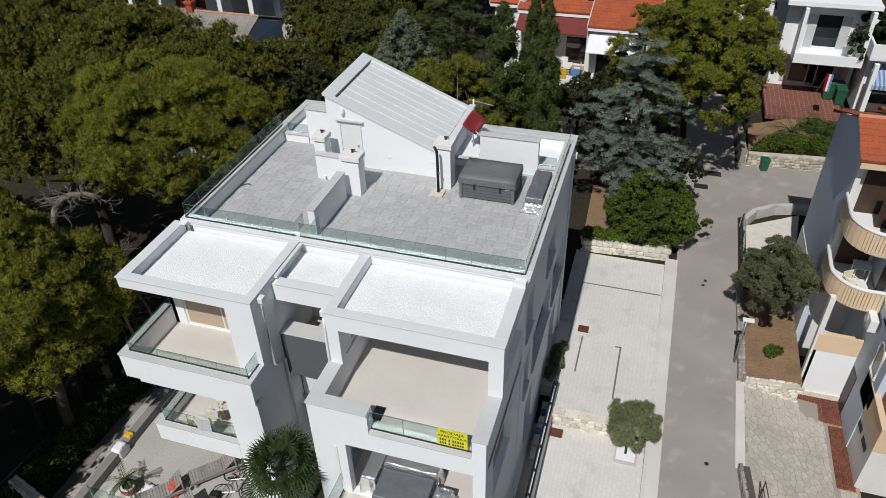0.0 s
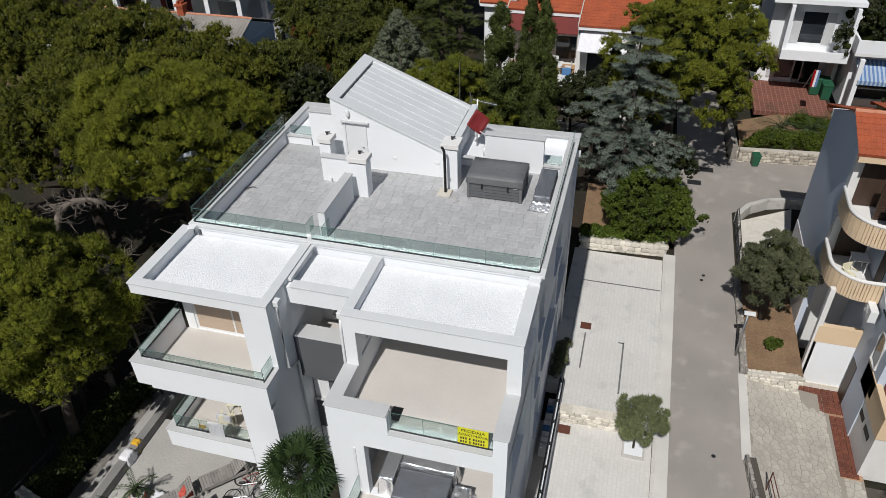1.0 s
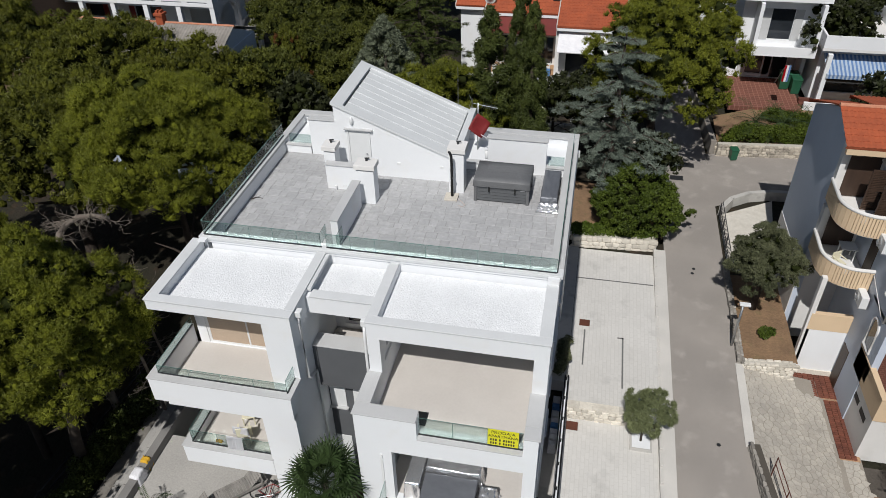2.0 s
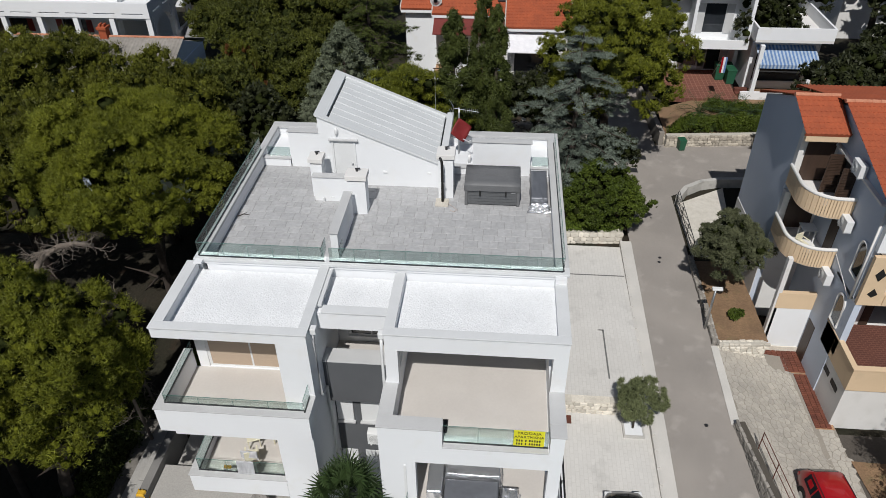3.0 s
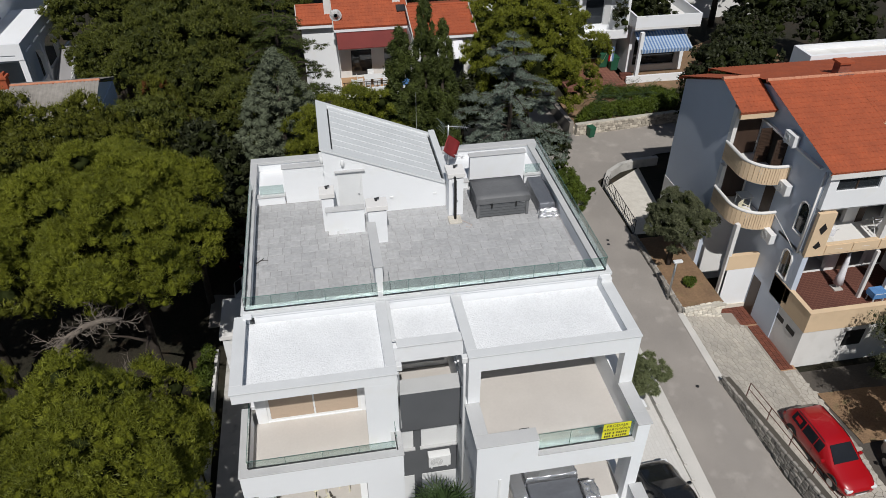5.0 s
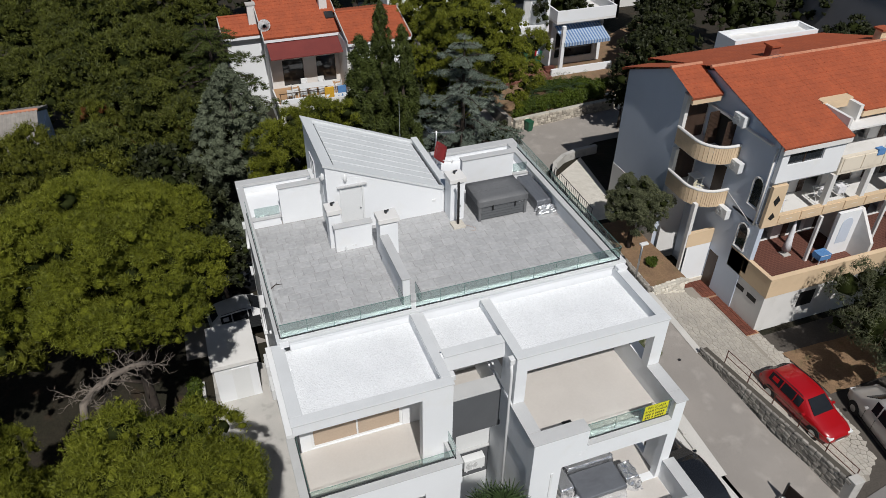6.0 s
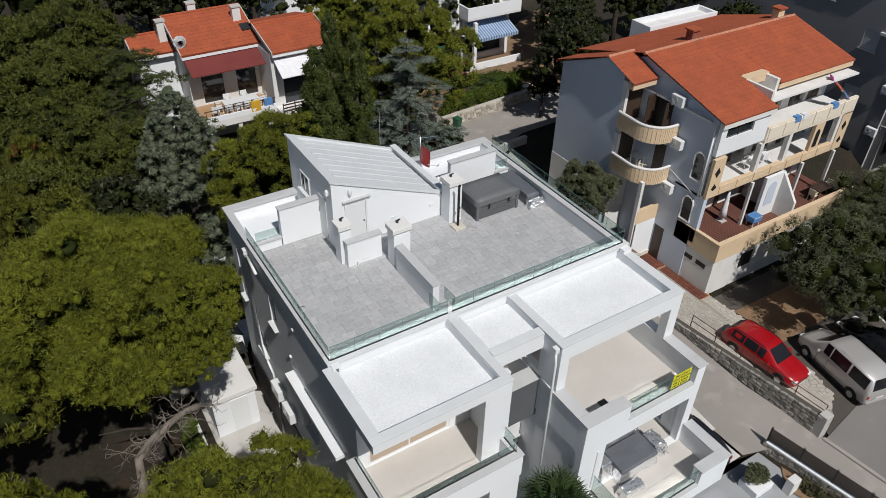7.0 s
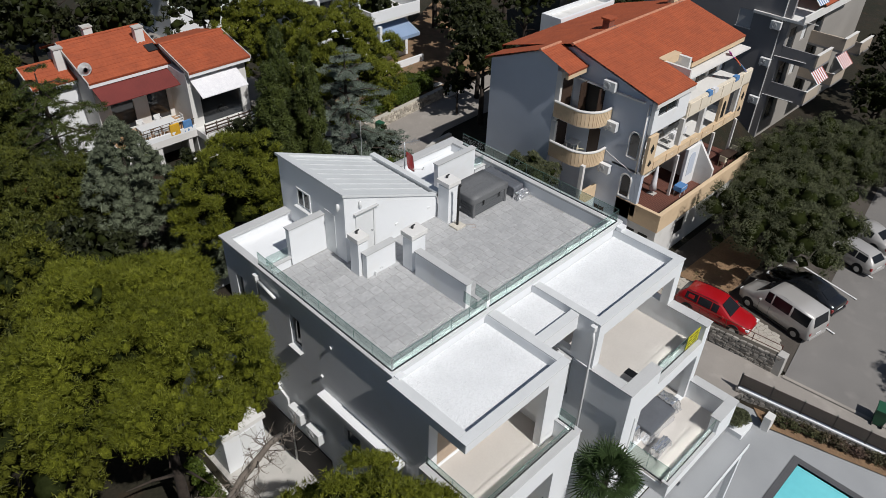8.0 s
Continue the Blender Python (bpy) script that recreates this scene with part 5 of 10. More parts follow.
# ---- tiled roofs ----
def tiled_roof(name, x0, x1, lo, hi, parent, material, pitch=0.22, course=0.36, axis="y", depth=0.045, thick=0.12):
    """A roof slope of barrel tiles: waves across, a step at every course. lo and hi: (place, height) of eave and ridge along axis."""
    (p0, z0), (p1, z1) = lo, hi
    run = math.hypot(p1 - p0, z1 - z0)
    rows, cols = max(2, round(run / course)), max(2, round((x1 - x0) / pitch))
    us = np.linspace(x0, x1, cols * 4 + 1)
    wave = depth * np.abs(np.cos(np.pi * (us - x0) / pitch))
    up = np.array([-(z1 - z0) / run * np.sign(p1 - p0), 0, 0])
    verts, faces = [], []
    nrm = np.array([-(z1 - z0) / (p1 - p0), 1.0])
    nrm /= np.linalg.norm(nrm)
    strips = []
    for r in range(rows):
        back = (r / rows, -thick) if r == 0 else (r / rows, -0.005)
        strips += [(back, (r / rows, 0.018)), ((r / rows, 0.018), ((r + 1) / rows, 0.0))]
    n = len(us)
    for strip in strips:
        for f, lift in strip:
            p, z = p0 + (p1 - p0) * f, z0 + (z1 - z0) * f
            w = wave if lift >= 0 else 0 * wave
            a, b = p + nrm[0] * (w + lift), z + nrm[1] * (w + lift)
            verts.append(np.stack([us, a + 0 * us, b + 0 * us] if axis == "y" else [a + 0 * us, us, b + 0 * us], 1))
    v = np.vstack(verts)
    f = np.array([(2 * r * n + c, 2 * r * n + c + 1, (2 * r + 1) * n + c + 1, (2 * r + 1) * n + c) for r in range(len(strips)) for c in range(n - 1)])
    q = v[f]
    if np.cross(q[:, 1] - q[:, 0], q[:, 2] - q[:, 0])[:, 2].sum() < 0:
        f = np.ascontiguousarray(f[:, ::-1])
    mesh = raw_mesh(name, v - np.array(ORIGIN[parent.name]), f, material)
    return link_mesh(name, mesh, parent, "rows of red clay barrel tiles" if material is ROOFRED else "rows of weathered tiles", "stuff")


def ridge_caps(x0, x1, y, z, parent, material, axis="x", r=0.10, step=0.38):
    n = max(1, round((x1 - x0) / step))
    for k in range(n):
        a, b = x0 + (x1 - x0) * k / n, x0 + (x1 - x0) * (k + 1) / n + 0.03
        bm = bmesh.new()
        pts = [(a, y, z), (b, y, z)] if axis == "x" else [(y, a, z), (y, b, z)]
        tube(bm, pts, [r * 1.06, r * 0.92], 8)
        part("ridge_tile", bm, material, parent)


# ---- the neighbour's apartment house ----
nb = thing("apartment_house", (32, 11, -1.1), "four-storey apartment house with a red tiled roof and cream balconies", "house")
G0 = -1.2


STOREY = ((-1.2, 1.0, 2.0, 4.05, 5.2, 6.9, 8.15, 8.6, 12.5), (-1.2, 1.4, 2.7, 4.85, 5.5, 7.42, 8.42, 8.62, 12.5))


def level(z):
    """Height of a level of the house, stretched storey by storey to fit the camera's view."""
    return float(np.interp(z, *STOREY))


def npart(name, bm, material, label="", parent=None, smooth=False):
    for v in bm.verts:
        v.co.z = level(v.co.z)
    return part(name, bm, material, parent or nb, label, smooth)


W0, NF, NBACK = 25.9, 6.5, 17.4
# west gable wall of the front part
bm = bmesh.new()
prism(bm, [(NF, G0), (NBACK, G0), (NBACK, 9.55), (12.4, 11.2), (NF, 9.62)], "x", W0, W0 + 0.3)
npart("gable_wall", bm, PALEBLUE, "gable wall in a blue-grey that carries its shade")
bm = bmesh.new()
prism(bm, [(12.1, G0), (NBACK, G0), (NBACK, 9.5), (13.4, 11.18), (12.1, 10.72)], "x", 24.0, 24.3)
npart("gable_wall", bm, PALEBLUE, "rear gable wall in the same blue-grey shade tone")
npart("plinth", boxes((23.97, 23.999, 12.1, NBACK, G0, 2.4)), OFFWHITE)
npart("wall", boxes((24.3, 38.7, NBACK - 0.3, NBACK, G0, 9.5)), OFFWHITE)
npart("wall", boxes((24.3, W0, 12.1, 12.4, G0, 10.6)), OFFWHITE)
bm = bmesh.new()
prism(bm, [(8.4, G0), (NBACK, G0), (NBACK, 9.55), (12.4, 11.2), (8.4, 10.1)], "x", 38.4, 38.7)
npart("gable_wall", bm, PALEBLUE)
for z in (1.25, 4.2, 7.1):
    npart("floor_slab", boxes((W0 + 0.3, 38.4, 6.31 if z > 2 else 5.0, NBACK - 0.3, z - 0.18, z)), OFFWHITE)
for x in (29.9, 34.7):
    npart("cross_wall", boxes((x, x + 0.25, 8.66, 11.99, G0, 9.3)), OFFWHITE)
# set-back front wall with dark doors and windows
BACKY = 8.4
holes = []
for z in (1.25, 4.2, 7.1):
    for x0, x1 in ((26.6, 27.6), (28.2, 29.5), (30.6, 31.9), (32.6, 34.2), (35.4, 36.5), (36.8, 38.0)):
        if not (z > 7 and x0 < 30):
            holes.append((x0, x1, z + 0.02, z + 2.15))
npart("front_wall", wall_with_holes(bmesh.new(), "y", BACKY, BACKY + 0.25, W0 + 0.3, 38.4, G0, 9.55, holes), OFFWHITE)
for k, (x0, x1, z0, z1) in enumerate(holes):
    if k % 3:
        # an open doorway into a dark room, its louvred shutter folded back against the wall
        sh = npart("shutter", boxes((x0 - 0.42, x0 - 0.02, BACKY - 0.06, BACKY - 0.02, z0 + 0.01, z1 - 0.02)), DARKWOOD, "brown louvred shutter folded back")
        for j in range(12):
            zz = z0 + 0.12 + j * (z1 - z0 - 0.2) / 12
            npart("louvre", boxes((x0 - 0.38, x0 - 0.06, BACKY - 0.075, BACKY - 0.061, zz, zz + 0.09)), DARKWOOD, parent=sh)
    else:
        d = npart("balcony_door", boxes((x0 + 0.02, x1 - 0.02, BACKY + 0.06, BACKY + 0.1, z0 + 0.01, z1 - 0.02)), DARKWOOD, "brown wooden balcony door")
        npart("rail", boxes((x0 + 0.02, x1 - 0.02, BACKY + 0.03, BACKY + 0.059, (z0 + z1) / 2, (z0 + z1) / 2 + 0.06)), DARKWOOD, parent=d)
        npart("rail", boxes(((x0 + x1) / 2 - 0.03, (x0 + x1) / 2 + 0.03, BACKY + 0.02, BACKY + 0.029, z0 + 0.01, z1 - 0.02)), DARKWOOD, parent=d)
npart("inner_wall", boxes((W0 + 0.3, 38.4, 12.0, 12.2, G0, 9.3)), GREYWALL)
# top storey: closed left part with a strip window, open balcony to the right
npart("front_wall", wall_with_holes(bmesh.new(), "y", 6.2, 6.45, W0, 29.95, 7.1, 9.6, [(26.35, 28.6, 8.5, 9.2)]), WHITE, "white upper wall with a strip window")
w = npart("strip_window", boxes((26.35, 28.6, 6.30, 6.33, 8.5, 9.2)), WINGLASS, "dark strip window")
npart("window_frame", boxes((27.4, 27.48, 6.27, 6.299, 8.5, 9.2)), DARKWOOD, parent=w)
npart("parapet", boxes((29.96, 38.5, 6.1, 6.3, 6.85, 8.15)), PALECREAM, "pale cream upper balcony parapet")
for k in range(6):
    npart("panel", boxes((30.1 + k * 1.4, 31.42 + k * 1.4, 6.06, 6.099, 7.05, 8.05)), PALECREAM)
npart("balcony_slab", boxes((29.96, 38.5, 6.3, BACKY, 6.9, 7.095)), OFFWHITE)
# middle storey: cream parapet in panels, end piers with black diamond plates for holes, slim posts
npart("balcony_slab", boxes((W0, 38.5, 6.2, BACKY, 4.0, 4.195)), OFFWHITE)
npart("parapet", boxes((W0 + 0.95, 37.5, 6.1, 6.3, 4.05, 5.2)), CREAM, "cream balcony parapet")
for k in range(7):
    x = W0 + 1.02 + k * 1.5
    npart("panel", boxes((x, x + 1.42, 6.06, 6.099, 4.25, 5.12)), CREAM)
    npart("panel_groove", boxes((x + 0.5, x + 0.95, 6.052, 6.058, 4.66, 4.69)), OFFWHITE)
for x0 in (W0, 37.55):
    bm = bmesh.new()
    wall_with_holes(bm, "y", 6.1, 6.3, x0, x0 + 0.95, 4.05, 6.9, [])
    pier = npart("pier", bm, CREAM, "cream end pier with black diamond plates for openings")
    for z in (5.15, 6.1):
        bm = bmesh.new()
        c = x0 + 0.47
        prism(bm, [(c - 0.22, z), (c, z - 0.3), (c + 0.22, z), (c, z + 0.3)], "y", 6.085, 6.0985)
        # black plate on the pier face, painted dark in place of a hole
        npart("diamond_dark_plate", bm, BLACK, parent=pier)
for x in (29.8, 32.4, 37.2):
    npart("post", boxes((x, x + 0.3, 6.12, 6.42, 5.2, 6.85)), OFFWHITE)
npart("post", boxes((34.9, 35.8, 6.1, 6.32, 5.2, 6.85)), CREAM)
bm = bmesh.new()
arch = [(35.12 + 0.2 * math.cos(a) + 0.2, 6.2 + 0.28 * math.sin(a)) for a in [math.pi * k / 8 for k in range(9)]]
prism(bm, arch + [(35.12, 5.4), (35.52, 5.4)], "y", 6.085, 6.0985)
# black plate on the post: the arch's dark inside is only colour
npart("arched_dark_plate", bm, BLACK)
npart("parapet_post", boxes((W0, W0 + 0.3, 6.15, 6.49, 1.27, 4.0)), PALEBLUE)
# ground storey terrace, raised on a white plinth
npart("terrace_block", boxes((25.95, 38.72, 4.4, 6.45, G0, 1.0)), OFFWHITE, "white plinth of the raised terrace")
npart("terrace_block", boxes((25.95, W0 + 1.2, 6.45, 7.8, G0, 1.0)), OFFWHITE)
npart("parapet", boxes((25.9, 38.75, 4.32, 4.55, 1.0, 1.95)), CREAM, "cream terrace parapet")
npart("parapet", boxes((25.9, 26.08, 4.551, 7.6, 1.0, 1.95)), CREAM)
npart("parapet_cap", boxes((25.87, 38.78, 4.29, 4.58, 1.951, 2.0)), CREAM)
npart("parapet_cap", boxes((25.87, 26.11, 4.581, 7.63, 1.951, 2.0)), CREAM)
for y0 in (4.9, 5.9):
    npart("slot_window", boxes((25.93, 25.949, y0, y0 + 0.7, 0.3, 0.55)), BLACK)
for x0 in (28.5, 33.0):
    npart("cellar_window", boxes((x0, x0 + 1.1, 4.39, 4.399, -0.2, 0.7)), BLACK)
for x in (29.9, 34.6, 37.8):
    npart("post", boxes((x, x + 0.17, 5.95, 6.12, 1.25, 4.0)), OFFWHITE)
bm = bmesh.new()
prism(bm, [(4.7, 1.26), (8.3, 1.26), (8.3, 3.9), (6.0, 3.9), (4.7, 2.4)], "x", 32.9, 33.1)
npart("screen_wall", bm, OFFWHITE, "white sloping screen wall with an arched niche")
bm = bmesh.new()
wall_with_holes(bm, "y", 5.95, 6.15, 31.3, 32.9, 1.26, 3.9, [])
npart("screen_wall", bm, WHITE)
bm = bmesh.new()
prism(bm, [(31.7, 1.9), (32.5, 1.9)] + [(32.1 + 0.4 * math.cos(a), 3.1 + 0.4 * math.sin(a)) for a in [math.pi * k / 8 for k in range(9)]], "y", 5.93, 5.949)
# flat plate in the shade tone instead of a recess
npart("niche_shade_plate", bm, PALEBLUE)
npart("terrace_floor", boxes((26.09, 38.7, 4.56, 8.38, 1.251, 1.262)), REDFLOOR, "red clay tile terrace floor")
# roof
roof = npart("roof", boxes((25.7, 39.1, 6.9, 17.6, 9.4, 9.5)), OFFWHITE, "red barrel-tiled roof with cream eaves")
def zmain(y):
    return 9.72 + (y - 6.0) * (11.45 - 9.72) / 6.4
tiled_roof("tiles", 25.62, 30.05, (6.0, zmain(6.0)), (12.4, zmain(12.4)), roof, ROOFRED)
tiled_roof("tiles", 30.05, 32.0, (8.9, zmain(8.9)), (12.4, zmain(12.4)), roof, ROOFRED)
tiled_roof("tiles", 32.0, 39.2, (7.5, zmain(7.5)), (12.4, zmain(12.4)), roof, ROOFRED)
tiled_roof("tiles", 25.62, 39.2, (18.0, 9.75), (12.4, zmain(12.4)), roof, ROOFRED)
tiled_roof("tiles", 23.75, 25.75, (11.1, 10.42), (13.4, 11.25), roof, ROOFRED)
tiled_roof("tiles", 23.75, 25.75, (17.8, 9.5), (13.4, 11.25), roof, ROOFRED)
ridge_caps(23.75, 25.75, 13.4, 11.28, nb, RIDGE)
ridge_caps(25.6, 39.1, 12.4, zmain(12.4) + 0.02, nb, RIDGE)
npart("eave_board", boxes((25.7, 30.05, 6.02, 6.19, 9.35, 9.66)), OFFWHITE, "pale eave board")
npart("eave_board", boxes((32.0, 39.1, 7.5, 7.7, 9.75, 10.06)), CREAM)
npart("eave_board", boxes((23.85, 25.7, 11.15, 11.35, 10.02, 10.36)), CREAM)
npart("dormer_cheek", boxes((30.06, 30.25, 6.6, 9.0, 8.2, 10.4)), OFFWHITE)
npart("dormer_cheek", boxes((31.75, 31.99, 7.6, 9.0, 8.2, 10.4)), OFFWHITE)
npart("dormer_top", boxes((29.95, 31.99, 8.4, 8.9, 10.0, 10.5)), CREAM)
for x in (30.0, 38.0):
    c = npart("chimney", boxes((x - 0.3, x + 0.3, 12.6, 13.1, 10.9, 11.95)), surf("brick_red", (0.28, 0.09, 0.055), (0.22, 0.07, 0.045), big=4, rough=0.9) if x < 31 else CREAM, "small chimney with a tile cap")
    npart("chimney_cap", boxes((x - 0.4, x + 0.4, 12.5, 13.2, 11.95, 12.05)), ROOFRED, parent=c)
    npart("lead_apron", boxes((x - 0.45, x + 0.45, 12.3, 12.59, 11.4, 11.5)), INOX, parent=c)


def round_balcony(z):
    """A balcony on the west side: straight front that rounds off to the wall, clad in upright cream slats."""
    pts = [(24.0, 12.0), (23.95, 10.6)] + [(25.35 - 1.4 * math.cos(a), 10.4 - 1.35 * math.sin(a)) for a in [math.pi / 2 * k / 9 for k in range(10)]] + [(25.88, 9.05)]
    b = part("round_balcony", prism(bmesh.new(), pts + [(25.88, 12.05)], "z", z - 0.2, z), OFFWHITE, nb, "rounded balcony clad in cream slats")
    seg = []
    for p, q in zip(pts, pts[1:]):
        p, q = Vector(p), Vector(q)
        n = max(1, round((q - p).length / 0.16))
        seg += [(p.lerp(q, k / n), p.lerp(q, (k + 1) / n)) for k in range(n)]
    for p, q in seg:
        d = (q - p).normalized()
        nrm = Vector((d.y, -d.x)) * 0.05
        bm = bmesh.new()
        a, e = p + d * 0.008, q - d * 0.008
        prism(bm, [(a.x - nrm.x, a.y - nrm.y), (e.x - nrm.x, e.y - nrm.y), (e.x + nrm.x, e.y + nrm.y), (a.x + nrm.x, a.y + nrm.y)], "z", z - 0.15, z + 0.82)
        part("slat", bm, CREAM, b)
    bm = bmesh.new()
    tube(bm, [(*p, z + 0.86) for p, q in seg] + [(*seg[-1][1], z + 0.86)], 0.085, 8)
    part("cap_rail", bm, OFFWHITE, b)
    part("balcony_door", boxes((24.45, 25.75, 12.06, 12.098, z + 0.02, z + 2.1)), DARKWOOD, b, "dark open balcony door")
    part("corner_post", boxes((24.0, 24.22, 11.75, 12.09, z, z + 2.25 if z < 7 else 10.3)), OFFWHITE, b)


round_balcony(7.5)
round_balcony(4.75)
# black panel flat on the wall for the darkness of the doorway
part("balcony_door", boxes((W0 - 0.03, W0 - 0.002, 9.75, 11.0, 7.52, 9.5)), BLACK, nb, "black panel standing for an open balcony doorway")
for y0, x0, x1 in ((9.72, 25.22, 25.86), (10.98, 25.1, 25.86)):
    leaf = part("shutter", boxes((x0, x0 + 0.06, y0, y0 + 0.05, 7.52, 9.5), (x1 - 0.06, x1, y0, y0 + 0.05, 7.52, 9.5), (x0 + 0.06, x1 - 0.06, y0, y0 + 0.05, 8.45, 8.53), (x0 + 0.06, x1 - 0.06, y0, y0 + 0.05, 7.52, 7.6), (x0 + 0.06, x1 - 0.06, y0, y0 + 0.05, 9.42, 9.5)), DARKWOOD, nb, "open dark louvred shutter")
    for j in range(22):
        zz = 7.62 + j * 0.082
        part("louvre", boxes((x0 + 0.06, x1 - 0.06, y0 + 0.005, y0 + 0.045, zz, zz + 0.06)), DARKWOOD, leaf)
part("balcony_door", boxes((W0 - 0.03, W0 - 0.002, 9.6, 10.4, 4.77, 6.7)), DARKWOOD, nb)
npart("porch_post", boxes((24.0, 24.22, 9.2, 9.45, -0.9, 4.1)), OFFWHITE)
npart("porch_block", boxes((24.1, 25.88, 9.2, 9.4, -1.1, 1.35)), WHITE)
npart("porch_block", boxes((24.1, 25.88, 9.18, 9.42, 1.351, 2.1)), CREAM)
npart("stone_base", boxes((24.05, 25.9, 9.12, 9.179, -1.1, -0.75)), LIME)
npart("porch_door", boxes((W0 - 0.03, W0 - 0.002, 8.35, 9.1, -1.1, 1.0)), DARKWOOD, "dark cellar door")
for y, z in ((7.1, 5.45), (7.15, 2.25)):
    bm = bmesh.new()
    prism(bm, [(y - 0.3, z), (y + 0.3, z)] + [(y + 0.3 * math.cos(a), z + 1.1 + 0.3 * math.sin(a)) for a in [math.pi * k / 8 for k in range(9)]], "x", W0 - 0.02, W0 - 0.002)
    w = npart("arched_window", bm, WINGLASS, "dark round-headed window with a raised surround")
    bm = bmesh.new()
    ring = [(y - 0.38, z - 0.08), (y + 0.38, z - 0.08)] + [(y + 0.38 * math.cos(a), z + 1.1 + 0.38 * math.sin(a)) for a in [math.pi * k / 8 for k in range(9)]]
    tube(bm, [(W0 - 0.03, a, b) for a, b in ring + ring[:1]], 0.06, 6)
    npart("surround", bm, OFFWHITE, parent=w)
bm = bmesh.new()
tube(bm, [(W0 - 0.06, 6.6, 9.4), (W0 - 0.06, 6.6, 4.0)], 0.05, 8)
tube(bm, [(W0 - 0.06, 9.0, 5.2), (W0 - 0.06, 6.7, 3.9)], 0.018, 6)
npart("downpipe", bm, OFFWHITE, "pale downpipe", smooth=True)
nbac = copy_thing(ac, pose(25.62, 9.3, 9.5, 0, 0, -90))
tagged(nbac, "white air conditioner on the grey-blue wall", "air conditioner", "air conditioners of the apartment house")
for y, z in ((8.75, 7.05), (8.7, 4.1)):
    tagged(copy_thing(ac, pose(25.62, y, z, 0, 0, -90)), "white air conditioner on the grey-blue wall", "air conditioner", "air conditioners of the apartment house")


def plastic_chair(at, turn, material, label, group):
    c = thing("plastic_chair", (0, 0, 0), label, "chair", group)
    part("seat", boxes((-0.24, 0.24, -0.22, 0.24, 0.41, 0.45), bevel=0.012), material, c)
    part("backrest", boxes((-0.24, 0.24, 0.22, 0.26, 0.451, 0.88), bevel=0.012), material, c)
    for x in (-0.22, 0.18):
        for y in (-0.2, 0.2):
            part("leg", boxes((x, x + 0.04, y, y + 0.04, 0, 0.409)), material, c)
        part("armrest", boxes((x - 0.01, x + 0.05, -0.2, 0.22, 0.64, 0.67)), material, c)
    return settle(c, pose(*at, 0, 0, turn))


def simple_table(at, w, d, h, material, label):
    c = thing("table", (0, 0, 0), label, "table")
    part("tabletop", boxes((-w / 2, w / 2, -d / 2, d / 2, h - 0.04, h), bevel=0.01), material, c)
    for x in (-w / 2 + 0.05, w / 2 - 0.1):
        for y in (-d / 2 + 0.05, d / 2 - 0.1):
            part("leg", boxes((x, x + 0.05, y, y + 0.05, 0, h - 0.041)), material, c)
    return settle(c, pose(*at))


CREAMPLASTIC = surf("cream_plastic", (0.72, 0.68, 0.52), rough=0.4, bump=0.02, fine_amt=0.04)
pc = plastic_chair((24.75, 10.1, 4.752), 30, CREAMPLASTIC, "cream plastic armchair on a balcony", "balcony chairs")
simple_table((25.3, 11.1, 4.752), 0.7, 0.7, 0.72, PVC, "small white balcony table")
simple_table((37.2, 5.6, level(1.262) + 0.002), 1.4, 0.8, 0.74, DARKWOOD, "brown garden table on the tiled terrace")
simple_table((30.6, 5.6, level(1.262) + 0.002), 0.7, 0.6, 0.72, PVC, "table under a blue cloth")
solo("blue_cloth", lump(bmesh.new(), rect(30.2, 31.0, 5.3, 5.9), 2.13, 2.48, 0.97, 3, 0.03, 41, 0.01, 5), CLOTHB, "blue cloth spread over a table", "cloth")
for x, y, r in ((36.4, 5.5, 90), (38.1, 5.7, -90)):
    copy_thing(pc, pose(x, y, level(1.262) + 0.002, 0, 0, r))
UX, UY, UZ = 29.3, 6.9, level(1.262) + 0.002
um = thing("closed_parasol", (UX, UY, UZ), "closed white parasol on the tiled terrace", "parasol")
part("pole", tube(bmesh.new(), [(UX, UY, UZ + 0.05), (UX, UY, UZ + 2.3)], 0.025, 8), INOX, um)
bm = bmesh.new()
tube(bm, [(UX, UY, UZ + 0.35), (UX, UY, UZ + 0.9), (UX, UY, UZ + 1.8), (UX, UY, UZ + 2.35)], [0.27, 0.19, 0.12, 0.03], 10)
part("canopy", bm, CLOTHW, um, "folded white canvas", True)
part("foot", boxes((UX - 0.25, UX + 0.25, UY - 0.25, UY + 0.25, UZ, UZ + 0.06)), CONCRETE, um)
# long patterned cloth tied from the eave to the parapet
bt = thing("beach_towel", (37.2, 6.6, 8.9), "long pink, orange and turquoise cloth tied below the eave", "cloth")
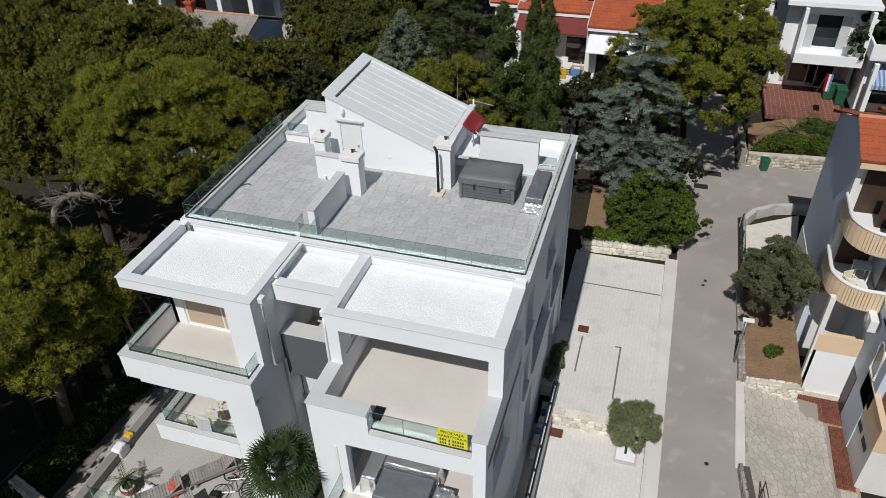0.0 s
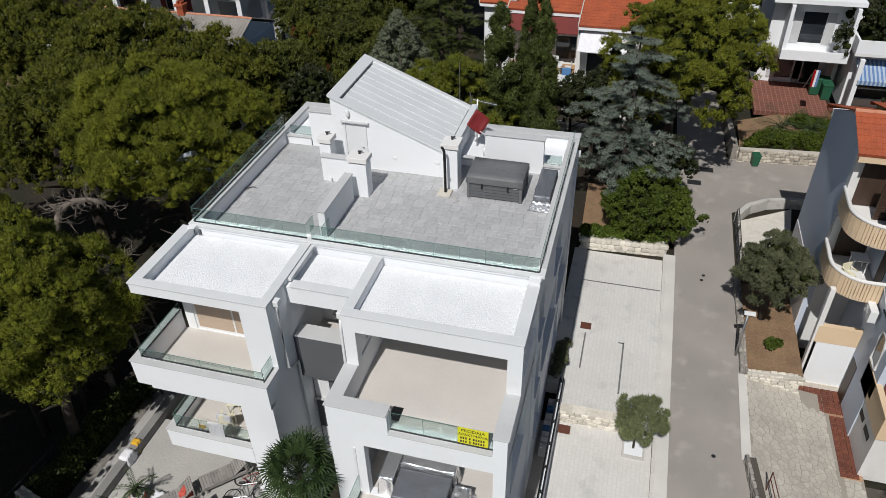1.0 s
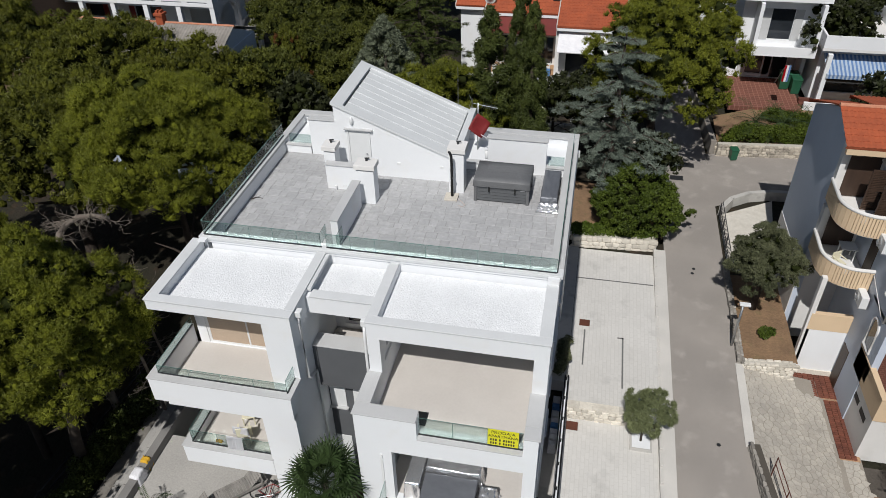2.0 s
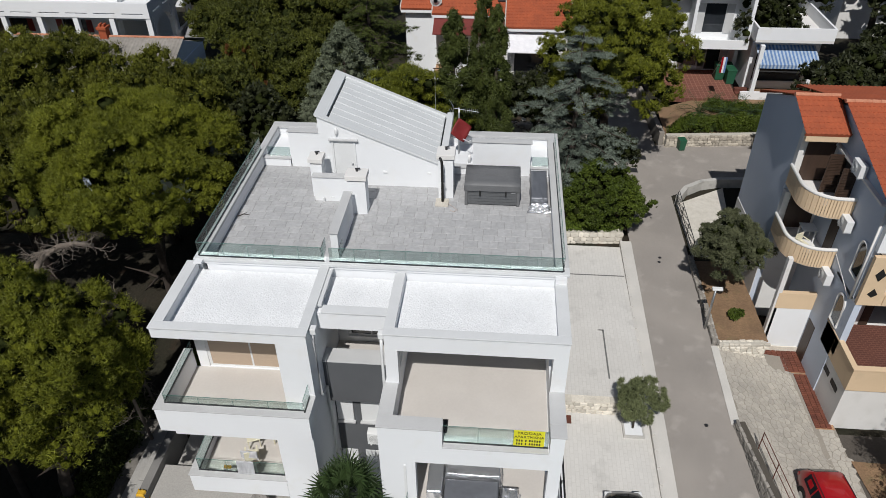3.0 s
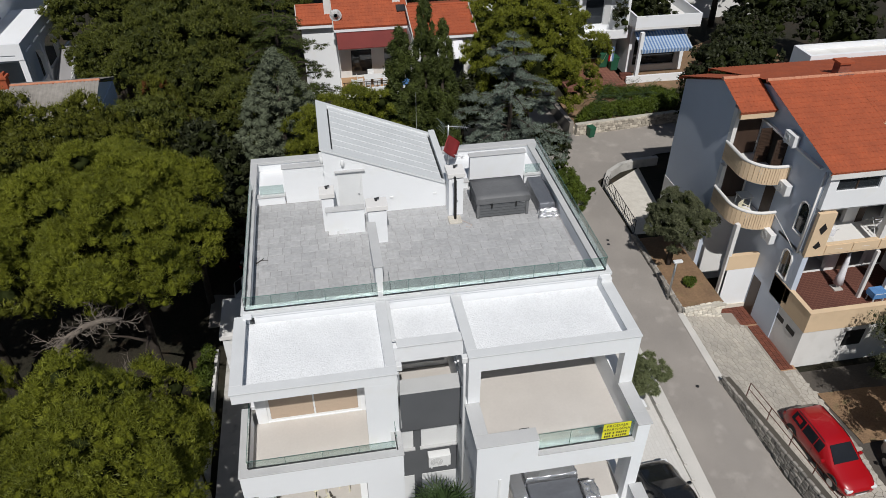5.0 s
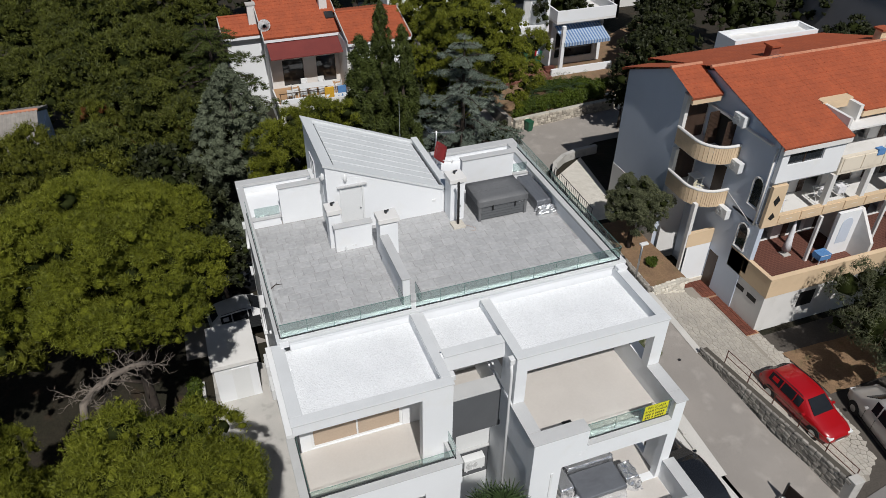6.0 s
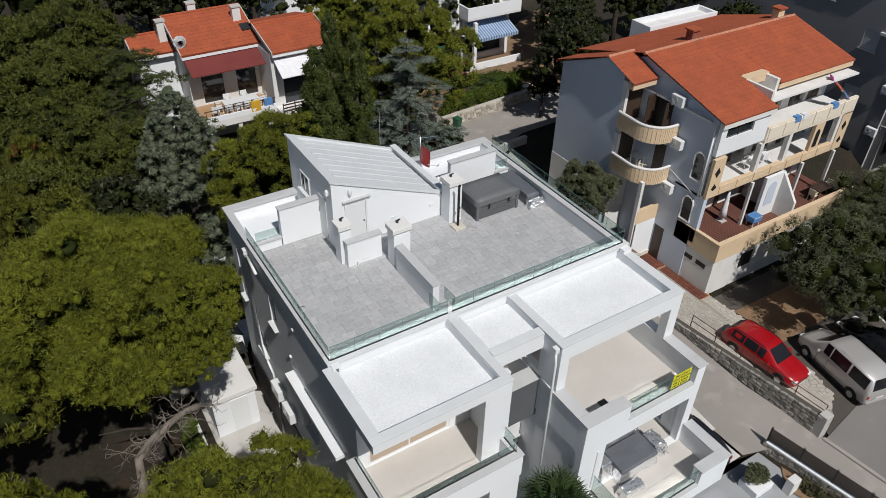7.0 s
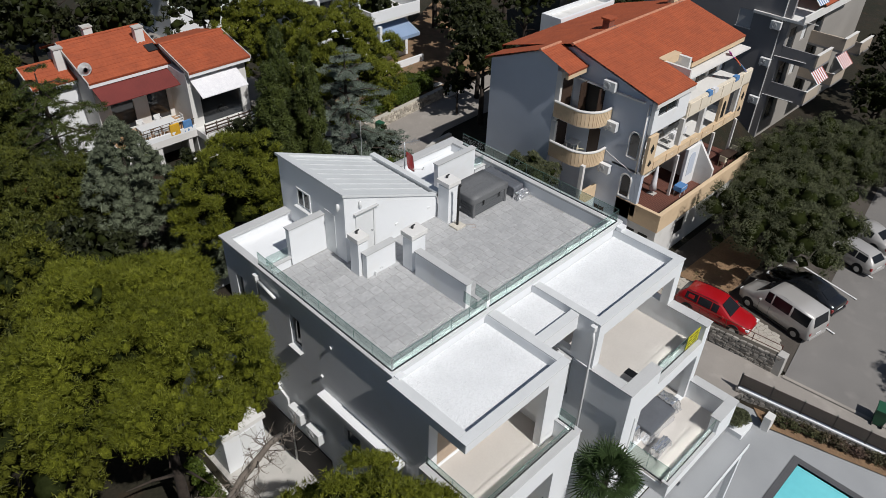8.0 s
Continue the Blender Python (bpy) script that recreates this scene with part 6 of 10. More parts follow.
for k, m in enumerate((surf("pink_print", (0.55, 0.08, 0.28), (0.35, 0.05, 0.35), big=6, rough=0.95), surf("orange_print", (0.75, 0.32, 0.06), (0.60, 0.10, 0.15), big=6, rough=0.95), surf("turquoise_print", (0.05, 0.42, 0.46), (0.30, 0.08, 0.35), big=6, rough=0.95))):
    top, low = Vector((36.5, 7.25, 9.75)), Vector((37.6, 6.2, 8.45))
    bm = bmesh.new()
    rows = []
    for i in range(5):
        c = top.lerp(low, (k + i / 4) / 3)
        rows.append([bm.verts.new(c + Vector((0.42 * (j / 6 - 0.5), 0.30 * (j / 6 - 0.5), 0.05 * math.sin(j * 2.1 + i + k)))) for j in range(7)])
    for p, q in zip(rows, rows[1:]):
        for j in range(6):
            bm.faces.new((p[j], p[j + 1], q[j + 1], q[j]))
    bmesh.ops.solidify(bm, geom=bm.faces[:], thickness=0.008)
    part("band", bm, m, bt, "", True)
for x in (32.3, 33.0, 35.9):
    bm = bmesh.new()
    lump(bm, rect(x, x + 0.5, 6.02, 6.34), 8.17, 8.5, 0.9, 3, 0.06, 45 + x, 0.02, 4)
    solo("hung_cloth", bm, (CLOTHW, CLOTHP, CLOTHB)[int(x) % 3], "cloth drying on the balcony parapet", "cloth", "hung cloths")
# drying racks on the middle balcony
DZ = level(4.2) - 4.2
for x in (27.6, 30.8, 31.9):
    r = thing("drying_rack", (x, 7.2, level(4.2)), "white folding drying rack with washing", "drying rack", "drying racks")
    bm = bmesh.new()
    for y in (6.9, 7.1, 7.3, 7.5):
        tube(bm, [(x - 0.5, y, 5.05 + DZ), (x + 0.5, y, 5.05 + DZ)], 0.012, 5)
    for s in (-0.45, 0.45):
        tube(bm, [(x + s, 6.9, 4.2 + DZ), (x + s, 7.5, 5.05 + DZ)], 0.014, 5)
        tube(bm, [(x + s, 7.5, 4.2 + DZ), (x + s, 6.9, 5.05 + DZ)], 0.014, 5)
    part("frame", bm, PVC, r)
    part("washing", lump(bmesh.new(), rect(x - 0.3, x + 0.25, 6.85, 7.2), 4.65 + DZ, 5.08 + DZ, 0.95, 3, 0.05, x, 0.01, 4), CLOTHW, r)

# ---- stone walls ----
def stone_meshes(seed, material, n=6):
    """A few rough blocks of unit size, shared by all the stones of a wall."""
    r = random.Random(seed)
    out = []
    for k in range(n):
        bm = bmesh.new()
        bmesh.ops.create_cube(bm, size=1.0)
        bmesh.ops.bevel(bm, geom=bm.edges[:], offset=0.16, segments=1, affect="EDGES")
        for v in bm.verts:
            v.co += Vector((r.uniform(-0.07, 0.07), r.uniform(-0.07, 0.07), r.uniform(-0.07, 0.07)))
        mesh = finish(bm, bpy.data.meshes.new("stone"))
        mesh.materials.append(material)
        out.append(mesh)
    return out


def stone_wall(name, p, q, z0, z1, thick, material, size, label, seed=0, joint=None, cap=None, cap_label="", limit=300):
    """A wall from p to q of single stones in uneven courses before a core, on both faces. z0 and z1 may be pairs for the two ends."""
    z0 = z0 if hasattr(z0, "__len__") else (z0, z0)
    z1 = z1 if hasattr(z1, "__len__") else (z1, z1)
    p, q = Vector(p), Vector(q)
    d = q - p
    length = d.length
    d.normalize()
    nrm = Vector((-d.y, d.x))
    r = random.Random(seed)
    base = thing(name, (*((p + q) / 2), min(z0)), label, "wall", kind="structure")
    bm = bmesh.new()
    h = thick / 2 - 0.05
    ring = []
    for a, (zl, zh) in ((p, (z0[0], z1[0])), (q, (z0[1], z1[1]))):
        ring.append([bm.verts.new((*(a + nrm * s * h), z)) for s, z in ((-1, zl), (1, zl), (1, zh - 0.03), (-1, zh - 0.03))])
    a, b = ring
    for k in range(4):
        bm.faces.new((a[k], a[(k + 1) % 4], b[(k + 1) % 4], b[k]))
    bm.faces.new(a[::-1])
    bm.faces.new(b)
    bmesh.ops.recalc_face_normals(bm, faces=bm.faces)
    part("core", bm, joint or JOINT, base)
    pool = stone_meshes(seed, material)
    made = 0
    for side in (-1, 1):
        lo = -r.random() * 0.02
        height = max(z1[0] - z0[0], z1[1] - z0[1])
        courses = max(1, round(height / (size * 0.72)))
        for c in range(courses):
            s = -r.random() * size * 0.5
            while s < length:
                w = size * r.uniform(0.7, 1.45)
                m = s + w / 2
                f = min(max(m / length, 0), 1)
                zl, zh = z0[0] + (z0[1] - z0[0]) * f, z1[0] + (z1[1] - z1[0]) * f
                ch = (zh - zl) / courses
                if 0 < m < length and made < limit:
                    ob = new("stone", pool[r.randrange(len(pool))])
                    at = p + d * m + nrm * side * (h + 0.01 + r.uniform(-0.012, 0.02))
                    ob.parent = base
                    ob.matrix_basis = Matrix.Translation(Vector((*at, zl + ch * (c + 0.5))) - ORIGIN[base.name]) @ pose(0, 0, 0, 0, r.uniform(-5, 5), math.degrees(math.atan2(d.y, d.x)) + r.uniform(-3, 3)) @ Matrix.Diagonal((w * 0.95, 0.14, ch * r.uniform(0.88, 1.02), 1))
                    made += 1
                s += w
    if cap:
        n = max(1, round(length / 0.6))
        for k in range(n):
            a, b = p + d * (length * k / n + 0.004), p + d * (length * (k + 1) / n - 0.004)
            za, zb = z1[0] + (z1[1] - z1[0]) * k / n, z1[0] + (z1[1] - z1[0]) * (k + 1) / n
            bm = bmesh.new()
            vs = []
            for pt, z in ((a, za), (b, zb)):
                for s, dz in ((-1, 0.0), (1, 0.0), (1, 0.08), (-1, 0.08)):
                    vs.append(bm.verts.new((*(pt + nrm * s * (thick / 2 + 0.03)), z + dz)))
            for k2 in range(4):
                bm.faces.new((vs[k2], vs[(k2 + 1) % 4], vs[4 + (k2 + 1) % 4], vs[4 + k2]))
            bm.faces.new(vs[3::-1])
            bm.faces.new(vs[4:])
            bmesh.ops.recalc_face_normals(bm, faces=bm.faces)
            part("cap_stone", bm, cap, base)
    return base


PALEJOINT = surf("pale_mortar", (0.50, 0.47, 0.41), rough=0.95)
stone_wall("garden_wall", (12.9, 16.25), (17.65, 16.55), 0.1, (1.0, 1.0), 0.5, LIME, 0.36, "pale limestone garden wall at the end of the parking", 3, PALEJOINT)
stone_wall("retaining_wall", (13.4, 3.85), (16.3, 3.85), -0.6, 0.33, 0.34, LIME, 0.30, "pale limestone retaining wall between two parking levels", 5, PALEJOINT, LIME)
stone_wall("far_wall", (22.0, 28.3), (31.5, 29.2), 0.1, 1.35, 0.5, FIELDSTONE, 0.28, "rough tan stone wall below the hedge across the lane", 7, PALEJOINT)
stone_wall("far_wall_side", (21.75, 28.5), (21.2, 36.5), 0.2, 1.4, 0.45, FIELDSTONE, 0.3, "stone wall along the shaded lane", 8, JOINT, None, "", 120)
stone_wall("street_wall", (21.45, 3.2), (22.62, -5.7), (-0.5, -1.4), (0.25, 0.2), 0.42, RUBBLE, 0.30, "low dark rubble wall along the lane", 11, DARKJOINT)
stone_wall("bed_wall", (21.55, 8.15), (23.9, 8.35), -0.9, 0.32, 0.3, LIME, 0.26, "stone front of the raised garden bed", 13, PALEJOINT)
stone_wall("bed_wall_side", (21.4, 8.2), (21.35, 14.9), (-0.1, 0.2), (0.35, 0.6), 0.26, RUBBLE, 0.3, "stone edge of the garden bed along the lane", 15, JOINT)
stone_wall("pool_garden_wall", (19.75, -5.0), (21.6, -12.6), (-1.8, -2.2), (-0.72, -1.25), 0.24, RUBBLE, 0.28, "dark stone wall below the slatted fence", 17, JOINT, WHITE)
stone_wall("front_garden_wall", (-6.4, -6.2), (-3.6, -7.0), -0.6, 1.15, 0.35, LIME, 0.34, "pale stone wall at the corner of the garden terrace", 19, PALEJOINT)

# curved wall of the gateway across the lane
bm = bmesh.new()
pts = [(21.6, 20.7), (22.3, 21.9), (23.4, 22.7), (24.7, 23.1), (26.4, 23.2)]
for p, q in zip(pts, pts[1:]):
    p, q = Vector(p), Vector(q)
    d = (q - p).normalized()
    n = Vector((-d.y, d.x)) * 0.15
    prism(bm, [tuple(p - n), tuple(q - n), tuple(q + n), tuple(p + n)], "z", -0.5, 0.95)
solo("gateway_wall", bm, CONCRETE, "curved grey concrete wall by the driveway", "wall", kind="structure")
PALEDRIVE = surf("pale_driveway_stone", (0.60, 0.57, 0.51), (0.52, 0.49, 0.43), big=2.2, fine=14, rough=0.95, bump=0.3, fine_amt=0.18, stain=(0.44, 0.41, 0.36))
solo("driveway", sheet(bmesh.new(), [(21.5, 20.6), (21.5, 15.2)], [(24.9, 22.8), (23.95, 15.2)], lambda x, y: street(x, y) - 0.02, 4, 4), PALEDRIVE, "pale stone-paved driveway", "driveway", kind="structure")
gate = thing("driveway_railing", (21.5, 18, 0.3), "dark metal railing along the driveway", "railing")
for z in (0.75, 1.35):
    part("rail", tube(bmesh.new(), [(21.5, 15.3, z), (21.55, 20.5, z + 0.1)], 0.025, 6), STEEL, gate)
for k in range(22):
    y = 15.3 + k * 0.247
    part("bar", tube(bmesh.new(), [(21.5, y, 0.35), (21.5, y, 1.38)], 0.014 if k % 7 else 0.035, 5), STEEL, gate)
# handrail on the street wall
hr = thing("handrail", (22.3, -1.5, 0.0), "rusty brown pipe handrail behind the street wall", "railing")
for dz in (0.35, 0.75):
    part("rail", tube(bmesh.new(), [(22.05, 2.2, dz), (22.95, -5.6, dz - 0.2)], 0.022, 6), RUSTPLATE, hr)
for k in range(6):
    f = k / 5
    part("post", tube(bmesh.new(), [(22.05 + 0.9 * f, 2.2 - 7.8 * f, -0.9), (22.05 + 0.9 * f, 2.2 - 7.8 * f, 0.76 - 0.2 * f)], 0.025, 6), RUSTPLATE, hr)
# end pier of the street wall
solo("wall_pier", boxes((22.4, 22.95, -6.05, -5.6, -1.5, 0.3), bevel=0.02), CONCRETE, "concrete pier at the end of the street wall", "wall", kind="structure")

# slatted black fence over the pool garden
FENCEBLACK = surf("black_powder_coat", (0.020, 0.014, 0.012), rough=0.7, bump=0.05, spec=0.15)
fence = thing("slatted_fence", (20.6, -8.6, -0.9), "black horizontal slatted fence above the garden wall", "fence")
fa, fb = Vector((19.75, -5.0, -0.62)), Vector((21.6, -12.6, -1.15))
fd = (fb - fa)
for k in range(7):
    a, b = fa + Vector((0, 0, 0.1 + 0.115 * k)), fb + Vector((0, 0, 0.1 + 0.115 * k))
    bm = bmesh.new()
    tube(bm, [a, b], 0.052, 4)
    part("slat", bm, FENCEBLACK, fence)
for k in range(6):
    p = fa + fd * (k / 5)
    part("post", boxes((p.x - 0.04, p.x + 0.04, p.y - 0.04, p.y + 0.04, p.z, p.z + 0.92)), STEEL, fence)

# lamp post on the lane
lamp = thing("street_lamp", (21.1, 9.3, 0.05), "short grey street lamp with a flat white head", "street lamp")
part("pole", tube(bmesh.new(), [(21.1, 9.3, -0.1), (21.1, 9.3, 2.75)], 0.06, 10), INOX, lamp, "", True)
part("head", boxes((20.92, 21.42, 9.18, 9.4, 2.75, 2.86), bevel=0.02), PVC, lamp)

# ---- neighbour's yard ----
def voronoi_cells(x0, x1, y0, y1, size, seed):
    """Irregular flagstones: the cells about jittered points."""
    r = np.random.default_rng(seed)
    nx, ny = int((x1 - x0) / size), int((y1 - y0) / size)
    px = x0 + (np.arange(nx)[None] + 0.5 + r.uniform(-0.49, 0.49, (ny, nx))) * (x1 - x0) / nx
    py = y0 + (np.arange(ny)[:, None] + 0.5 + r.uniform(-0.49, 0.49, (ny, nx))) * (y1 - y0) / ny
    cells = []
    for j in range(ny):
        for i in range(nx):
            c = np.array([px[j, i], py[j, i]])
            poly = [np.array(v, float) for v in ((x0, y0), (x1, y0), (x1, y1), (x0, y1))]
            for dj in range(-2, 3):
                for di in range(-2, 3):
                    jj, ii = j + dj, i + di
                    if (di or dj) and 0 <= jj < ny and 0 <= ii < nx:
                        o = np.array([px[jj, ii], py[jj, ii]])
                        n, mid = o - c, (o + c) / 2
                        res = []
                        for k in range(len(poly)):
                            a, b = poly[k], poly[(k + 1) % len(poly)]
                            fa2, fb2 = np.dot(a - mid, n), np.dot(b - mid, n)
                            if fa2 <= 0:
                                res.append(a)
                            if fa2 * fb2 < 0:
                                res.append(a + (b - a) * fa2 / (fa2 - fb2))
                        poly = res
                        if not poly:
                            break
                if not poly:
                    break
            if len(poly) > 2:
                cells.append((c, poly))
    return cells


YARDJOINT = surf("grey_mortar", (0.30, 0.272, 0.232), rough=0.95, fine_amt=0.2)
solo("yard_bed", sheet(bmesh.new(), [(21.3, 8.1), (21.3, 3.0), (21.9, -1), (22.3, -3.6), (22.7, -5.5)], [(26.2, 8.9), (26.2, 3.0), (26.3, -1), (25.95, -3.6), (24.4, -5.5)], lambda x, y: yard(x, y) - 0.005, 6, 8), YARDJOINT, "mortar bed of the paved yard", "yard", kind="structure")
paving = thing("yard_paving", (24, 3, -0.9), "crazy paving of buff stone in the yard", "paving", kind="structure")
def flagstone(bm, c, poly):
    lo, hi = [], []
    for v in poly:
        q, w = c + (v - c) * 0.97, c + (v - c) * 0.92
        z = yard(q[0], q[1])
        lo.append(bm.verts.new((q[0], q[1], z - 0.03)))
        hi.append(bm.verts.new((w[0], w[1], z + 0.014)))
    n = len(poly)
    for k in range(n):
        bm.faces.new((lo[k], lo[(k + 1) % n], hi[(k + 1) % n], hi[k]))
    bm.faces.new(hi)


stones = []
for c, poly in voronoi_cells(21.35, 26.4, -5.5, 8.2, 0.25, 9):
    edge = 21.5 + max(0.0, (3.0 - c[1])) * 0.13
    if not (c[0] < edge or c[0] > 26.2 - 0.12 * max(0.0, -1.0 - c[1]) - 1.5 * max(0.0, -4.4 - c[1]) ** 2 or (c[0] > 25.2 and c[1] > 4.2) or (c[0] > 24.05 and c[1] > 7.6)):
        stones.append((c, poly))
stones.sort(key=lambda r: math.hypot(r[0][0] - 23.0, (r[0][1] - 3.5) * 0.8))
for c, poly in stones[:300]:
    bm = bmesh.new()
    flagstone(bm, c, poly)
    bmesh.ops.recalc_face_normals(bm, faces=bm.faces)
    part("flagstone", bm, FLAG, paving)
bm = bmesh.new()
for c, poly in stones[300:]:
    flagstone(bm, c, poly)
bmesh.ops.recalc_face_normals(bm, faces=bm.faces)
part("flagstones", bm, FLAG, paving, "rest of the crazy paving")["kind"] = "stuff"
# red brick landing and path by the neighbour's plinth
brickm = bpy.data.meshes.new("brick")
bm = bmesh.new()
box(bm, -0.115, 0.115, -0.055, 0.055, -0.03, 0.03, 0.008)
finish(bm, brickm)
brickm.materials.append(surf("red_paving_brick", (0.165, 0.055, 0.033), (0.115, 0.038, 0.025), big=1.5, fine=9, rough=0.8, rnd=0.16, fine_amt=0.2))
BRICKBED = surf("tan_brick_joint", (0.42, 0.26, 0.15), (0.34, 0.20, 0.12), rough=0.95, fine_amt=0.2)
path = thing("brick_path", (25.5, 6, -1.05), "red-brown brick path beside the house plinth", "path", kind="structure")
part("bed", sheet(bmesh.new(), [(24.05, 9.35), (24.05, 7.6)], [(26.15, 9.35), (26.15, 7.6)], lambda x, y: -1.0, 2, 2), BRICKBED, path)
part("bed", sheet(bmesh.new(), [(25.22, 7.6), (25.22, 4.1)], [(26.15, 7.6), (26.15, 4.1)], lambda x, y: -1.02, 2, 2), BRICKBED, path)
k = 0
for x0, x1, y0, y1, z in ((24.1, 26.1, 7.65, 9.3, -0.98), (25.28, 26.1, 4.15, 7.58, -1.0)):
    for i in range(int((x1 - x0) / 0.25)):
        for j in range(int((y1 - y0) / 0.13)):
            ob = new("brick", brickm)
            ob.parent = path
            turn = 90 if (i + j // 2) % 2 else 0
            ob.matrix_basis = Matrix.Translation(Vector((x0 + 0.125 + i * 0.25, y0 + 0.065 + j * 0.13, z)) - ORIGIN[path.name]) @ pose(0, 0, 0, 0, 0, 0 if not turn else 2)
# raised bed with soil
solo("garden_bed", sheet(bmesh.new(), [(21.5, 8.3), (21.45, 14.9)], [(24.0, 8.4), (24.0, 14.9)], lambda x, y: 0.26 + 0.06 * noise.noise((x * 2, y * 2, 0)), 12, 8), SOIL, "raised garden bed of brown soil", "garden bed", kind="structure", smooth=True)
solo("soil_patch", sheet(bmesh.new(), [(26.25, 2.4), (26.6, -0.8)], [(33.0, 2.2), (33.0, -0.8)], lambda x, y: yard(x, y) + 0.03 + 0.05 * noise.noise((x * 2, y * 2, 3)), 8, 8), SOIL, "patch of brown soil beside the parked car", "garden bed", kind="structure", smooth=True)
solo("soil_patch_back", sheet(bmesh.new(), [(12.8, 16.9), (12.6, 23)], [(17.8, 16.9), (17.9, 23)], lambda x, y: 0.45 + 0.06 * noise.noise((x * 2, y * 2, 5)), 10, 8), SOIL, "brown earth behind the garden wall", "garden bed", kind="structure", smooth=True)
solo("soil_garden_far", sheet(bmesh.new(), [(22.1, 28.8), (22.1, 33)], [(42, 29.9), (47, 46)], lambda x, y: 0.9 + 0.05 * (y - 29) + 0.08 * noise.noise((x, y, 5)), 12, 12), SOIL, "dry brown garden on the slope", "garden bed", kind="structure", smooth=True)

# passage between house and parking: floor, wall with rail, stored goods
solo("side_passage", boxes((12.6, 13.2, -5.0, 5.2, -1.6, -1.35)), CONCRETE, "shaded concrete passage beside the house", "path", kind="structure")
solo("passage_wall", boxes((13.2, 13.42, -3.4, 5.2, -1.6, 0.55), bevel=0.01), WHITE, "low white wall between passage and parking", "wall", kind="structure")
solo("side_bed", boxes((12.62, 13.33, 5.25, 16.0, -0.4, 0.3)), CONCRETE, "concrete strip beside the house", "path", kind="structure")
pr = thing("passage_rail", (13.3, 1, 0.55), "dark double handrail on the passage wall", "railing")
for x in (13.24, 13.38):
    part("rail", boxes((x - 0.035, x + 0.035, -3.4, 5.2, 0.70, 0.78)), BLACKPIPE, pr)
for k in range(8):
    part("post", boxes((13.28, 13.33, -3.3 + k * 1.2, -3.25 + k * 1.2, 0.55, 0.72)), BLACKPIPE, pr)
r = random.Random(5)
for k in range(9):
    y = 2.3 + k * 0.32
    bm = bmesh.new()
    lump(bm, rect(12.78, 13.15, y, y + 0.3), -1.35, -0.95 + 0.3 * r.random(), 0.85, 3, 0.08, k + 60, 0.02, 3)
    solo("stored_bag", bm, (CLOTHW, PVC, CLOTHW, CLOTHB)[k % 4], "bag stored along the passage wall", "bag", "stored bags")
# olive planter
pl = thing("tree_planter", (16.75, 2.9, -0.5), "low white square pit edged in concrete for an olive tree", "planter")
for q in ((16.28, 17.22, 2.43, 2.51), (16.28, 17.22, 3.29, 3.37), (16.28, 16.36, 2.51, 3.29), (17.14, 17.22, 2.51, 3.29)):
    part("edging", boxes((*q, -0.7, -0.30), bevel=0.008), CONCRETE, pl)
part("pebble_bed", boxes((16.36, 17.14, 2.51, 3.29, -0.7, -0.335)), GRAVEL, pl)

# ---- pool terrace and front garden ----
bm = bmesh.new()
PX, PY = 18.0, -9.25
for x0, x1, y0, y1 in ((4.5, 19.9, PY, -4.92), (PX, 20.6, -30, PY), (4.5, PX - 4.2, -30, PY), (PX - 4.2, PX, -30, -24.35)):
    box(bm, x0, x1, y0, y1, -1.95, -1.5)
solo("pool_terrace", bm, DECK, "pale grey smooth pool terrace", "terrace", kind="structure")
pool = thing("swimming_pool", (16, -14, -1.5), "turquoise swimming pool with a dark rim", "pool")
part("water", boxes((PX - 4.2, PX, -24, PY, -1.75, -1.62)), WATER, pool, "clear turquoise water")
for x0, x1, y0, y1 in ((PX - 4.2, PX + 0.35, PY, PY + 0.35), (PX, PX + 0.35, -24, PY), (PX - 4.55, PX - 4.2, -24, PY + 0.35), (PX - 4.2, PX, -24.35, -24)):
    part("rim", boxes((x0, x1, y0, y1, -1.7, -1.47)), POOLTILE, pool)
solo("flower_bed", sheet(bmesh.new(), [(18.9, -7.0), (20.6, -13.5)], [(19.9, -5.9), (21.45, -12.6)], lambda x, y: -1.42 + 0.05 * noise.noise((x * 3, y * 3, 2)), 12, 6), SOIL, "strip of brown soil below the fence", "garden bed", kind="structure")
solo("planter_pad", boxes((17.2, 18.4, -6.6, -5.6, -1.5, -1.1), bevel=0.02), WHITE, "white raised planter beside the pool", "planter", kind="structure")
solo("pier_white", boxes((18.7, 19.25, -7.3, -6.9, -1.5, -0.6), bevel=0.02), OFFWHITE, "short white pier beside the flower bed", "wall", kind="structure")
# ground-floor terrace on the left
# kerb grey with the shade on its face put into the colour
KERBSHADE = surf("kerb_shade_grey", (0.22, 0.215, 0.205), (0.18, 0.175, 0.168), big=0.8, fine=20, rough=0.85, fine_amt=0.15)
GT = 0.85
solo("garden_terrace", boxes((-2.94, 4.6, -9.5, -1.46, -1.0, GT)), surf("grey_porcelain", (0.40, 0.385, 0.36), (0.35, 0.34, 0.32), big=0.6, fine=14, rough=0.7), "grey tiled garden terrace", "terrace", kind="structure")
solo("terrace_edge", boxes((-3.3, -2.95, -9.5, 0.6, -1.0, 1.25)), KERBSHADE, "terrace kerb in grey darkened for its shade", "kerb", kind="structure")
STEPPALE = surf("pale_grey_step", (0.36, 0.35, 0.33), (0.30, 0.292, 0.278), big=0.8, fine=20, rough=0.85, fine_amt=0.2, stain=(0.24, 0.23, 0.215))
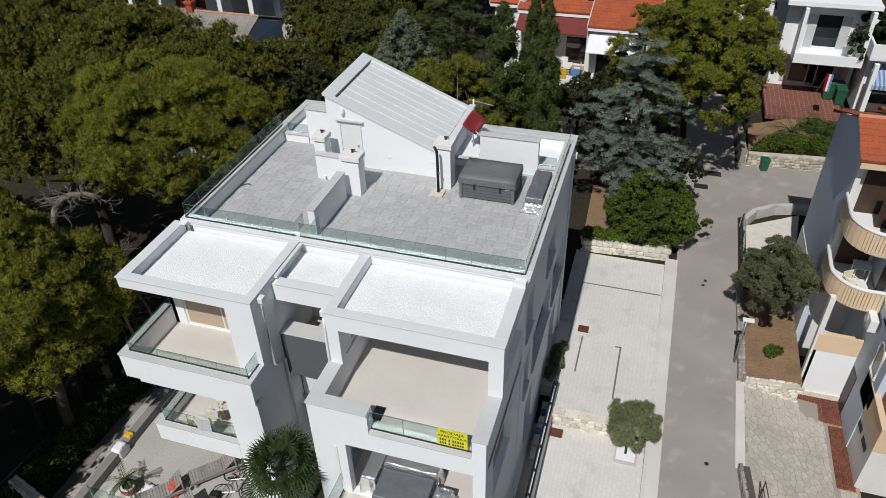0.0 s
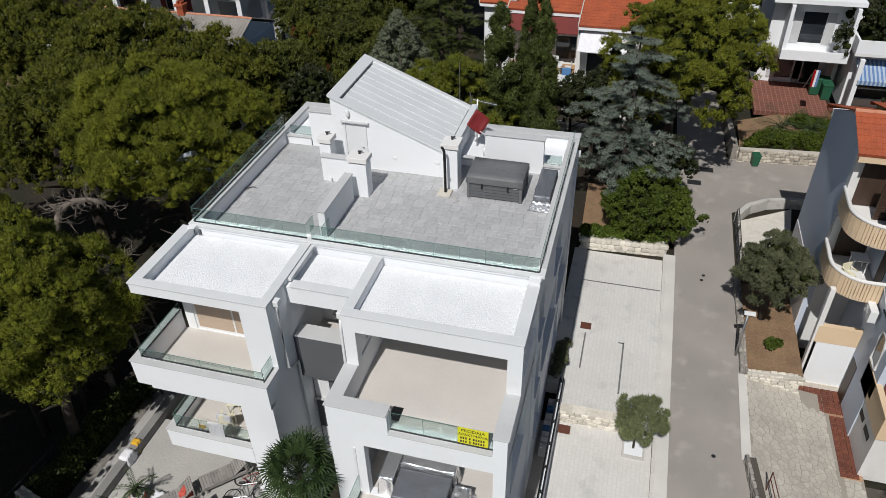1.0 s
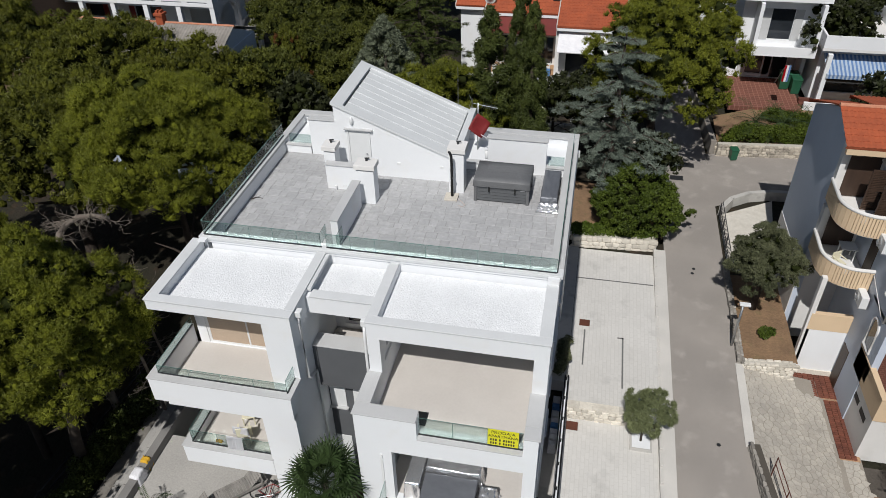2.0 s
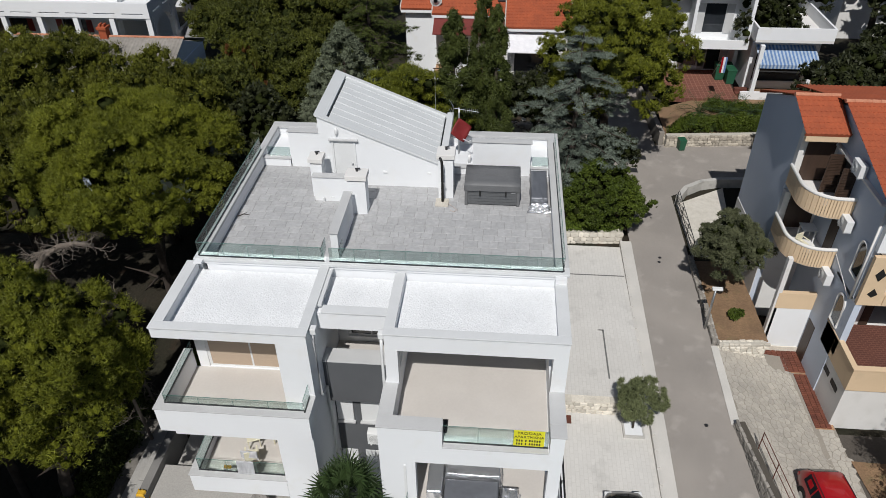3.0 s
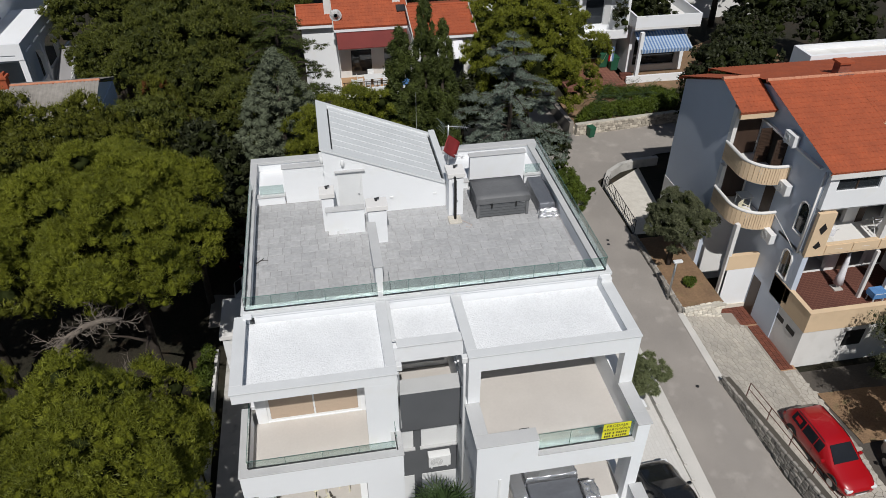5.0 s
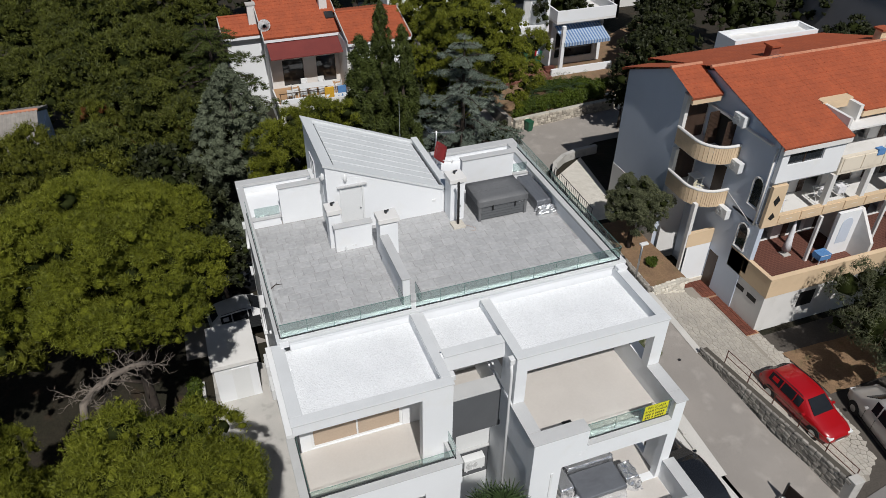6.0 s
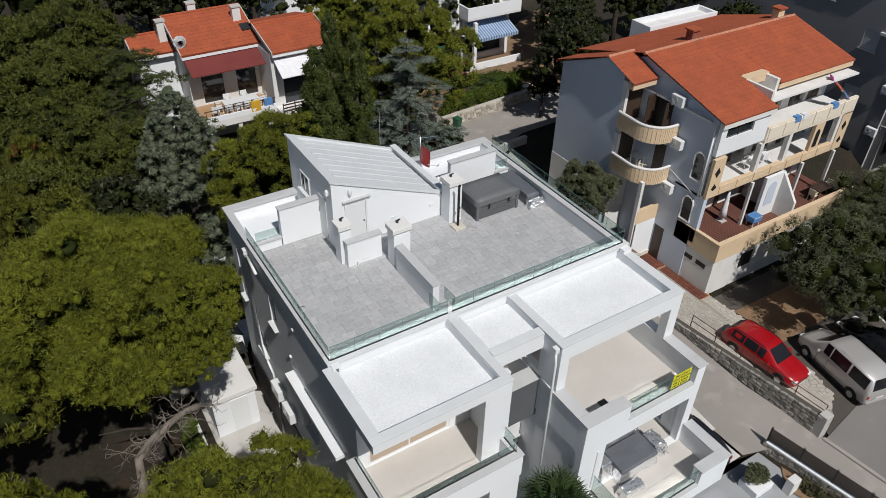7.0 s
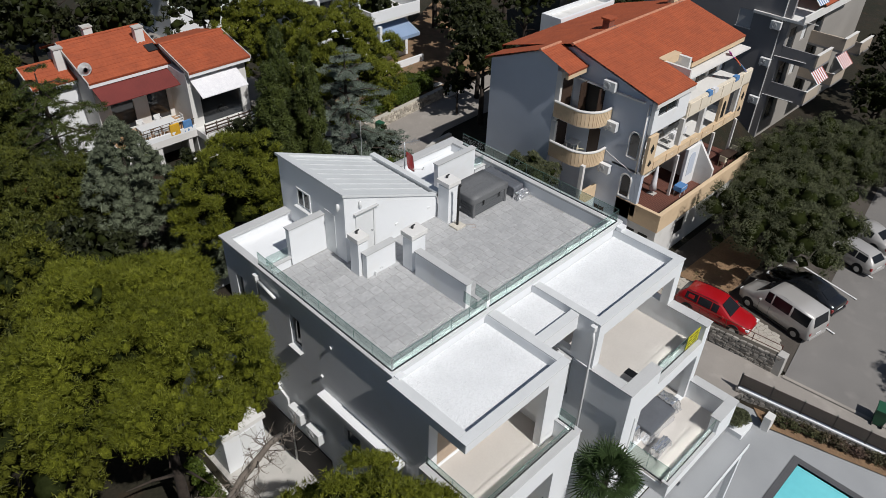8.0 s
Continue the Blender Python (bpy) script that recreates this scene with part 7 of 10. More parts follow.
for k in range(2):
    for j in range(6):
        y0 = -9.5 + 1.85 * j
        solo("garden_step", boxes((-3.86 - 0.54 * k, -3.40 - 0.54 * k, y0, y0 + 1.82, -1.0, 0.62 - 0.3 * k), bevel=0.012), STEPPALE, "long grey garden step", "step", "garden steps")
solo("gravel_strip", sheet(bmesh.new(), [(-5.15, -9.5), (-5.15, 1.5)], [(-4.42, -9.5), (-4.42, 1.5)], lambda x, y: 0.0 + 0.05 * noise.noise((x * 6, y * 6, 1)), 60, 5), RUBBLE, "strip of loose grey stones beside the steps", "gravel", kind="structure")
rail = thing("terrace_glass_rail", (-1.8, -5.95, GT), "glass balustrade with steel posts at the terrace edge", "railing")
for k in range(3):
    x = -2.75 + k * 1.0
    part("post", boxes((x - 0.02, x + 0.02, -5.99 - 0.05 * k, -5.95 - 0.05 * k, GT, GT + 0.95)), INOX, rail)
    if k < 2:
        pane = part("glass_pane", boxes((x + 0.03, x + 0.97, -5.99 - 0.05 * k, -5.98 - 0.05 * k, GT + 0.05, GT + 0.92)), GLASS, rail, "clear glass pane")
        pane.visible_shadow = False
gf = thing("garden_fence", (-6.6, -4, 0), "low dark wire fence at the edge of the wood", "fence")
for z in (0.5, 0.85, 1.2):
    part("rail", tube(bmesh.new(), [(-6.9, -8.5, z - 0.2), (-5.9, 3.0, z)], 0.03, 6), STEEL, gf)
for k in range(8):
    f = k / 7
    part("post", tube(bmesh.new(), [(-6.9 + f, -8.5 + 11.5 * f, -0.8), (-6.9 + f, -8.5 + 11.5 * f, 1.1 + 0.15 * f)], 0.03, 6), STEEL, gf)
solo("side_path", boxes((-2.9, -0.02, -1.4, 11.5, -0.9, 0.0)), CONCRETE, "pale concrete path along the side of the house", "path", kind="structure")
solo("path_kerb", boxes((-3.45, -3.3, 2.0, 9.5, -0.6, 0.28)), OFFWHITE, "narrow white kerb beside the hedge", "kerb", kind="structure")
solo("back_yard", boxes((-4, 12.6, 11.5, 19.4, -0.7, 0.08)), ASPHALT, "paved yard behind the house", "yard", kind="structure")
solo("back_yard_wall", boxes((-3, 5.5, 19.4, 19.7, -0.7, 1.5), bevel=0.01), WHITE, "white wall at the back of the yard", "wall", kind="structure")
gsh = thing("garden_shed", (-1.7, 9.3, 0.0), "white flat-roofed garden shed", "shed")
part("wall", boxes((-2.68, -0.72, 8.05, 10.65, 0.0, 2.42)), WHITE, gsh)
part("roof", boxes((-2.78, -0.62, 7.95, 10.75, 2.421, 2.52), bevel=0.01), OFFWHITE, gsh)
part("door", boxes((-1.9, -1.1, 8.02, 8.048, 0.05, 2.05)), PVC, gsh)
part("fascia", boxes((-2.78, -0.62, 7.9, 7.948, 2.3, 2.52)), OFFWHITE, gsh)
lou = thing("louvred_gate", (-0.4, 11.2, 0.0), "dark louvred gate between shed and house", "gate")
for k in range(7):
    part("louvre", boxes((-0.7, -0.02, 11.0 + 0.12 * k, 11.08 + 0.12 * k, 1.7, 1.75)), STEEL, lou)
part("frame", boxes((-0.74, -0.7, 10.9, 11.9, 0.0, 1.75)), STEEL, lou)

# ---- trees ----
def crown_blobs(rng, n, rx, ry, rz, zc, size, flat=0.8, low=-0.25, inside=0.12, per=14, up=0.35):
    """A crown in two steps: lobes spread evenly over a dome, and small tufts over the sunny side of every lobe."""
    lobes, tufts = [], []
    for k in range(n):
        u = 1 - (k + 0.5) / n * (1 - low)
        a = k * 2.39996 + rng.uniform(-0.35, 0.35)
        h = math.sqrt(max(0.0, 1 - u * u))
        d = np.array((h * math.cos(a), h * math.sin(a), u))
        f = rng.uniform(0.76, 1.1) if rng.random() > inside else rng.uniform(0.6, 0.75)
        f *= 1 + 0.26 * noise.noise((d[0] * 1.6 + n, d[1] * 1.6 + size * 9, d[2] * 1.6))
        s = size * rng.uniform(0.6, 1.3)
        c = np.array((d[0] * (rx - s * 0.7) * f, d[1] * (ry - s * 0.7) * f, zc + d[2] * (rz - s * 0.6) * f))
        lobes.append((*c, s * 0.72, s * 0.72, s * flat * 0.68))
        for j in range(per):
            e = rng.normal(size=3) + d * 0.9 + np.array((0, 0, up))
            e /= np.linalg.norm(e)
            t = s * rng.uniform(0.20, 0.36)
            p = c + e * np.array((s, s, s * flat)) * rng.uniform(0.8, 1.05)
            tufts.append((*p, t, t, t * 0.85))
    lobes.append((0, 0, zc + rz * 0.08, rx * 0.72, ry * 0.72, rz * 0.66))
    return tufts, lobes


def trunk_mesh(height, r0, lean, limbs, seed, reach, spread_z):
    rr = random.Random(seed)
    bm = bmesh.new()
    top = Vector((lean[0], lean[1], height))
    pts = [Vector((0, 0, -0.4)), Vector((lean[0] * 0.2, lean[1] * 0.2, height * 0.3)), Vector((lean[0] * 0.6, lean[1] * 0.6, height * 0.65)), top]
    tube(bm, pts, [r0 * 1.2, r0, r0 * 0.75, r0 * 0.35], 10)
    for k in range(limbs):
        a = 2 * math.pi * (k + rr.random() * 0.6) / limbs
        f = rr.uniform(0.45, 0.9)
        s = pts[1].lerp(top, (f - 0.3) / 0.7)
        e = s + Vector((math.cos(a) * reach * rr.uniform(0.6, 1), math.sin(a) * reach * rr.uniform(0.6, 1), spread_z * rr.uniform(0.5, 1.2)))
        tube(bm, [s, s.lerp(e, 0.5) + Vector((0, 0, 0.15 * reach * 0.3)), e], [r0 * 0.4, r0 * 0.25, r0 * 0.08], 6)
    return bm


def tree(name, label, category, at, trunk, crown, group="", turn=0.0, scale=(1, 1, 1), bark=None, more=()):
    t = thing(name, (0, 0, 0), label, category, group)
    part("trunk", trunk, bark or BARK, t, "", True)
    link_mesh("crown", crown, t)
    for m in more:
        link_mesh("crown", m, t)
    t.matrix_basis = pose(*at, 0, 0, turn) @ Matrix.Diagonal((*scale, 1))
    return t


rng = np.random.default_rng(21)
# big pines on the left
def pine_crown(n, rx, ry, rz, zc, size, count, mat, length=0.22, width=0.05, tufts=14, low=-0.2):
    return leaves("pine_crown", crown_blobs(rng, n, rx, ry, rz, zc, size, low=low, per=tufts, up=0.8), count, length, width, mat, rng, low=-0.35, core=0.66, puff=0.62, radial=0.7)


tree("pine_tree", "large bright green pine with a broad lumpy crown", "tree", (-5.3, 6.5, -0.1), trunk_mesh(9.0, 0.22, (0.2, -0.2), 8, 2, 2.4, 1.0), pine_crown(66, 4.1, 4.2, 3.4, 9.9, 1.0, 165000, PINE, 0.125, 0.012, 34, -0.2), "pines beside the house")
young_pine = tree("pine_tree", "rounded bright green pine close to the balconies", "tree", (-6.3, -3.2, -0.3), trunk_mesh(8.0, 0.22, (2.1, -0.6), 7, 5, 1.5, 0.8), pine_crown(52, 2.8, 2.9, 3.5, 8.8, 0.9, 96000, PINE, 0.125, 0.012, 30, -0.6), "pines beside the house")
next(c for c in young_pine.children if c.name.startswith("crown")).matrix_basis = Matrix.Translation((2.2, -0.7, 0.1))
dark_pine = tree("pine_tree", "broad green pine in the wood beside the house", "tree", (-12.4, 8.0, -0.1), trunk_mesh(8.6, 0.32, (-0.3, 0.5), 8, 8, 2.6, 1.0), pine_crown(74, 4.8, 4.8, 3.4, 8.8, 1.1, 30000, PINEMID, 0.17, 0.023, 16), "pines beside the house")
wood_pine = tree("pine_tree", "dense dark pine of the wood", "tree", (-6.8, 19.0, 0.2), trunk_mesh(6.4, 0.28, (0.3, 0.2), 7, 11, 2.0, 0.9), pine_crown(90, 3.6, 3.6, 3.3, 6.2, 0.9, 16000, PINEDARK, 0.19, 0.03, 11), "pines of the wood")


def put_pines(src, rows):
    for x, y, z, turn, s in rows:
        c = copy_thing(src, pose(x, y, z, 0, 0, turn))
        c.scale = (s, s, s)


# pines at (-8.4, -9.6) and (-8.8, -6.4): unseen, added to shade the hedge
put_pines(dark_pine, ((-9.0, 14.7, 0.2, 40, 0.9), (-15.2, 16.4, 0.5, 300, 0.94), (-11.0, -5.5, -0.4, 70, 0.78), (-8.4, -9.6, -0.6, 200, 0.76), (-8.8, -6.4, -0.4, 310, 0.68), (-15.0, -9.0, -0.6, 10, 0.85), (-18.7, 4.0, 0, 130, 0.95), (-22.3, 16.4, 0.4, 20, 0.98)))
low_pine = copy_thing(young_pine, pose(-8.7, -2.6, -0.2, 0, 0, 140))
low_pine.scale = (0.75, 0.75, 0.97)
put_pines(wood_pine, ((-4.6, 27.0, 0.2, 100, 0.95), (-6.6, 30.5, 0.2, 150, 1.1), (-6.5, 37.5, 0.3, 300, 1.15), (-1.0, 43.0, 0.4, 30, 1.0), (-12.3, 41, 0.4, 10, 1.15), (-11.3, 34.8, 0.4, 70, 0.85), (-3.5, 33.0, 0.3, 250, 1.05), (-1.5, 24.2, 0.3, 20, 0.85)))
tree("pine_tree", "bright green round-headed pine behind the stair house", "tree", (4.9, 17.4, 0.2), trunk_mesh(5.8, 0.24, (0.1, 0.1), 6, 14, 1.6, 0.8), pine_crown(70, 3.9, 3.0, 3.6, 6.4, 0.8, 52000, PINE, 0.18, 0.018), "pines behind the house")
back_pine = tree("pine_tree", "tall broad pine over the shaded lane", "tree", (17.2, 25.4, 0.4), trunk_mesh(7.0, 0.3, (-0.3, 0.2), 8, 17, 2.2, 1.0), pine_crown(110, 4.7, 4.5, 4.3, 7.6, 0.85, 66000, PINE, 0.165, 0.02, 14, -0.6), "pines behind the house")
put_pines(back_pine, ((18.6, 35.8, 0.5, 240, 0.85),))

# cypresses
def spire(n, r, h, z0, size, count, mat, length, width, power=0.75, droop=0.0, spread=0.4, tall=1.5):
    blobs = []
    for k in range(n):
        f = (k + rng.random()) / n
        rad = r * min(1.0, (f + 0.04) * 6) * (1 - f) ** power
        a = rng.uniform(0, 2 * math.pi)
        s = max(size * (1 - 0.6 * f), 0.15)
        q = max(rad - s * 0.6, 0) * (1 if rng.random() > 0.25 else 0.5)
        blobs.append((q * math.cos(a), q * math.sin(a), z0 + (h - z0) * f, s, s, s * tall))
    return leaves("conifer_crown", blobs, count, length, width, mat, rng, low=-0.9, spread=spread, droop=droop, puff=0.85)


cy = tree("cypress_tree", "tall slim dark green cypress", "tree", (9.1, 19.3, 0.2), trunk_mesh(11, 0.2, (0, 0), 2, 3, 0.4, 0.4), spire(210, 1.3, 14.2, 0.6, 0.46, 34000, CYPRESS, 0.17, 0.024, 0.42), "cypresses")
for x, y, z, tn, s in ((7.55, 17.9, 0.2, 50, (1.3, 1.3, 0.92)), (9.85, 17.9, 0.2, 120, (1.0, 1.0, 0.94)), (8.6, 18.8, 0.2, 200, (0.9, 0.9, 0.75))):
    c = copy_thing(cy, pose(x, y, z, 0, 0, tn))
    c.scale = s
# grey-green conifer
tree("conifer_tree", "broad grey-green cypress with feathery sprays", "tree", (0.8, 21.2, 0.2), trunk_mesh(9.0, 0.22, (0, 0), 4, 6, 1.0, 0.5), spire(760, 4.9, 11.2, 0.4, 0.5, 56000, GREYFIR, 0.19, 0.021, 0.72, 0.0, 0.9, 0.62), "conifers")
# blue cedar: tiers of flat drooping branches
def cedar_tree(at, needles, label, count, limbs=46, girth=4.2, h=11.5):
    blobs, bm = [], bmesh.new()
    tube(bm, [(0, 0, -0.3), (0.05, 0, 4), (0, 0.05, 8), (0, 0, h - 0.3)], [0.26, 0.2, 0.12, 0.03], 10)
    for k in range(limbs):
        f = (k + rng.random()) / limbs
        z = 2.4 + round(f * 12) / 12 * (h - 2.6) + rng.uniform(-0.18, 0.18)
        reach = (girth * (1 - f) ** 0.62 + 0.25) * min(1.0, 0.7 + 1.5 * f) * rng.uniform(0.62, 1.15)
        a = k * 2.4 + rng.uniform(-0.3, 0.3)
        e = Vector((math.cos(a) * reach, math.sin(a) * reach, z - 0.06 * reach))
        tube(bm, [(0, 0, z - 0.1), (e.x * 0.5, e.y * 0.5, z + 0.12), tuple(e)], [0.05, 0.035, 0.012], 5)
        n = max(3, int(reach * 7))
        for j in range(n):
            q = 0.18 + 0.84 * (j + rng.random()) / n
            side = rng.uniform(-1, 1) * (0.12 + 0.5 * math.sin(min(q, 1) * 2.6) * reach * 0.45)
            r = rng.uniform(0.16, 0.30)
            blobs.append((e.x * q - math.sin(a) * side, e.y * q + math.cos(a) * side, z + (0.16 * q - 0.24 * q * q) * reach - 0.10 * abs(side), r, r, 0.06))
    crown = leaves("cedar_crown", blobs, count, 0.19, 0.016, needles, rng, low=-1, spread=0.75, droop=0.12, puff=0.7, mesh_of=(5, 2))
    return tree("cedar_tree", label, "tree", at, bm, crown)


cedar_tree((14.6, 20.8, 0.35), CEDAR, "blue-grey cedar with tiered spreading branches", 46000, 42)
cedar_tree((0.6, 30.9, 0.3), CYPRESS, "dark green cedar with tiered branches in the wood", 48000, 52, 5.6, 10.6)
# dark oaks between
oak = tree("oak_tree", "dark evergreen oak with a dense crown", "tree", (-3.4, 17.2, 0.1), trunk_mesh(5.5, 0.22, (0.2, 0.1), 6, 22, 1.8, 1.0), leaves("oak_crown", crown_blobs(rng, 44, 2.6, 2.6, 3.0, 6.0, 0.8, per=5), 2600, 0.26, 0.08, OAK, rng, spread=1.0), "dark oaks")
# oaks at (-14.5, 3.2), (-17.5, 6.0), (-10.5, 3.4): dark fill added for shade
for x, y, z, tn, s in ((12.4, 24.5, 0.3, 40, 0.8), (5.5, 24.5, 0.3, 90, 0.66), (10.8, 27.0, 0.3, 200, 0.6), (-8.6, 0.2, -0.3, 100, 0.72), (-7.4, -1.2, -0.4, 10, 0.6), (-13.6, -1.5, -0.4, 60, 0.8), (-9.4, -9.0, -0.6, 60, 0.7), (-4.0, 13.6, 0.0, 60, 0.85), (-1.4, 14.4, 0.0, 160, 0.6), (-14.5, 3.2, -0.4, 200, 0.6), (-17.5, 6.0, -0.4, 80, 0.6), (-10.5, 3.4, -0.6, 150, 0.45), (30.2, 23.5, 0.4, 20, 0.95), (33.5, 27.0, 0.4, 220, 0.9), (17.2, 21.0, 0.35, 10, 0.55), (30.5, 38.0, 0.8, 60, 0.9), (36.0, 31.5, 0.8, 0, 0.8), (39.0, 33.5, 0.8, 120, 1.1), (42.5, 29.5, 0.8, 210, 1.0), (46, 35, 0.8, 33, 1.2), (41, 40, 0.8, 75, 1.2), (34, 44, 0.9, 300, 1.1), (26.5, 45, 0.9, 160, 1.0), (50, 28, 0.6, 20, 1.1), (46.5, 22, 0.4, 44, 0.9), (43.5, 4.0, -1.0, 44, 0.32), (52.5, 0.8, -1.2, 20, 0.8), (58.5, 1.6, -1.2, 120, 0.95), (64.5, 3.0, -1.2, 200, 1.0), (57.0, -4.5, -1.4, 60, 0.9), (65.0, -4.0, -1.4, 300, 1.0), (30.0, 26.0, 0.4, 20, 0.42), (43.0, 48.0, 0.9, 130, 1.3), (48.5, 53.0, 0.9, 10, 1.5), (2, 53, 0.5, 10, 1.5), (9.5, 56, 0.5, 60, 1.6), (16, 53, 0.5, 140, 1.4), (11, 45, 0.5, 70, 1.1), (18, 44, 0.5, 170, 1.1), (5, 47, 0.5, 0, 1.2), (-3, 50, 0.5, 80, 1.3)):
    c = copy_thing(oak, pose(x, y, z, 0, 0, tn))
    c.scale = (s, s, s)
rust = tree("pine_sapling", "small pine with patches of rust-brown needles", "tree", (-2.2, 23.6, 0.2), trunk_mesh(5.0, 0.14, (0.1, 0), 5, 31, 1.2, 0.8), leaves("rust_crown", crown_blobs(rng, 9, 1.9, 1.9, 2.3, 5.2, 0.4, per=6), 2600, 0.16, 0.03, RUST, rng, spread=1.0, core=0), "rusty trees", more=(pine_crown(30, 1.9, 1.9, 2.3, 4.9, 0.6, 12000, PINEMID, 0.2, 0.022, 11),))
c = copy_thing(rust, pose(-6.0, 23.2, 0.2, 0, 0, 90))
c.scale = (0.8, 0.8, 1.25)
# bright shrub tree by the garden wall
tree("shrub_tree", "dense bright green round shrub tree by the garden wall", "tree", (16.4, 18.0, 0.35), trunk_mesh(2.2, 0.14, (0, 0), 6, 41, 1.4, 0.6), leaves("shrub_crown", crown_blobs(rng, 60, 2.55, 2.35, 2.0, 2.0, 0.62, 0.9, -0.6), 34000, 0.12, 0.036, SHRUB, rng, low=-0.9, spread=0.9, puff=0.66), "", bark=BARK)
# olives
def olive_crown(n, rx, ry, rz, zc, size, count, mat=None, core=0.5):
    return leaves("olive_crown", crown_blobs(rng, n, rx, ry, rz, zc, size, 0.9, -0.4, 0.3, 11), count, 0.15, 0.02, mat or OLIVE, rng, low=-0.8, spread=1.2, core=core, puff=0.34)


tree("olive_tree", "silvery olive tree in the raised garden bed", "tree", (22.4, 12.2, 0.25), trunk_mesh(2.8, 0.16, (0.2, 0.1), 7, 51, 1.6, 1.0), olive_crown(46, 1.85, 2.0, 1.75, 2.95, 0.5, 38000, None, 0.75), "olive trees")
tree("olive_tree", "small young olive tree in a white planter", "tree", (16.75, 2.95, -0.36), trunk_mesh(1.5, 0.05, (-0.1, 0.1), 8, 53, 0.8, 0.7), leaves("olive_crown", crown_blobs(rng, 34, 1.15, 1.1, 1.15, 1.8, 0.30, 1.0, -0.55, 0.45, 9), 24000, 0.15, 0.0125, OLIVEYOUNG, rng, low=-0.8, spread=1.7, core=0, puff=0.12), "olive trees")
big_olive = tree("olive_tree", "old dark olive tree that shades the parked cars", "tree", (31.4, -1.0, -1.05), trunk_mesh(3.0, 0.28, (0.3, 0), 8, 55, 2.8, 1.4), olive_crown(92, 5.0, 4.5, 2.8, 3.7, 0.85, 38000, OLIVE, 0.95), "olive trees")
# copy at (27.7, -13.1): unseen, added to cast a shadow on the car park
for x, y, z, tn, s in ((27.7, -13.1, -1.6, 40, 0.48), (38.9, 1.6, -1.1, 90, 0.8), (43.6, 0.6, -1.1, 190, 0.85), (48.0, -2.6, -1.2, 20, 0.8)):
    c = copy_thing(big_olive, pose(x, y, z, 0, 0, tn))
    c.scale = (s, s, s)

# dead tree among the pines
def fallen(pts, seed, twigs, r0):
    """A bleached, bent dead trunk with a tangle of fine twigs along it."""
    rr = random.Random(seed)
    bm = bmesh.new()
    pts = [Vector(p) for p in pts]
    tube(bm, pts, [r0 * (1 - 0.6 * k / (len(pts) - 1)) for k in range(len(pts))], 8)

    def twig(p, way, length, rad, depth):
        row, q = [p], p
        for k in range(3):
            way = (way + Vector((rr.uniform(-0.5, 0.5), rr.uniform(-0.5, 0.5), rr.uniform(-0.35, 0.4)))).normalized()
            q = q + way * length / 3
            row.append(q)
        tube(bm, row, [rad, rad * 0.8, rad * 0.6, rad * 0.35], 4)
        if depth:
            for k in range(4):
                twig(row[1 + k % 3], (way + Vector((rr.uniform(-1, 1), rr.uniform(-1, 1), rr.uniform(-0.6, 0.7)))).normalized(), length * rr.uniform(0.4, 0.75), rad * 0.6, depth - 1)
    for k in range(twigs):
        f = (k + rr.random()) / twigs * (len(pts) - 1)
        i = min(int(f), len(pts) - 2)
        a = rr.uniform(0, 6.28)
        twig(pts[i].lerp(pts[i + 1], f - i), Vector((math.cos(a), math.sin(a), rr.uniform(-0.5, 0.5))).normalized(), rr.uniform(0.3, 0.85), 0.022, 2)
    return bm


solo("dead_tree", fallen([(-6.2, -0.5, -0.3), (-6.25, -0.45, 5.0), (-6.15, -0.4, 8.9), (-5.98, 0.0, 9.95), (-5.45, 0.0, 10.5), (-4.9, 0.0, 10.85), (-4.4, 0.2, 10.85), (-3.9, 0.4, 10.65)], 3, 34, 0.17), DEADWOOD, "bare bleached bent dead tree between the pines", "tree", "dead trees", smooth=True)
for pts, seed, n, r in (([(-4.3, 0.2, -0.3), (-4.5, 0.0, 5.0), (-4.9, -0.9, 8.6), (-5.5, -0.9, 9.1)], 9, 40, 0.08), ([(-5.0, 2.2, -0.3), (-5.2, 2.0, 3.6), (-5.4, 1.2, 6.4), (-4.6, 0.8, 7.2)], 21, 44, 0.07)):
    solo("dead_tree", fallen(pts, seed, n, r), DEADWOOD, "bare grey tangle of dead branches", "tree", "dead trees", smooth=True)
# hedges and shrubs
def hedge(name, p, q, z0, h, w, mat, label, count, kind="stuff"):
    p, q = Vector(p), Vector(q)
    n = max(3, int((q - p).length / 0.32))
    blobs = []
    for k in range(n * 3):
        c = p.lerp(q, (k + rng.random()) / (n * 3))
        blobs.append((c.x + rng.uniform(-w, w) * 0.3, c.y + rng.uniform(-w, w) * 0.3, z0 + h * rng.uniform(0.3, 0.8), w * 0.45, w * 0.45, h * 0.3))
    return tagged(new(name, leaves(name, blobs, count, 0.11, 0.045, mat, rng, low=-0.6, spread=1.0)), label, "hedge", kind=kind)


hedge("hedge", (12.9, 16.7), (17.2, 17.0), 0.5, 0.9, 0.8, HEDGE, "clipped bright green hedge on the garden wall", 9000)
hedge("hedge", (22.6, 29.3), (31.0, 30.1), 0.8, 1.5, 1.0, SHRUB, "dark green hedge above the far stone wall", 12000)
hedge("hedge", (-3.9, 2.0), (-3.8, 9.4), -0.1, 1.1, 0.6, SHRUB, "narrow green hedge along the side path", 9000)
hedge("hedge", (-6.0, -8.0), (-5.4, 2.0), -0.6, 1.8, 1.0, CYPRESS, "dark planting beside the garden steps", 14000)
hedge("side_shrubs", (13.05, 5.6), (13.1, 7.6), 0.25, 0.8, 0.5, OLIVE, "loose grey-green shrubs beside the house", 2500)
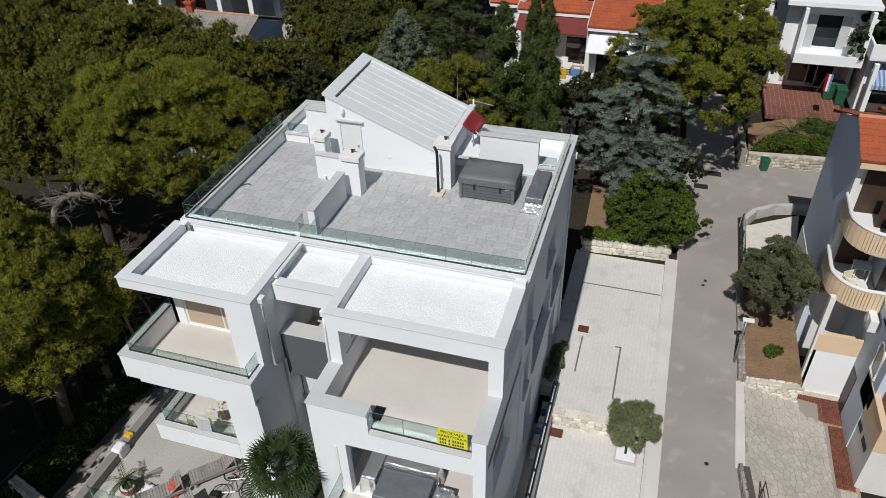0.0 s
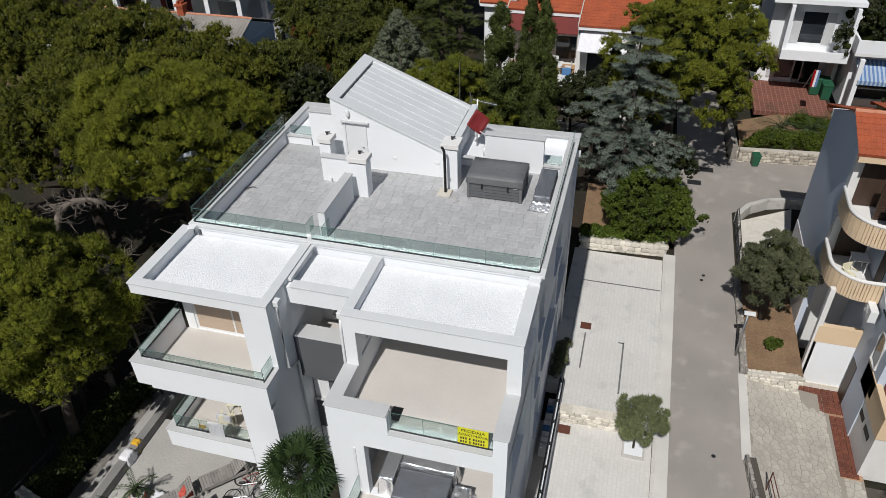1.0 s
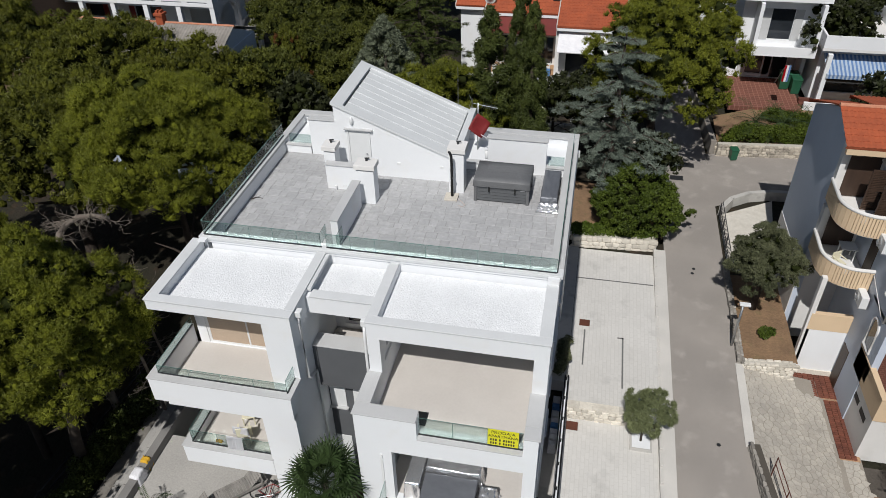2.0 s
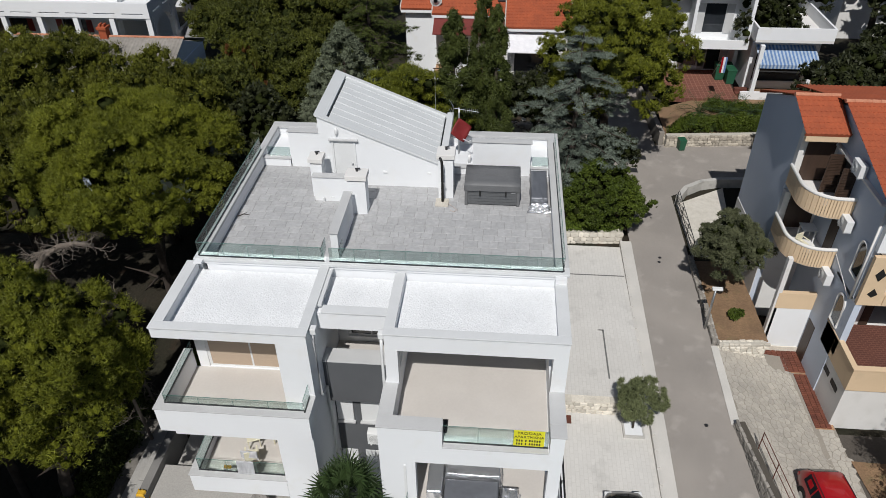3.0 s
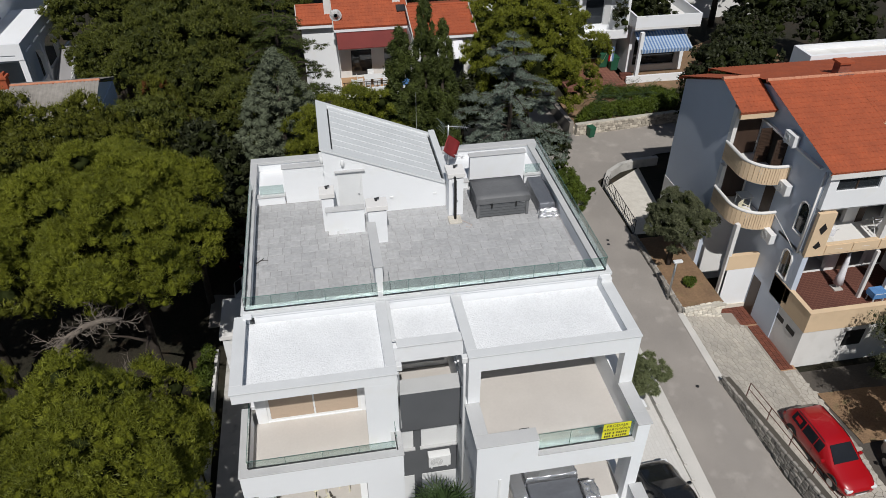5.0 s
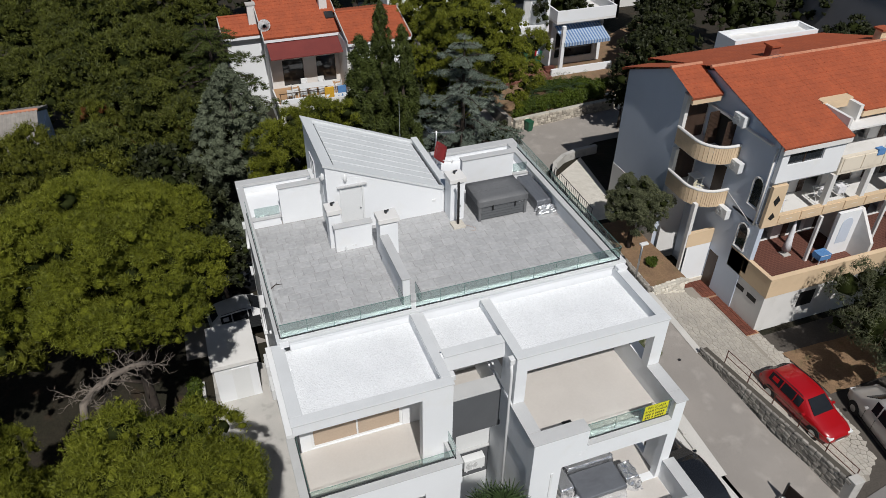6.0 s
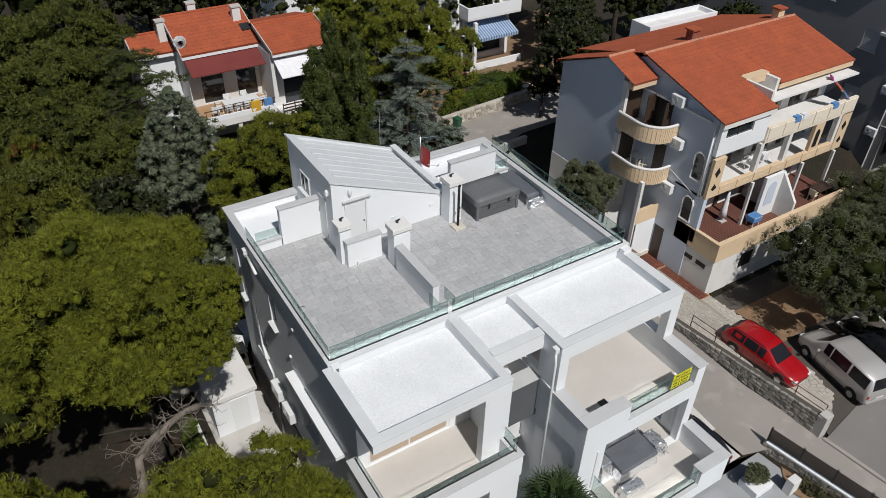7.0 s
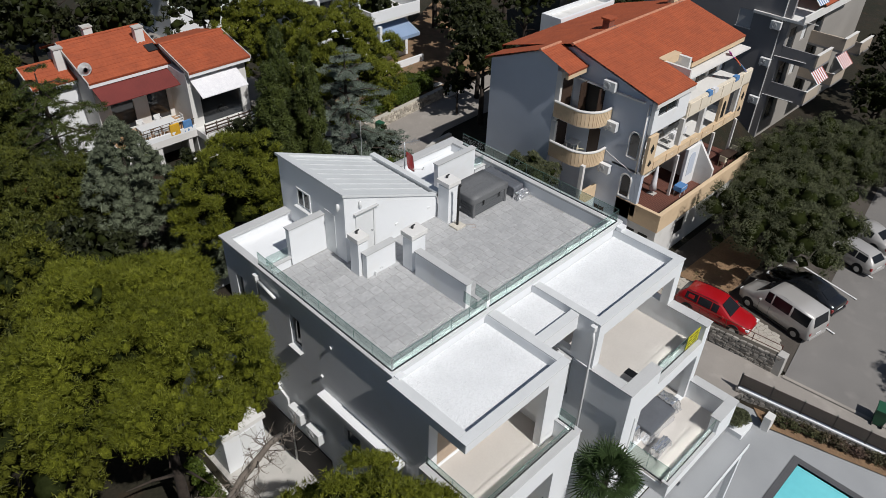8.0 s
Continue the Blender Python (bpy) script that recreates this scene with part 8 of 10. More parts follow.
hedge("bed_plants", (22.6, 9.9), (23.0, 10.5), 0.25, 0.35, 0.5, SHRUB, "low green plants in the garden bed", 900)
hedge("bed_shrubs", (19.6, -6.9), (21.0, -12.6), -1.45, 0.5, 0.55, FLOWER, "low sparse flowering shrubs below the fence", 2600)
hedge("planter_shrub", (17.5, -6.3), (18.1, -5.9), -1.15, 0.9, 0.8, OLIVE, "small olive shrub in a white planter", 3000)
hedge("neighbour_plants", (36.5, 3.6), (44.0, 3.4), -1.1, 1.6, 1.2, SHRUB, "green shrubs along the neighbour's terrace", 9000)
hedge("garden_plants", (26.0, 33.0), (33.0, 31.5), 1.0, 0.9, 1.4, SHRUB, "low garden shrubs on the slope", 5000)

# palms
def fan_leaf(bm, base, way, stalk, rad, n=18, fold=0.25):
    q = way.to_track_quat("Y", "Z")
    tip = base + way * stalk
    tube(bm, [base, tip], [0.015, 0.01], 4)
    for k in range(n):
        a = radians(-125 + 250 * k / (n - 1))
        d = q @ Vector((math.sin(a), math.cos(a), 0.1 * math.cos(a * 2)))
        s = q @ Vector((math.cos(a), -math.sin(a), 0))
        e = tip + d * rad * (0.75 + 0.25 * math.cos(a)) - Vector((0, 0, 0.18 * rad))
        m = tip + d * rad * 0.45
        v = [bm.verts.new(c) for c in (tip, m + s * 0.035, e, m - s * 0.035)]
        bm.faces.new(v)


def fan_palm(at, h, fronds, seed):
    rr = random.Random(seed)
    t = thing("fan_palm", at, "green fan palm with pointed leaf fingers", "palm")
    base = Vector(at)
    bm = bmesh.new()
    tube(bm, [base, base + Vector((0.05, 0, h * 0.5)), base + Vector((0, 0, h))], [0.16, 0.14, 0.13], 10)
    part("trunk", bm, BARK, t, "fibrous brown trunk")
    for k in range(fronds):
        a, e = k * 2.4, radians(75 - 95 * k / fronds)
        way = Vector((math.cos(a) * math.cos(e), math.sin(a) * math.cos(e), math.sin(e)))
        bm = bmesh.new()
        fan_leaf(bm, base + Vector((0, 0, h)), way, rr.uniform(0.6, 0.95), rr.uniform(0.62, 0.85))
        part("frond", bm, PALMLEAF, t)


fan_palm((5.7, -5.25, -1.5), 6.6, 44, 4)


def feather_palm(at, h, fronds, length, seed, label):
    rr = random.Random(seed)
    t = thing("feather_palm", at, label, "palm", "garden palms")
    base = Vector(at)
    part("trunk", tube(bmesh.new(), [base, base + Vector((0, 0, h))], [0.2, 0.16], 10), BARK, t)
    for k in range(fronds):
        a, e = k * 2.4, radians(70 - 80 * k / fronds)
        bm = bmesh.new()
        p = base + Vector((0, 0, h))
        w = Vector((math.cos(a) * math.cos(e), math.sin(a) * math.cos(e), math.sin(e)))
        pts = [p]
        for j in range(8):
            w = (w - Vector((0, 0, 0.14))).normalized()
            pts.append(pts[-1] + w * length / 8)
        tube(bm, pts, [0.02 - 0.002 * j for j in range(9)], 4)
        side = Vector((-math.sin(a), math.cos(a), 0))
        for j in range(1, 9):
            for s in (-1, 1):
                for o in (0.0, 0.5):
                    q = pts[j].lerp(pts[j - 1], o)
                    e2 = q + (side * s * 0.8 + (pts[j] - pts[j - 1]).normalized() * 0.6 - Vector((0, 0, 0.25))) * length * 0.22
                    mm = q.lerp(e2, 0.5)
                    v = [bm.verts.new(c) for c in (q, mm + w * 0.022, e2, mm - w * 0.022)]
                    bm.faces.new(v)
        part("frond", bm, PALMLEAF, t)


feather_palm((24.6, 30.5, 1.0), 1.1, 16, 2.0, 3, "young feather palm in the garden across the lane")
feather_palm((26.6, 31.0, 1.0), 0.9, 16, 1.9, 5, "young feather palm in the garden across the lane")
feather_palm((28.6, 31.3, 1.0), 0.8, 14, 1.7, 6, "young feather palm in the garden across the lane")
pot = thing("plant_pot", (-1.65, -5.25, GT), "red terracotta pot with a palm and white pebbles", "plant pot")
bm = bmesh.new()
tube(bm, [(-1.65, -5.25, GT), (-1.65, -5.25, GT + 0.2), (-1.65, -5.25, GT + 0.38)], [0.2, 0.3, 0.32], 16)
part("pot", bm, POTRED, pot, "", True)
part("pebble_bed", tube(bmesh.new(), [(-1.65, -5.25, GT + 0.381), (-1.65, -5.25, GT + 0.4)], [0.28, 0.26], 14), GRAVEL, pot)
feather_palm((-1.65, -5.25, GT + 0.38), 0.3, 9, 0.85, 8, "young feather palm growing in the red pot")

# ---- cars ----
def car(name, label, at, turn, paint, length, width, height, style, group=""):
    """A car round the origin, nose towards -y: one lofted shell, glass set on its flanks, windscreen, wheels and lamps."""
    c = thing(name, (0, 0, 0), label, "car", group)
    L, W, H = length / 2, width / 2, height
    # stations along y: place, half width, underside, belt line, top, half width at the top
    if style == "van":
        st = [(-L, 0.76, 0.40, 0.66, 0.74, 0.66), (-L + 0.10, 0.88, 0.28, 0.82, 0.92, 0.78), (-L + 0.5, 0.96, 0.22, 0.98, 1.10, 0.85), (-L + 0.95, 0.99, 0.22, 1.06, 1.20, 0.86), (-L + 1.75, 1.0, 0.22, 1.14, H - 0.05, 0.80), (-0.25, 1.0, 0.22, 1.15, H, 0.83), (1.0, 1.0, 0.22, 1.15, H, 0.83), (L - 0.22, 0.99, 0.24, 1.14, H - 0.04, 0.81), (L - 0.03, 0.96, 0.30, 1.08, 1.16, 0.88), (L, 0.92, 0.42, 0.92, 1.0, 0.86)]
        cowl, sides, back = 3, ((4, 5), (5, 6), (6, 7)), 7
    elif style == "estate":
        st = [(-L, 0.66, 0.36, 0.52, 0.58, 0.58), (-L + 0.10, 0.84, 0.25, 0.62, 0.70, 0.74), (-L + 0.5, 0.95, 0.20, 0.74, 0.84, 0.83), (-L + 1.2, 0.98, 0.20, 0.84, 0.95, 0.86), (-L + 1.95, 1.0, 0.20, 0.92, H - 0.05, 0.72), (0.1, 1.0, 0.20, 0.94, H, 0.75), (0.95, 1.0, 0.20, 0.95, H - 0.01, 0.74), (L - 0.5, 0.98, 0.22, 0.97, H - 0.07, 0.70), (L - 0.08, 0.93, 0.28, 0.95, 1.03, 0.80), (L, 0.86, 0.40, 0.80, 0.88, 0.78)]
        cowl, sides, back = 3, ((4, 5), (5, 6), (6, 7)), 7
    else:
        st = [(-L, 0.66, 0.34, 0.50, 0.56, 0.58), (-L + 0.12, 0.86, 0.24, 0.60, 0.68, 0.76), (-L + 0.6, 0.96, 0.20, 0.72, 0.81, 0.84), (-L + 1.25, 0.99, 0.20, 0.82, 0.91, 0.86), (-L + 2.05, 1.0, 0.20, 0.90, H - 0.04, 0.70), (0.35, 1.0, 0.20, 0.92, H, 0.72), (L - 1.2, 0.99, 0.20, 0.93, H - 0.10, 0.69), (L - 0.55, 0.98, 0.22, 0.94, 1.03, 0.80), (L - 0.08, 0.92, 0.28, 0.90, 0.99, 0.80), (L, 0.85, 0.40, 0.78, 0.86, 0.76)]
        cowl, sides, back = 3, ((4, 5), (5, 6)), 6

    def ring(r):
        y, w, lo, belt, top, wt = r
        w, wt = w * W, wt * W
        return [(0.84 * w, lo), (0.965 * w, lo + 0.10), (w, (lo + belt) / 2), (0.965 * w, belt), (wt * 1.02, top - 0.045), (wt * 0.90, top), (wt * 0.45, top + 0.02), (0.0, top + 0.025)]
    bm = bmesh.new()
    rings = []
    for r in st:
        half = ring(r)
        full = [(x, z) for x, z in half] + [(-x, z) for x, z in half[-2::-1]]
        rings.append([bm.verts.new((x, r[0], z)) for x, z in full])
    m = len(rings[0])
    for a, b in zip(rings, rings[1:]):
        for k in range(m):
            bm.faces.new((a[k], a[(k + 1) % m], b[(k + 1) % m], b[k]))
    bm.faces.new(rings[0])
    bm.faces.new(rings[-1][::-1])
    bmesh.ops.recalc_face_normals(bm, faces=bm.faces)
    part("body", bm, paint, c, "", True)

    def glass(label, corners, inset, lift):
        """A pane over a patch of the shell, drawn in from its edges and lifted off the paint."""
        p = [Vector(v) for v in corners]
        mid = sum(p, Vector()) / 4
        out = (p[1] - p[0]).cross(p[3] - p[0]).normalized()
        if out.dot(mid - Vector((0, mid.y, 0.6))) < 0:
            out = -out
        bm = bmesh.new()
        lo = [bm.verts.new(mid + (v - mid) * inset - out * 0.05) for v in p]
        hi = [bm.verts.new(mid + (v - mid) * inset + out * lift) for v in p]
        for k in range(4):
            bm.faces.new((lo[k], lo[(k + 1) % 4], hi[(k + 1) % 4], hi[k]))
        bm.faces.new(hi)
        bmesh.ops.recalc_face_normals(bm, faces=bm.faces)
        part("window", bm, CARGLASS, c, label)

    def at_ring(i, k, side=1):
        x, z = ring(st[i])[k]
        return (side * x, st[i][0], z)
    for side in (-1, 1):
        for i, j in sides:
            glass("dark side window", (at_ring(i, 3, side), at_ring(j, 3, side), at_ring(j, 4, side), at_ring(i, 4, side)), 0.90, 0.012)
    glass("dark windscreen", (at_ring(cowl, 5, -1), at_ring(cowl, 5), at_ring(cowl + 1, 5), at_ring(cowl + 1, 5, -1)), 0.90, 0.035)
    glass("dark rear window", (at_ring(back, 5, -1), at_ring(back, 5), at_ring(back + 1, 5), at_ring(back + 1, 5, -1)), 0.84, 0.03)
    for s in (-1, 1):
        part("mirror", boxes((s * W - 0.02 if s > 0 else s * W - 0.17, s * W + 0.17 if s > 0 else s * W + 0.02, -L + 1.5, -L + 1.62, st[cowl][3] + 0.02, st[cowl][3] + 0.15), bevel=0.02), paint, c)
        part("headlight", boxes((min(s * W * 0.50, s * W * 0.84), max(s * W * 0.50, s * W * 0.84), -L + 0.015, -L + 0.30, st[1][3] - 0.08, st[1][3] + 0.06), bevel=0.03), PVC, c, "clear headlight")
        part("tail_light", boxes((min(s * W * 0.76, s * W * 0.93), max(s * W * 0.76, s * W * 0.93), L - 0.12, L + 0.008, st[-1][3] - 0.20, st[-1][3] + 0.02), bevel=0.015), REDCAR, c, "red tail light")
        if style != "saloon":
            part("roof_rail", tube(bmesh.new(), [(s * W * 0.70, -L + 2.1, H - 0.02), (s * W * 0.71, 0.3, H + 0.025), (s * W * 0.68, L - 0.6, H - 0.05)], 0.018, 6), STEEL if style == "estate" else paint, c)
        for y in (-L + 0.85, L - 0.85):
            part("wheel_arch", tube(bmesh.new(), [(s * (W - 0.12), y, 0.34), (s * (W + 0.002), y, 0.34)], 0.385, 20), TYRE, c)
            w = part("wheel", tube(bmesh.new(), [(s * (W - 0.20), y, 0.31), (s * (W + 0.012), y, 0.31)], 0.31, 20), TYRE, c)
            part("rim", tube(bmesh.new(), [(s * (W + 0.004), y, 0.31), (s * (W + 0.02), y, 0.31)], [0.21, 0.17], 14), INOX, w)
        for y in (st[cowl + 1][0] - 0.25, st[sides[0][1]][0]):
            part("door_gap", boxes((min(s * (W - 0.04), s * (W + 0.004)), max(s * (W - 0.04), s * (W + 0.004)), y, y + 0.012, 0.30, st[cowl][3] - 0.06)), BLACK, c)
        part("sill", boxes((min(s * W * 0.9, s * (W + 0.003)), max(s * W * 0.9, s * (W + 0.003)), -L + 1.25, L - 1.25, 0.21, 0.29)), BLACK, c)
    part("grille", boxes((-W * 0.42, W * 0.42, -L - 0.012, -L + 0.06, 0.46, 0.55), bevel=0.01), STEEL, c)
    part("number_plate", boxes((-0.26, 0.26, -L - 0.02, -L - 0.011, 0.36, 0.44)), PVC, c)
    part("number_plate", boxes((-0.26, 0.26, L + 0.011, L + 0.02, 0.62, 0.72)), PVC, c)
    part("bumper", boxes((-W * 0.82, W * 0.82, L - 0.06, L + 0.035, 0.32, 0.50), bevel=0.025), paint, c)
    return settle(c, pose(*at, 0, 0, turn))


car("estate_car", "bright red estate car parked on the stone yard", (24.3, -1.2, -0.98), 3, REDCAR, 4.55, 1.78, 1.50, "estate")
car("van", "beige-silver van parked in the shade", (27.25, -3.85, -1.05), 168, SILVERCAR, 4.9, 1.93, 1.93, "van")
car("saloon_car", "black saloon car parked beside the van", (30.25, -4.0, -1.05), 170, BLACKCAR, 4.6, 1.8, 1.44, "saloon")
car("estate_car", "silver car parked below the olive trees", (36.3, -4.3, -1.05), 166, SILVERCAR, 4.4, 1.78, 1.46, "estate")
car("saloon_car", "silver car parked at the end of the row", (39.4, -4.2, -1.05), 166, SILVERCAR, 4.4, 1.78, 1.42, "saloon")
car("hatchback_car", "black car parked on the lower pavers", (15.95, -2.9, -0.62), 183, BLACKCAR, 4.4, 1.8, 1.5, "estate")
car("hatchback_car", "white car parked in the yard behind the house", (-0.55, 13.4, 0.08), 96, WHITECAR, 4.1, 1.72, 1.45, "estate")
car("hatchback_car", "black car parked in the yard behind the house", (-0.3, 16.4, 0.08), 92, BLACKCAR, 4.3, 1.76, 1.45, "estate")


# ---- wheeled bins ----
def wheelie(at, turn, s, label):
    b = thing("wheelie_bin", (0, 0, 0), label, "bin", "wheeled bins")
    bm = bmesh.new()
    lo, hi = [(-0.24, -0.26), (0.24, -0.26), (0.24, 0.26), (-0.24, 0.26)], [(-0.29, -0.34), (0.29, -0.34), (0.29, 0.34), (-0.29, 0.34)]
    a = [bm.verts.new((*p, 0.05)) for p in lo]
    c = [bm.verts.new((*p, 0.95)) for p in hi]
    for k in range(4):
        bm.faces.new((a[k], a[(k + 1) % 4], c[(k + 1) % 4], c[k]))
    bm.faces.new(a[::-1])
    bm.faces.new(c)
    part("body", bm, BINGREEN, b)
    part("lid", boxes((-0.31, 0.31, -0.37, 0.38, 0.951, 1.03), bevel=0.02), BINGREEN, b)
    for x in (-0.24, 0.2):
        part("wheel", tube(bmesh.new(), [(x, 0.3, 0.1), (x + 0.05, 0.3, 0.1)], 0.1, 12), TYRE, b)
    b.matrix_basis = pose(*at, 0, 0, turn) @ Matrix.Diagonal((s, s, s, 1))
    return b


wheelie((23.05, 27.75, 0.47), 10, 0.82, "green wheeled bin beside the stone wall")
wheelie((27.7, 38.4, 1.352), 0, 1.3, "green rubbish container in front of the far house")
wheelie((28.4, 37.6, 1.352), 0, 1.2, "green rubbish container in front of the far house")
wheelie((28.35, 38.6, 1.352), 0, 1.2, "green rubbish container in front of the far house")
wheelie((23.6, -11.0, -1.5), 100, 1.1, "dark green bin at the kerb of the car park")

# ---- loungers, clothes and other things in the left garden ----
OLDWOOD = surf("weathered_grey_wood", (0.27, 0.255, 0.235), (0.20, 0.19, 0.175), big=3, fine=18, rough=0.9, bump=0.3, rnd=0.12, fine_amt=0.2)


def lounger(at, turn):
    """A slatted wooden lounger with a raised back."""
    c = thing("sun_lounger", (0, 0, 0), "weathered grey slatted sun lounger on the garden terrace", "lounger", "garden loungers")
    for x in (-0.33, 0.27):
        part("side_rail", boxes((x, x + 0.06, -0.98, 0.98, 0.2, 0.34), bevel=0.01), OLDWOOD, c)
        for y in (-0.85, 0.75):
            part("leg", boxes((x, x + 0.06, y, y + 0.07, 0, 0.259)), OLDWOOD, c)
    for k in range(11):
        part("slat", boxes((-0.34, 0.34, -0.96 + k * 0.115, -0.858 + k * 0.115, 0.341, 0.365)), OLDWOOD, c)
    back = part("backrest", boxes((-0.36, -0.30, 0.78, 0.84, 0.341, 0.72), (0.30, 0.36, 0.78, 0.84, 0.341, 0.72), (-0.30, 0.30, 0.78, 0.84, 0.64, 0.72)), OLDWOOD, c)
    for k in range(6):
        bm = boxes((-0.34, 0.34, k * 0.115, 0.102 + k * 0.115, 0.0, 0.024))
        bmesh.ops.transform(bm, matrix=pose(0, 0.32, 0.36, 38, 0, 0), verts=bm.verts)
        part("slat", bm, OLDWOOD, back)
    return settle(c, pose(*at, 0, 0, turn))


def bicycle(at, turn, paint, label):
    """A bicycle lying on its side: two spoked wheels, frame, saddle and handlebar."""
    c = thing("bicycle", (0, 0, 0), label, "bicycle", "bicycles on the terrace")
    for y in (-0.52, 0.52):
        w = part("wheel", tube(bmesh.new(), [(0, y + 0.33 * math.cos(a), 0.33 + 0.33 * math.sin(a)) for a in [math.pi * k / 12 for k in range(25)]], 0.02, 6), TYRE, c)
        for k in range(6):
            a = math.pi * k / 6
            part("spoke", tube(bmesh.new(), [(0, y - 0.31 * math.cos(a), 0.33 - 0.31 * math.sin(a)), (0, y + 0.31 * math.cos(a), 0.33 + 0.31 * math.sin(a))], 0.004, 4), INOX, w)
    bm = bmesh.new()
    for p, q in (((0.52, 0.33), (0.18, 0.82)), ((0.18, 0.82), (-0.38, 0.85)), ((-0.38, 0.85), (-0.05, 0.32)), ((-0.05, 0.32), (0.18, 0.82)), ((0.52, 0.33), (-0.05, 0.32)), ((-0.52, 0.33), (-0.38, 0.98))):
        tube(bm, [(0, *p), (0, *q)], 0.018, 6)
    part("frame", bm, paint, c)
    part("handlebar", tube(bmesh.new(), [(-0.28, -0.3, 1.0), (0, -0.4, 1.0), (0.28, -0.3, 1.0)], 0.014, 6), STEEL, c)
    part("saddle", boxes((-0.07, 0.07, 0.08, 0.33, 0.86, 0.93), bevel=0.02), BLACK, c)
    return settle(c, pose(*at, 0, 0, turn) @ pose(0, 0, 0.03, 0, 78, 0))


bicycle((2.2, -3.9, GT), 70, REDDISH, "red bicycle lying on the terrace")
bicycle((2.5, -4.5, GT + 0.08), 110, INOX, "silver bicycle lying on the terrace")


SALMON = surf("salmon_cloth", (0.52, 0.10, 0.07), (0.42, 0.07, 0.05), big=5, rough=0.95)
ln = lounger((1.15, -3.55, GT), -45)
for x, y, tn in ((-0.25, -5.1, -45), (0.75, -5.75, -40)):
    copy_thing(ln, pose(x, y, GT, 0, 0, tn))
for k, (x0, x1, y0, y1, m, lab) in enumerate(((-1.15, -0.7, -5.35, -4.85, CLOTHW, "white towel heaped on the terrace"), (-0.02, 0.3, -5.0, -4.5, SALMON, "salmon red cloth thrown over a lounger"), (2.75, 3.1, -3.75, -3.45, CLOTHW, "white bag on the terrace"), (1.55, 1.95, -4.75, -4.4, BLACK, "heap of bicycle parts on the terrace"), (-3.35, -2.9, -4.1, -3.5, CLOTHW, "white towel drying over the terrace kerb"), (-3.3, -2.95, -3.3, -3.0, CLOTHY, "yellow cloth drying over the terrace kerb"))):
    bm = bmesh.new()
    lump(bm, rect(x0, x1, y0, y1), GT, GT + (0.3 if k != 1 else 0.6) + (0.22 if k > 3 else 0), 0.8, 4, 0.14, 80 + k, 0.02, 5)
    solo("towel" if "towel" in lab else "loose_item", bm, m, lab, "cloth", smooth=True)
# lower-left balcony: chair, towels
BALCHAIR = plastic_chair((1.9, -3.35, 4.013), 200, CREAMPLASTIC, "cream folding chair on the lower balcony", "lower balcony chairs")
copy_thing(BALCHAIR, pose(1.7, -2.55, 4.013, 0, 0, 20))
copy_thing(BALCHAIR, pose(2.7, -2.45, 4.013, 0, 0, -30))
def hung(name, x0, x1, y, z, out, inn, material, label, seed):
    """A thin cloth folded over a rail, with soft upright folds."""
    bm = bmesh.new()
    n = 14
    path = [(-0.05, -out), (-0.035, -out * 0.5), (-0.022, -0.04), (0, 0.018), (0.022, -0.04), (0.035, -inn * 0.6), (0.045, -inn)]
    rows = []
    for dy, dz in path:
        rows.append([bm.verts.new((x0 + (x1 - x0) * i / n, y + dy + (0.006 * math.sin(i * 0.9 + seed) + 0.012 * noise.noise((i * 0.7, dz * 3, seed))) * min(1, abs(dz) * 4) * (1 if dy > 0 else -1 if dy < 0 else 0) , z + dz + 0.02 * noise.noise((i * 0.5, seed, dz)))) for i in range(n + 1)])
    for p, q in zip(rows, rows[1:]):
        for i in range(n):
            bm.faces.new((p[i], p[i + 1], q[i + 1], q[i]))
    bmesh.ops.solidify(bm, geom=bm.faces[:], thickness=0.02)
    bmesh.ops.recalc_face_normals(bm, faces=bm.faces)
    return solo(name, bm, material, label, "towel")


TOWEL = surf("white_towel", (0.82, 0.82, 0.84), (0.78, 0.78, 0.81), big=3, rough=0.95, bump=0.03, fine_amt=0.04)
hung("towel", 1.7, 2.3, -4.17, 5.15, 0.62, 0.25, TOWEL, "white towel hung over the balcony glass", 1)
hung("yellow_cloth", 1.12, 1.36, -3.98, 4.62, 0.12, 0.2, CLOTHY, "small yellow cloth on the balcony glass", 2)
hung("towel", 1.62, 2.2, -3.58, 4.93, 0.3, 0.5, TOWEL, "striped white towel over a chair", 3)

# ---- the red-roofed house behind ----
rh = thing("red_roof_house", (8.5, 38, 0.5), "low white house with red tiled roofs and a shaded terrace", "house")


def rp(name, bm, material, label="", smooth=False):
    return part(name, bm, material, rh, label, smooth)


rp("wall", wall_with_holes(bmesh.new(), "y", 37.3, 37.6, 4.9, 10.2, 0.0, 6.7, [(5.8, 7.4, 2.8, 4.9), (8.4, 9.9, 2.8, 4.9)]), OFFWHITE)
for x0, x1 in ((5.8, 7.4), (8.4, 9.9)):
    rp("glass_door", boxes((x0, x1, 37.42, 37.46, 2.8, 4.9)), WINGLASS, "dark terrace door")
for q in ((4.9, 5.2, 37.6, 44.5, 0.0, 6.7), (10.2, 10.5, 34.8, 44.5, 0.0, 6.7), (5.2, 10.2, 44.2, 44.5, 0.0, 6.7)):
    rp("wall", boxes(q), OFFWHITE)
rp("wall", wall_with_holes(bmesh.new(), "y", 34.5, 34.8, 10.2, 14.8, 0.0, 6.8, [(11.0, 14.2, 2.75, 5.0)]), OFFWHITE)
rp("glass_door", boxes((11.0, 14.2, 34.62, 34.66, 2.75, 5.0)), WINGLASS, "dark terrace door")
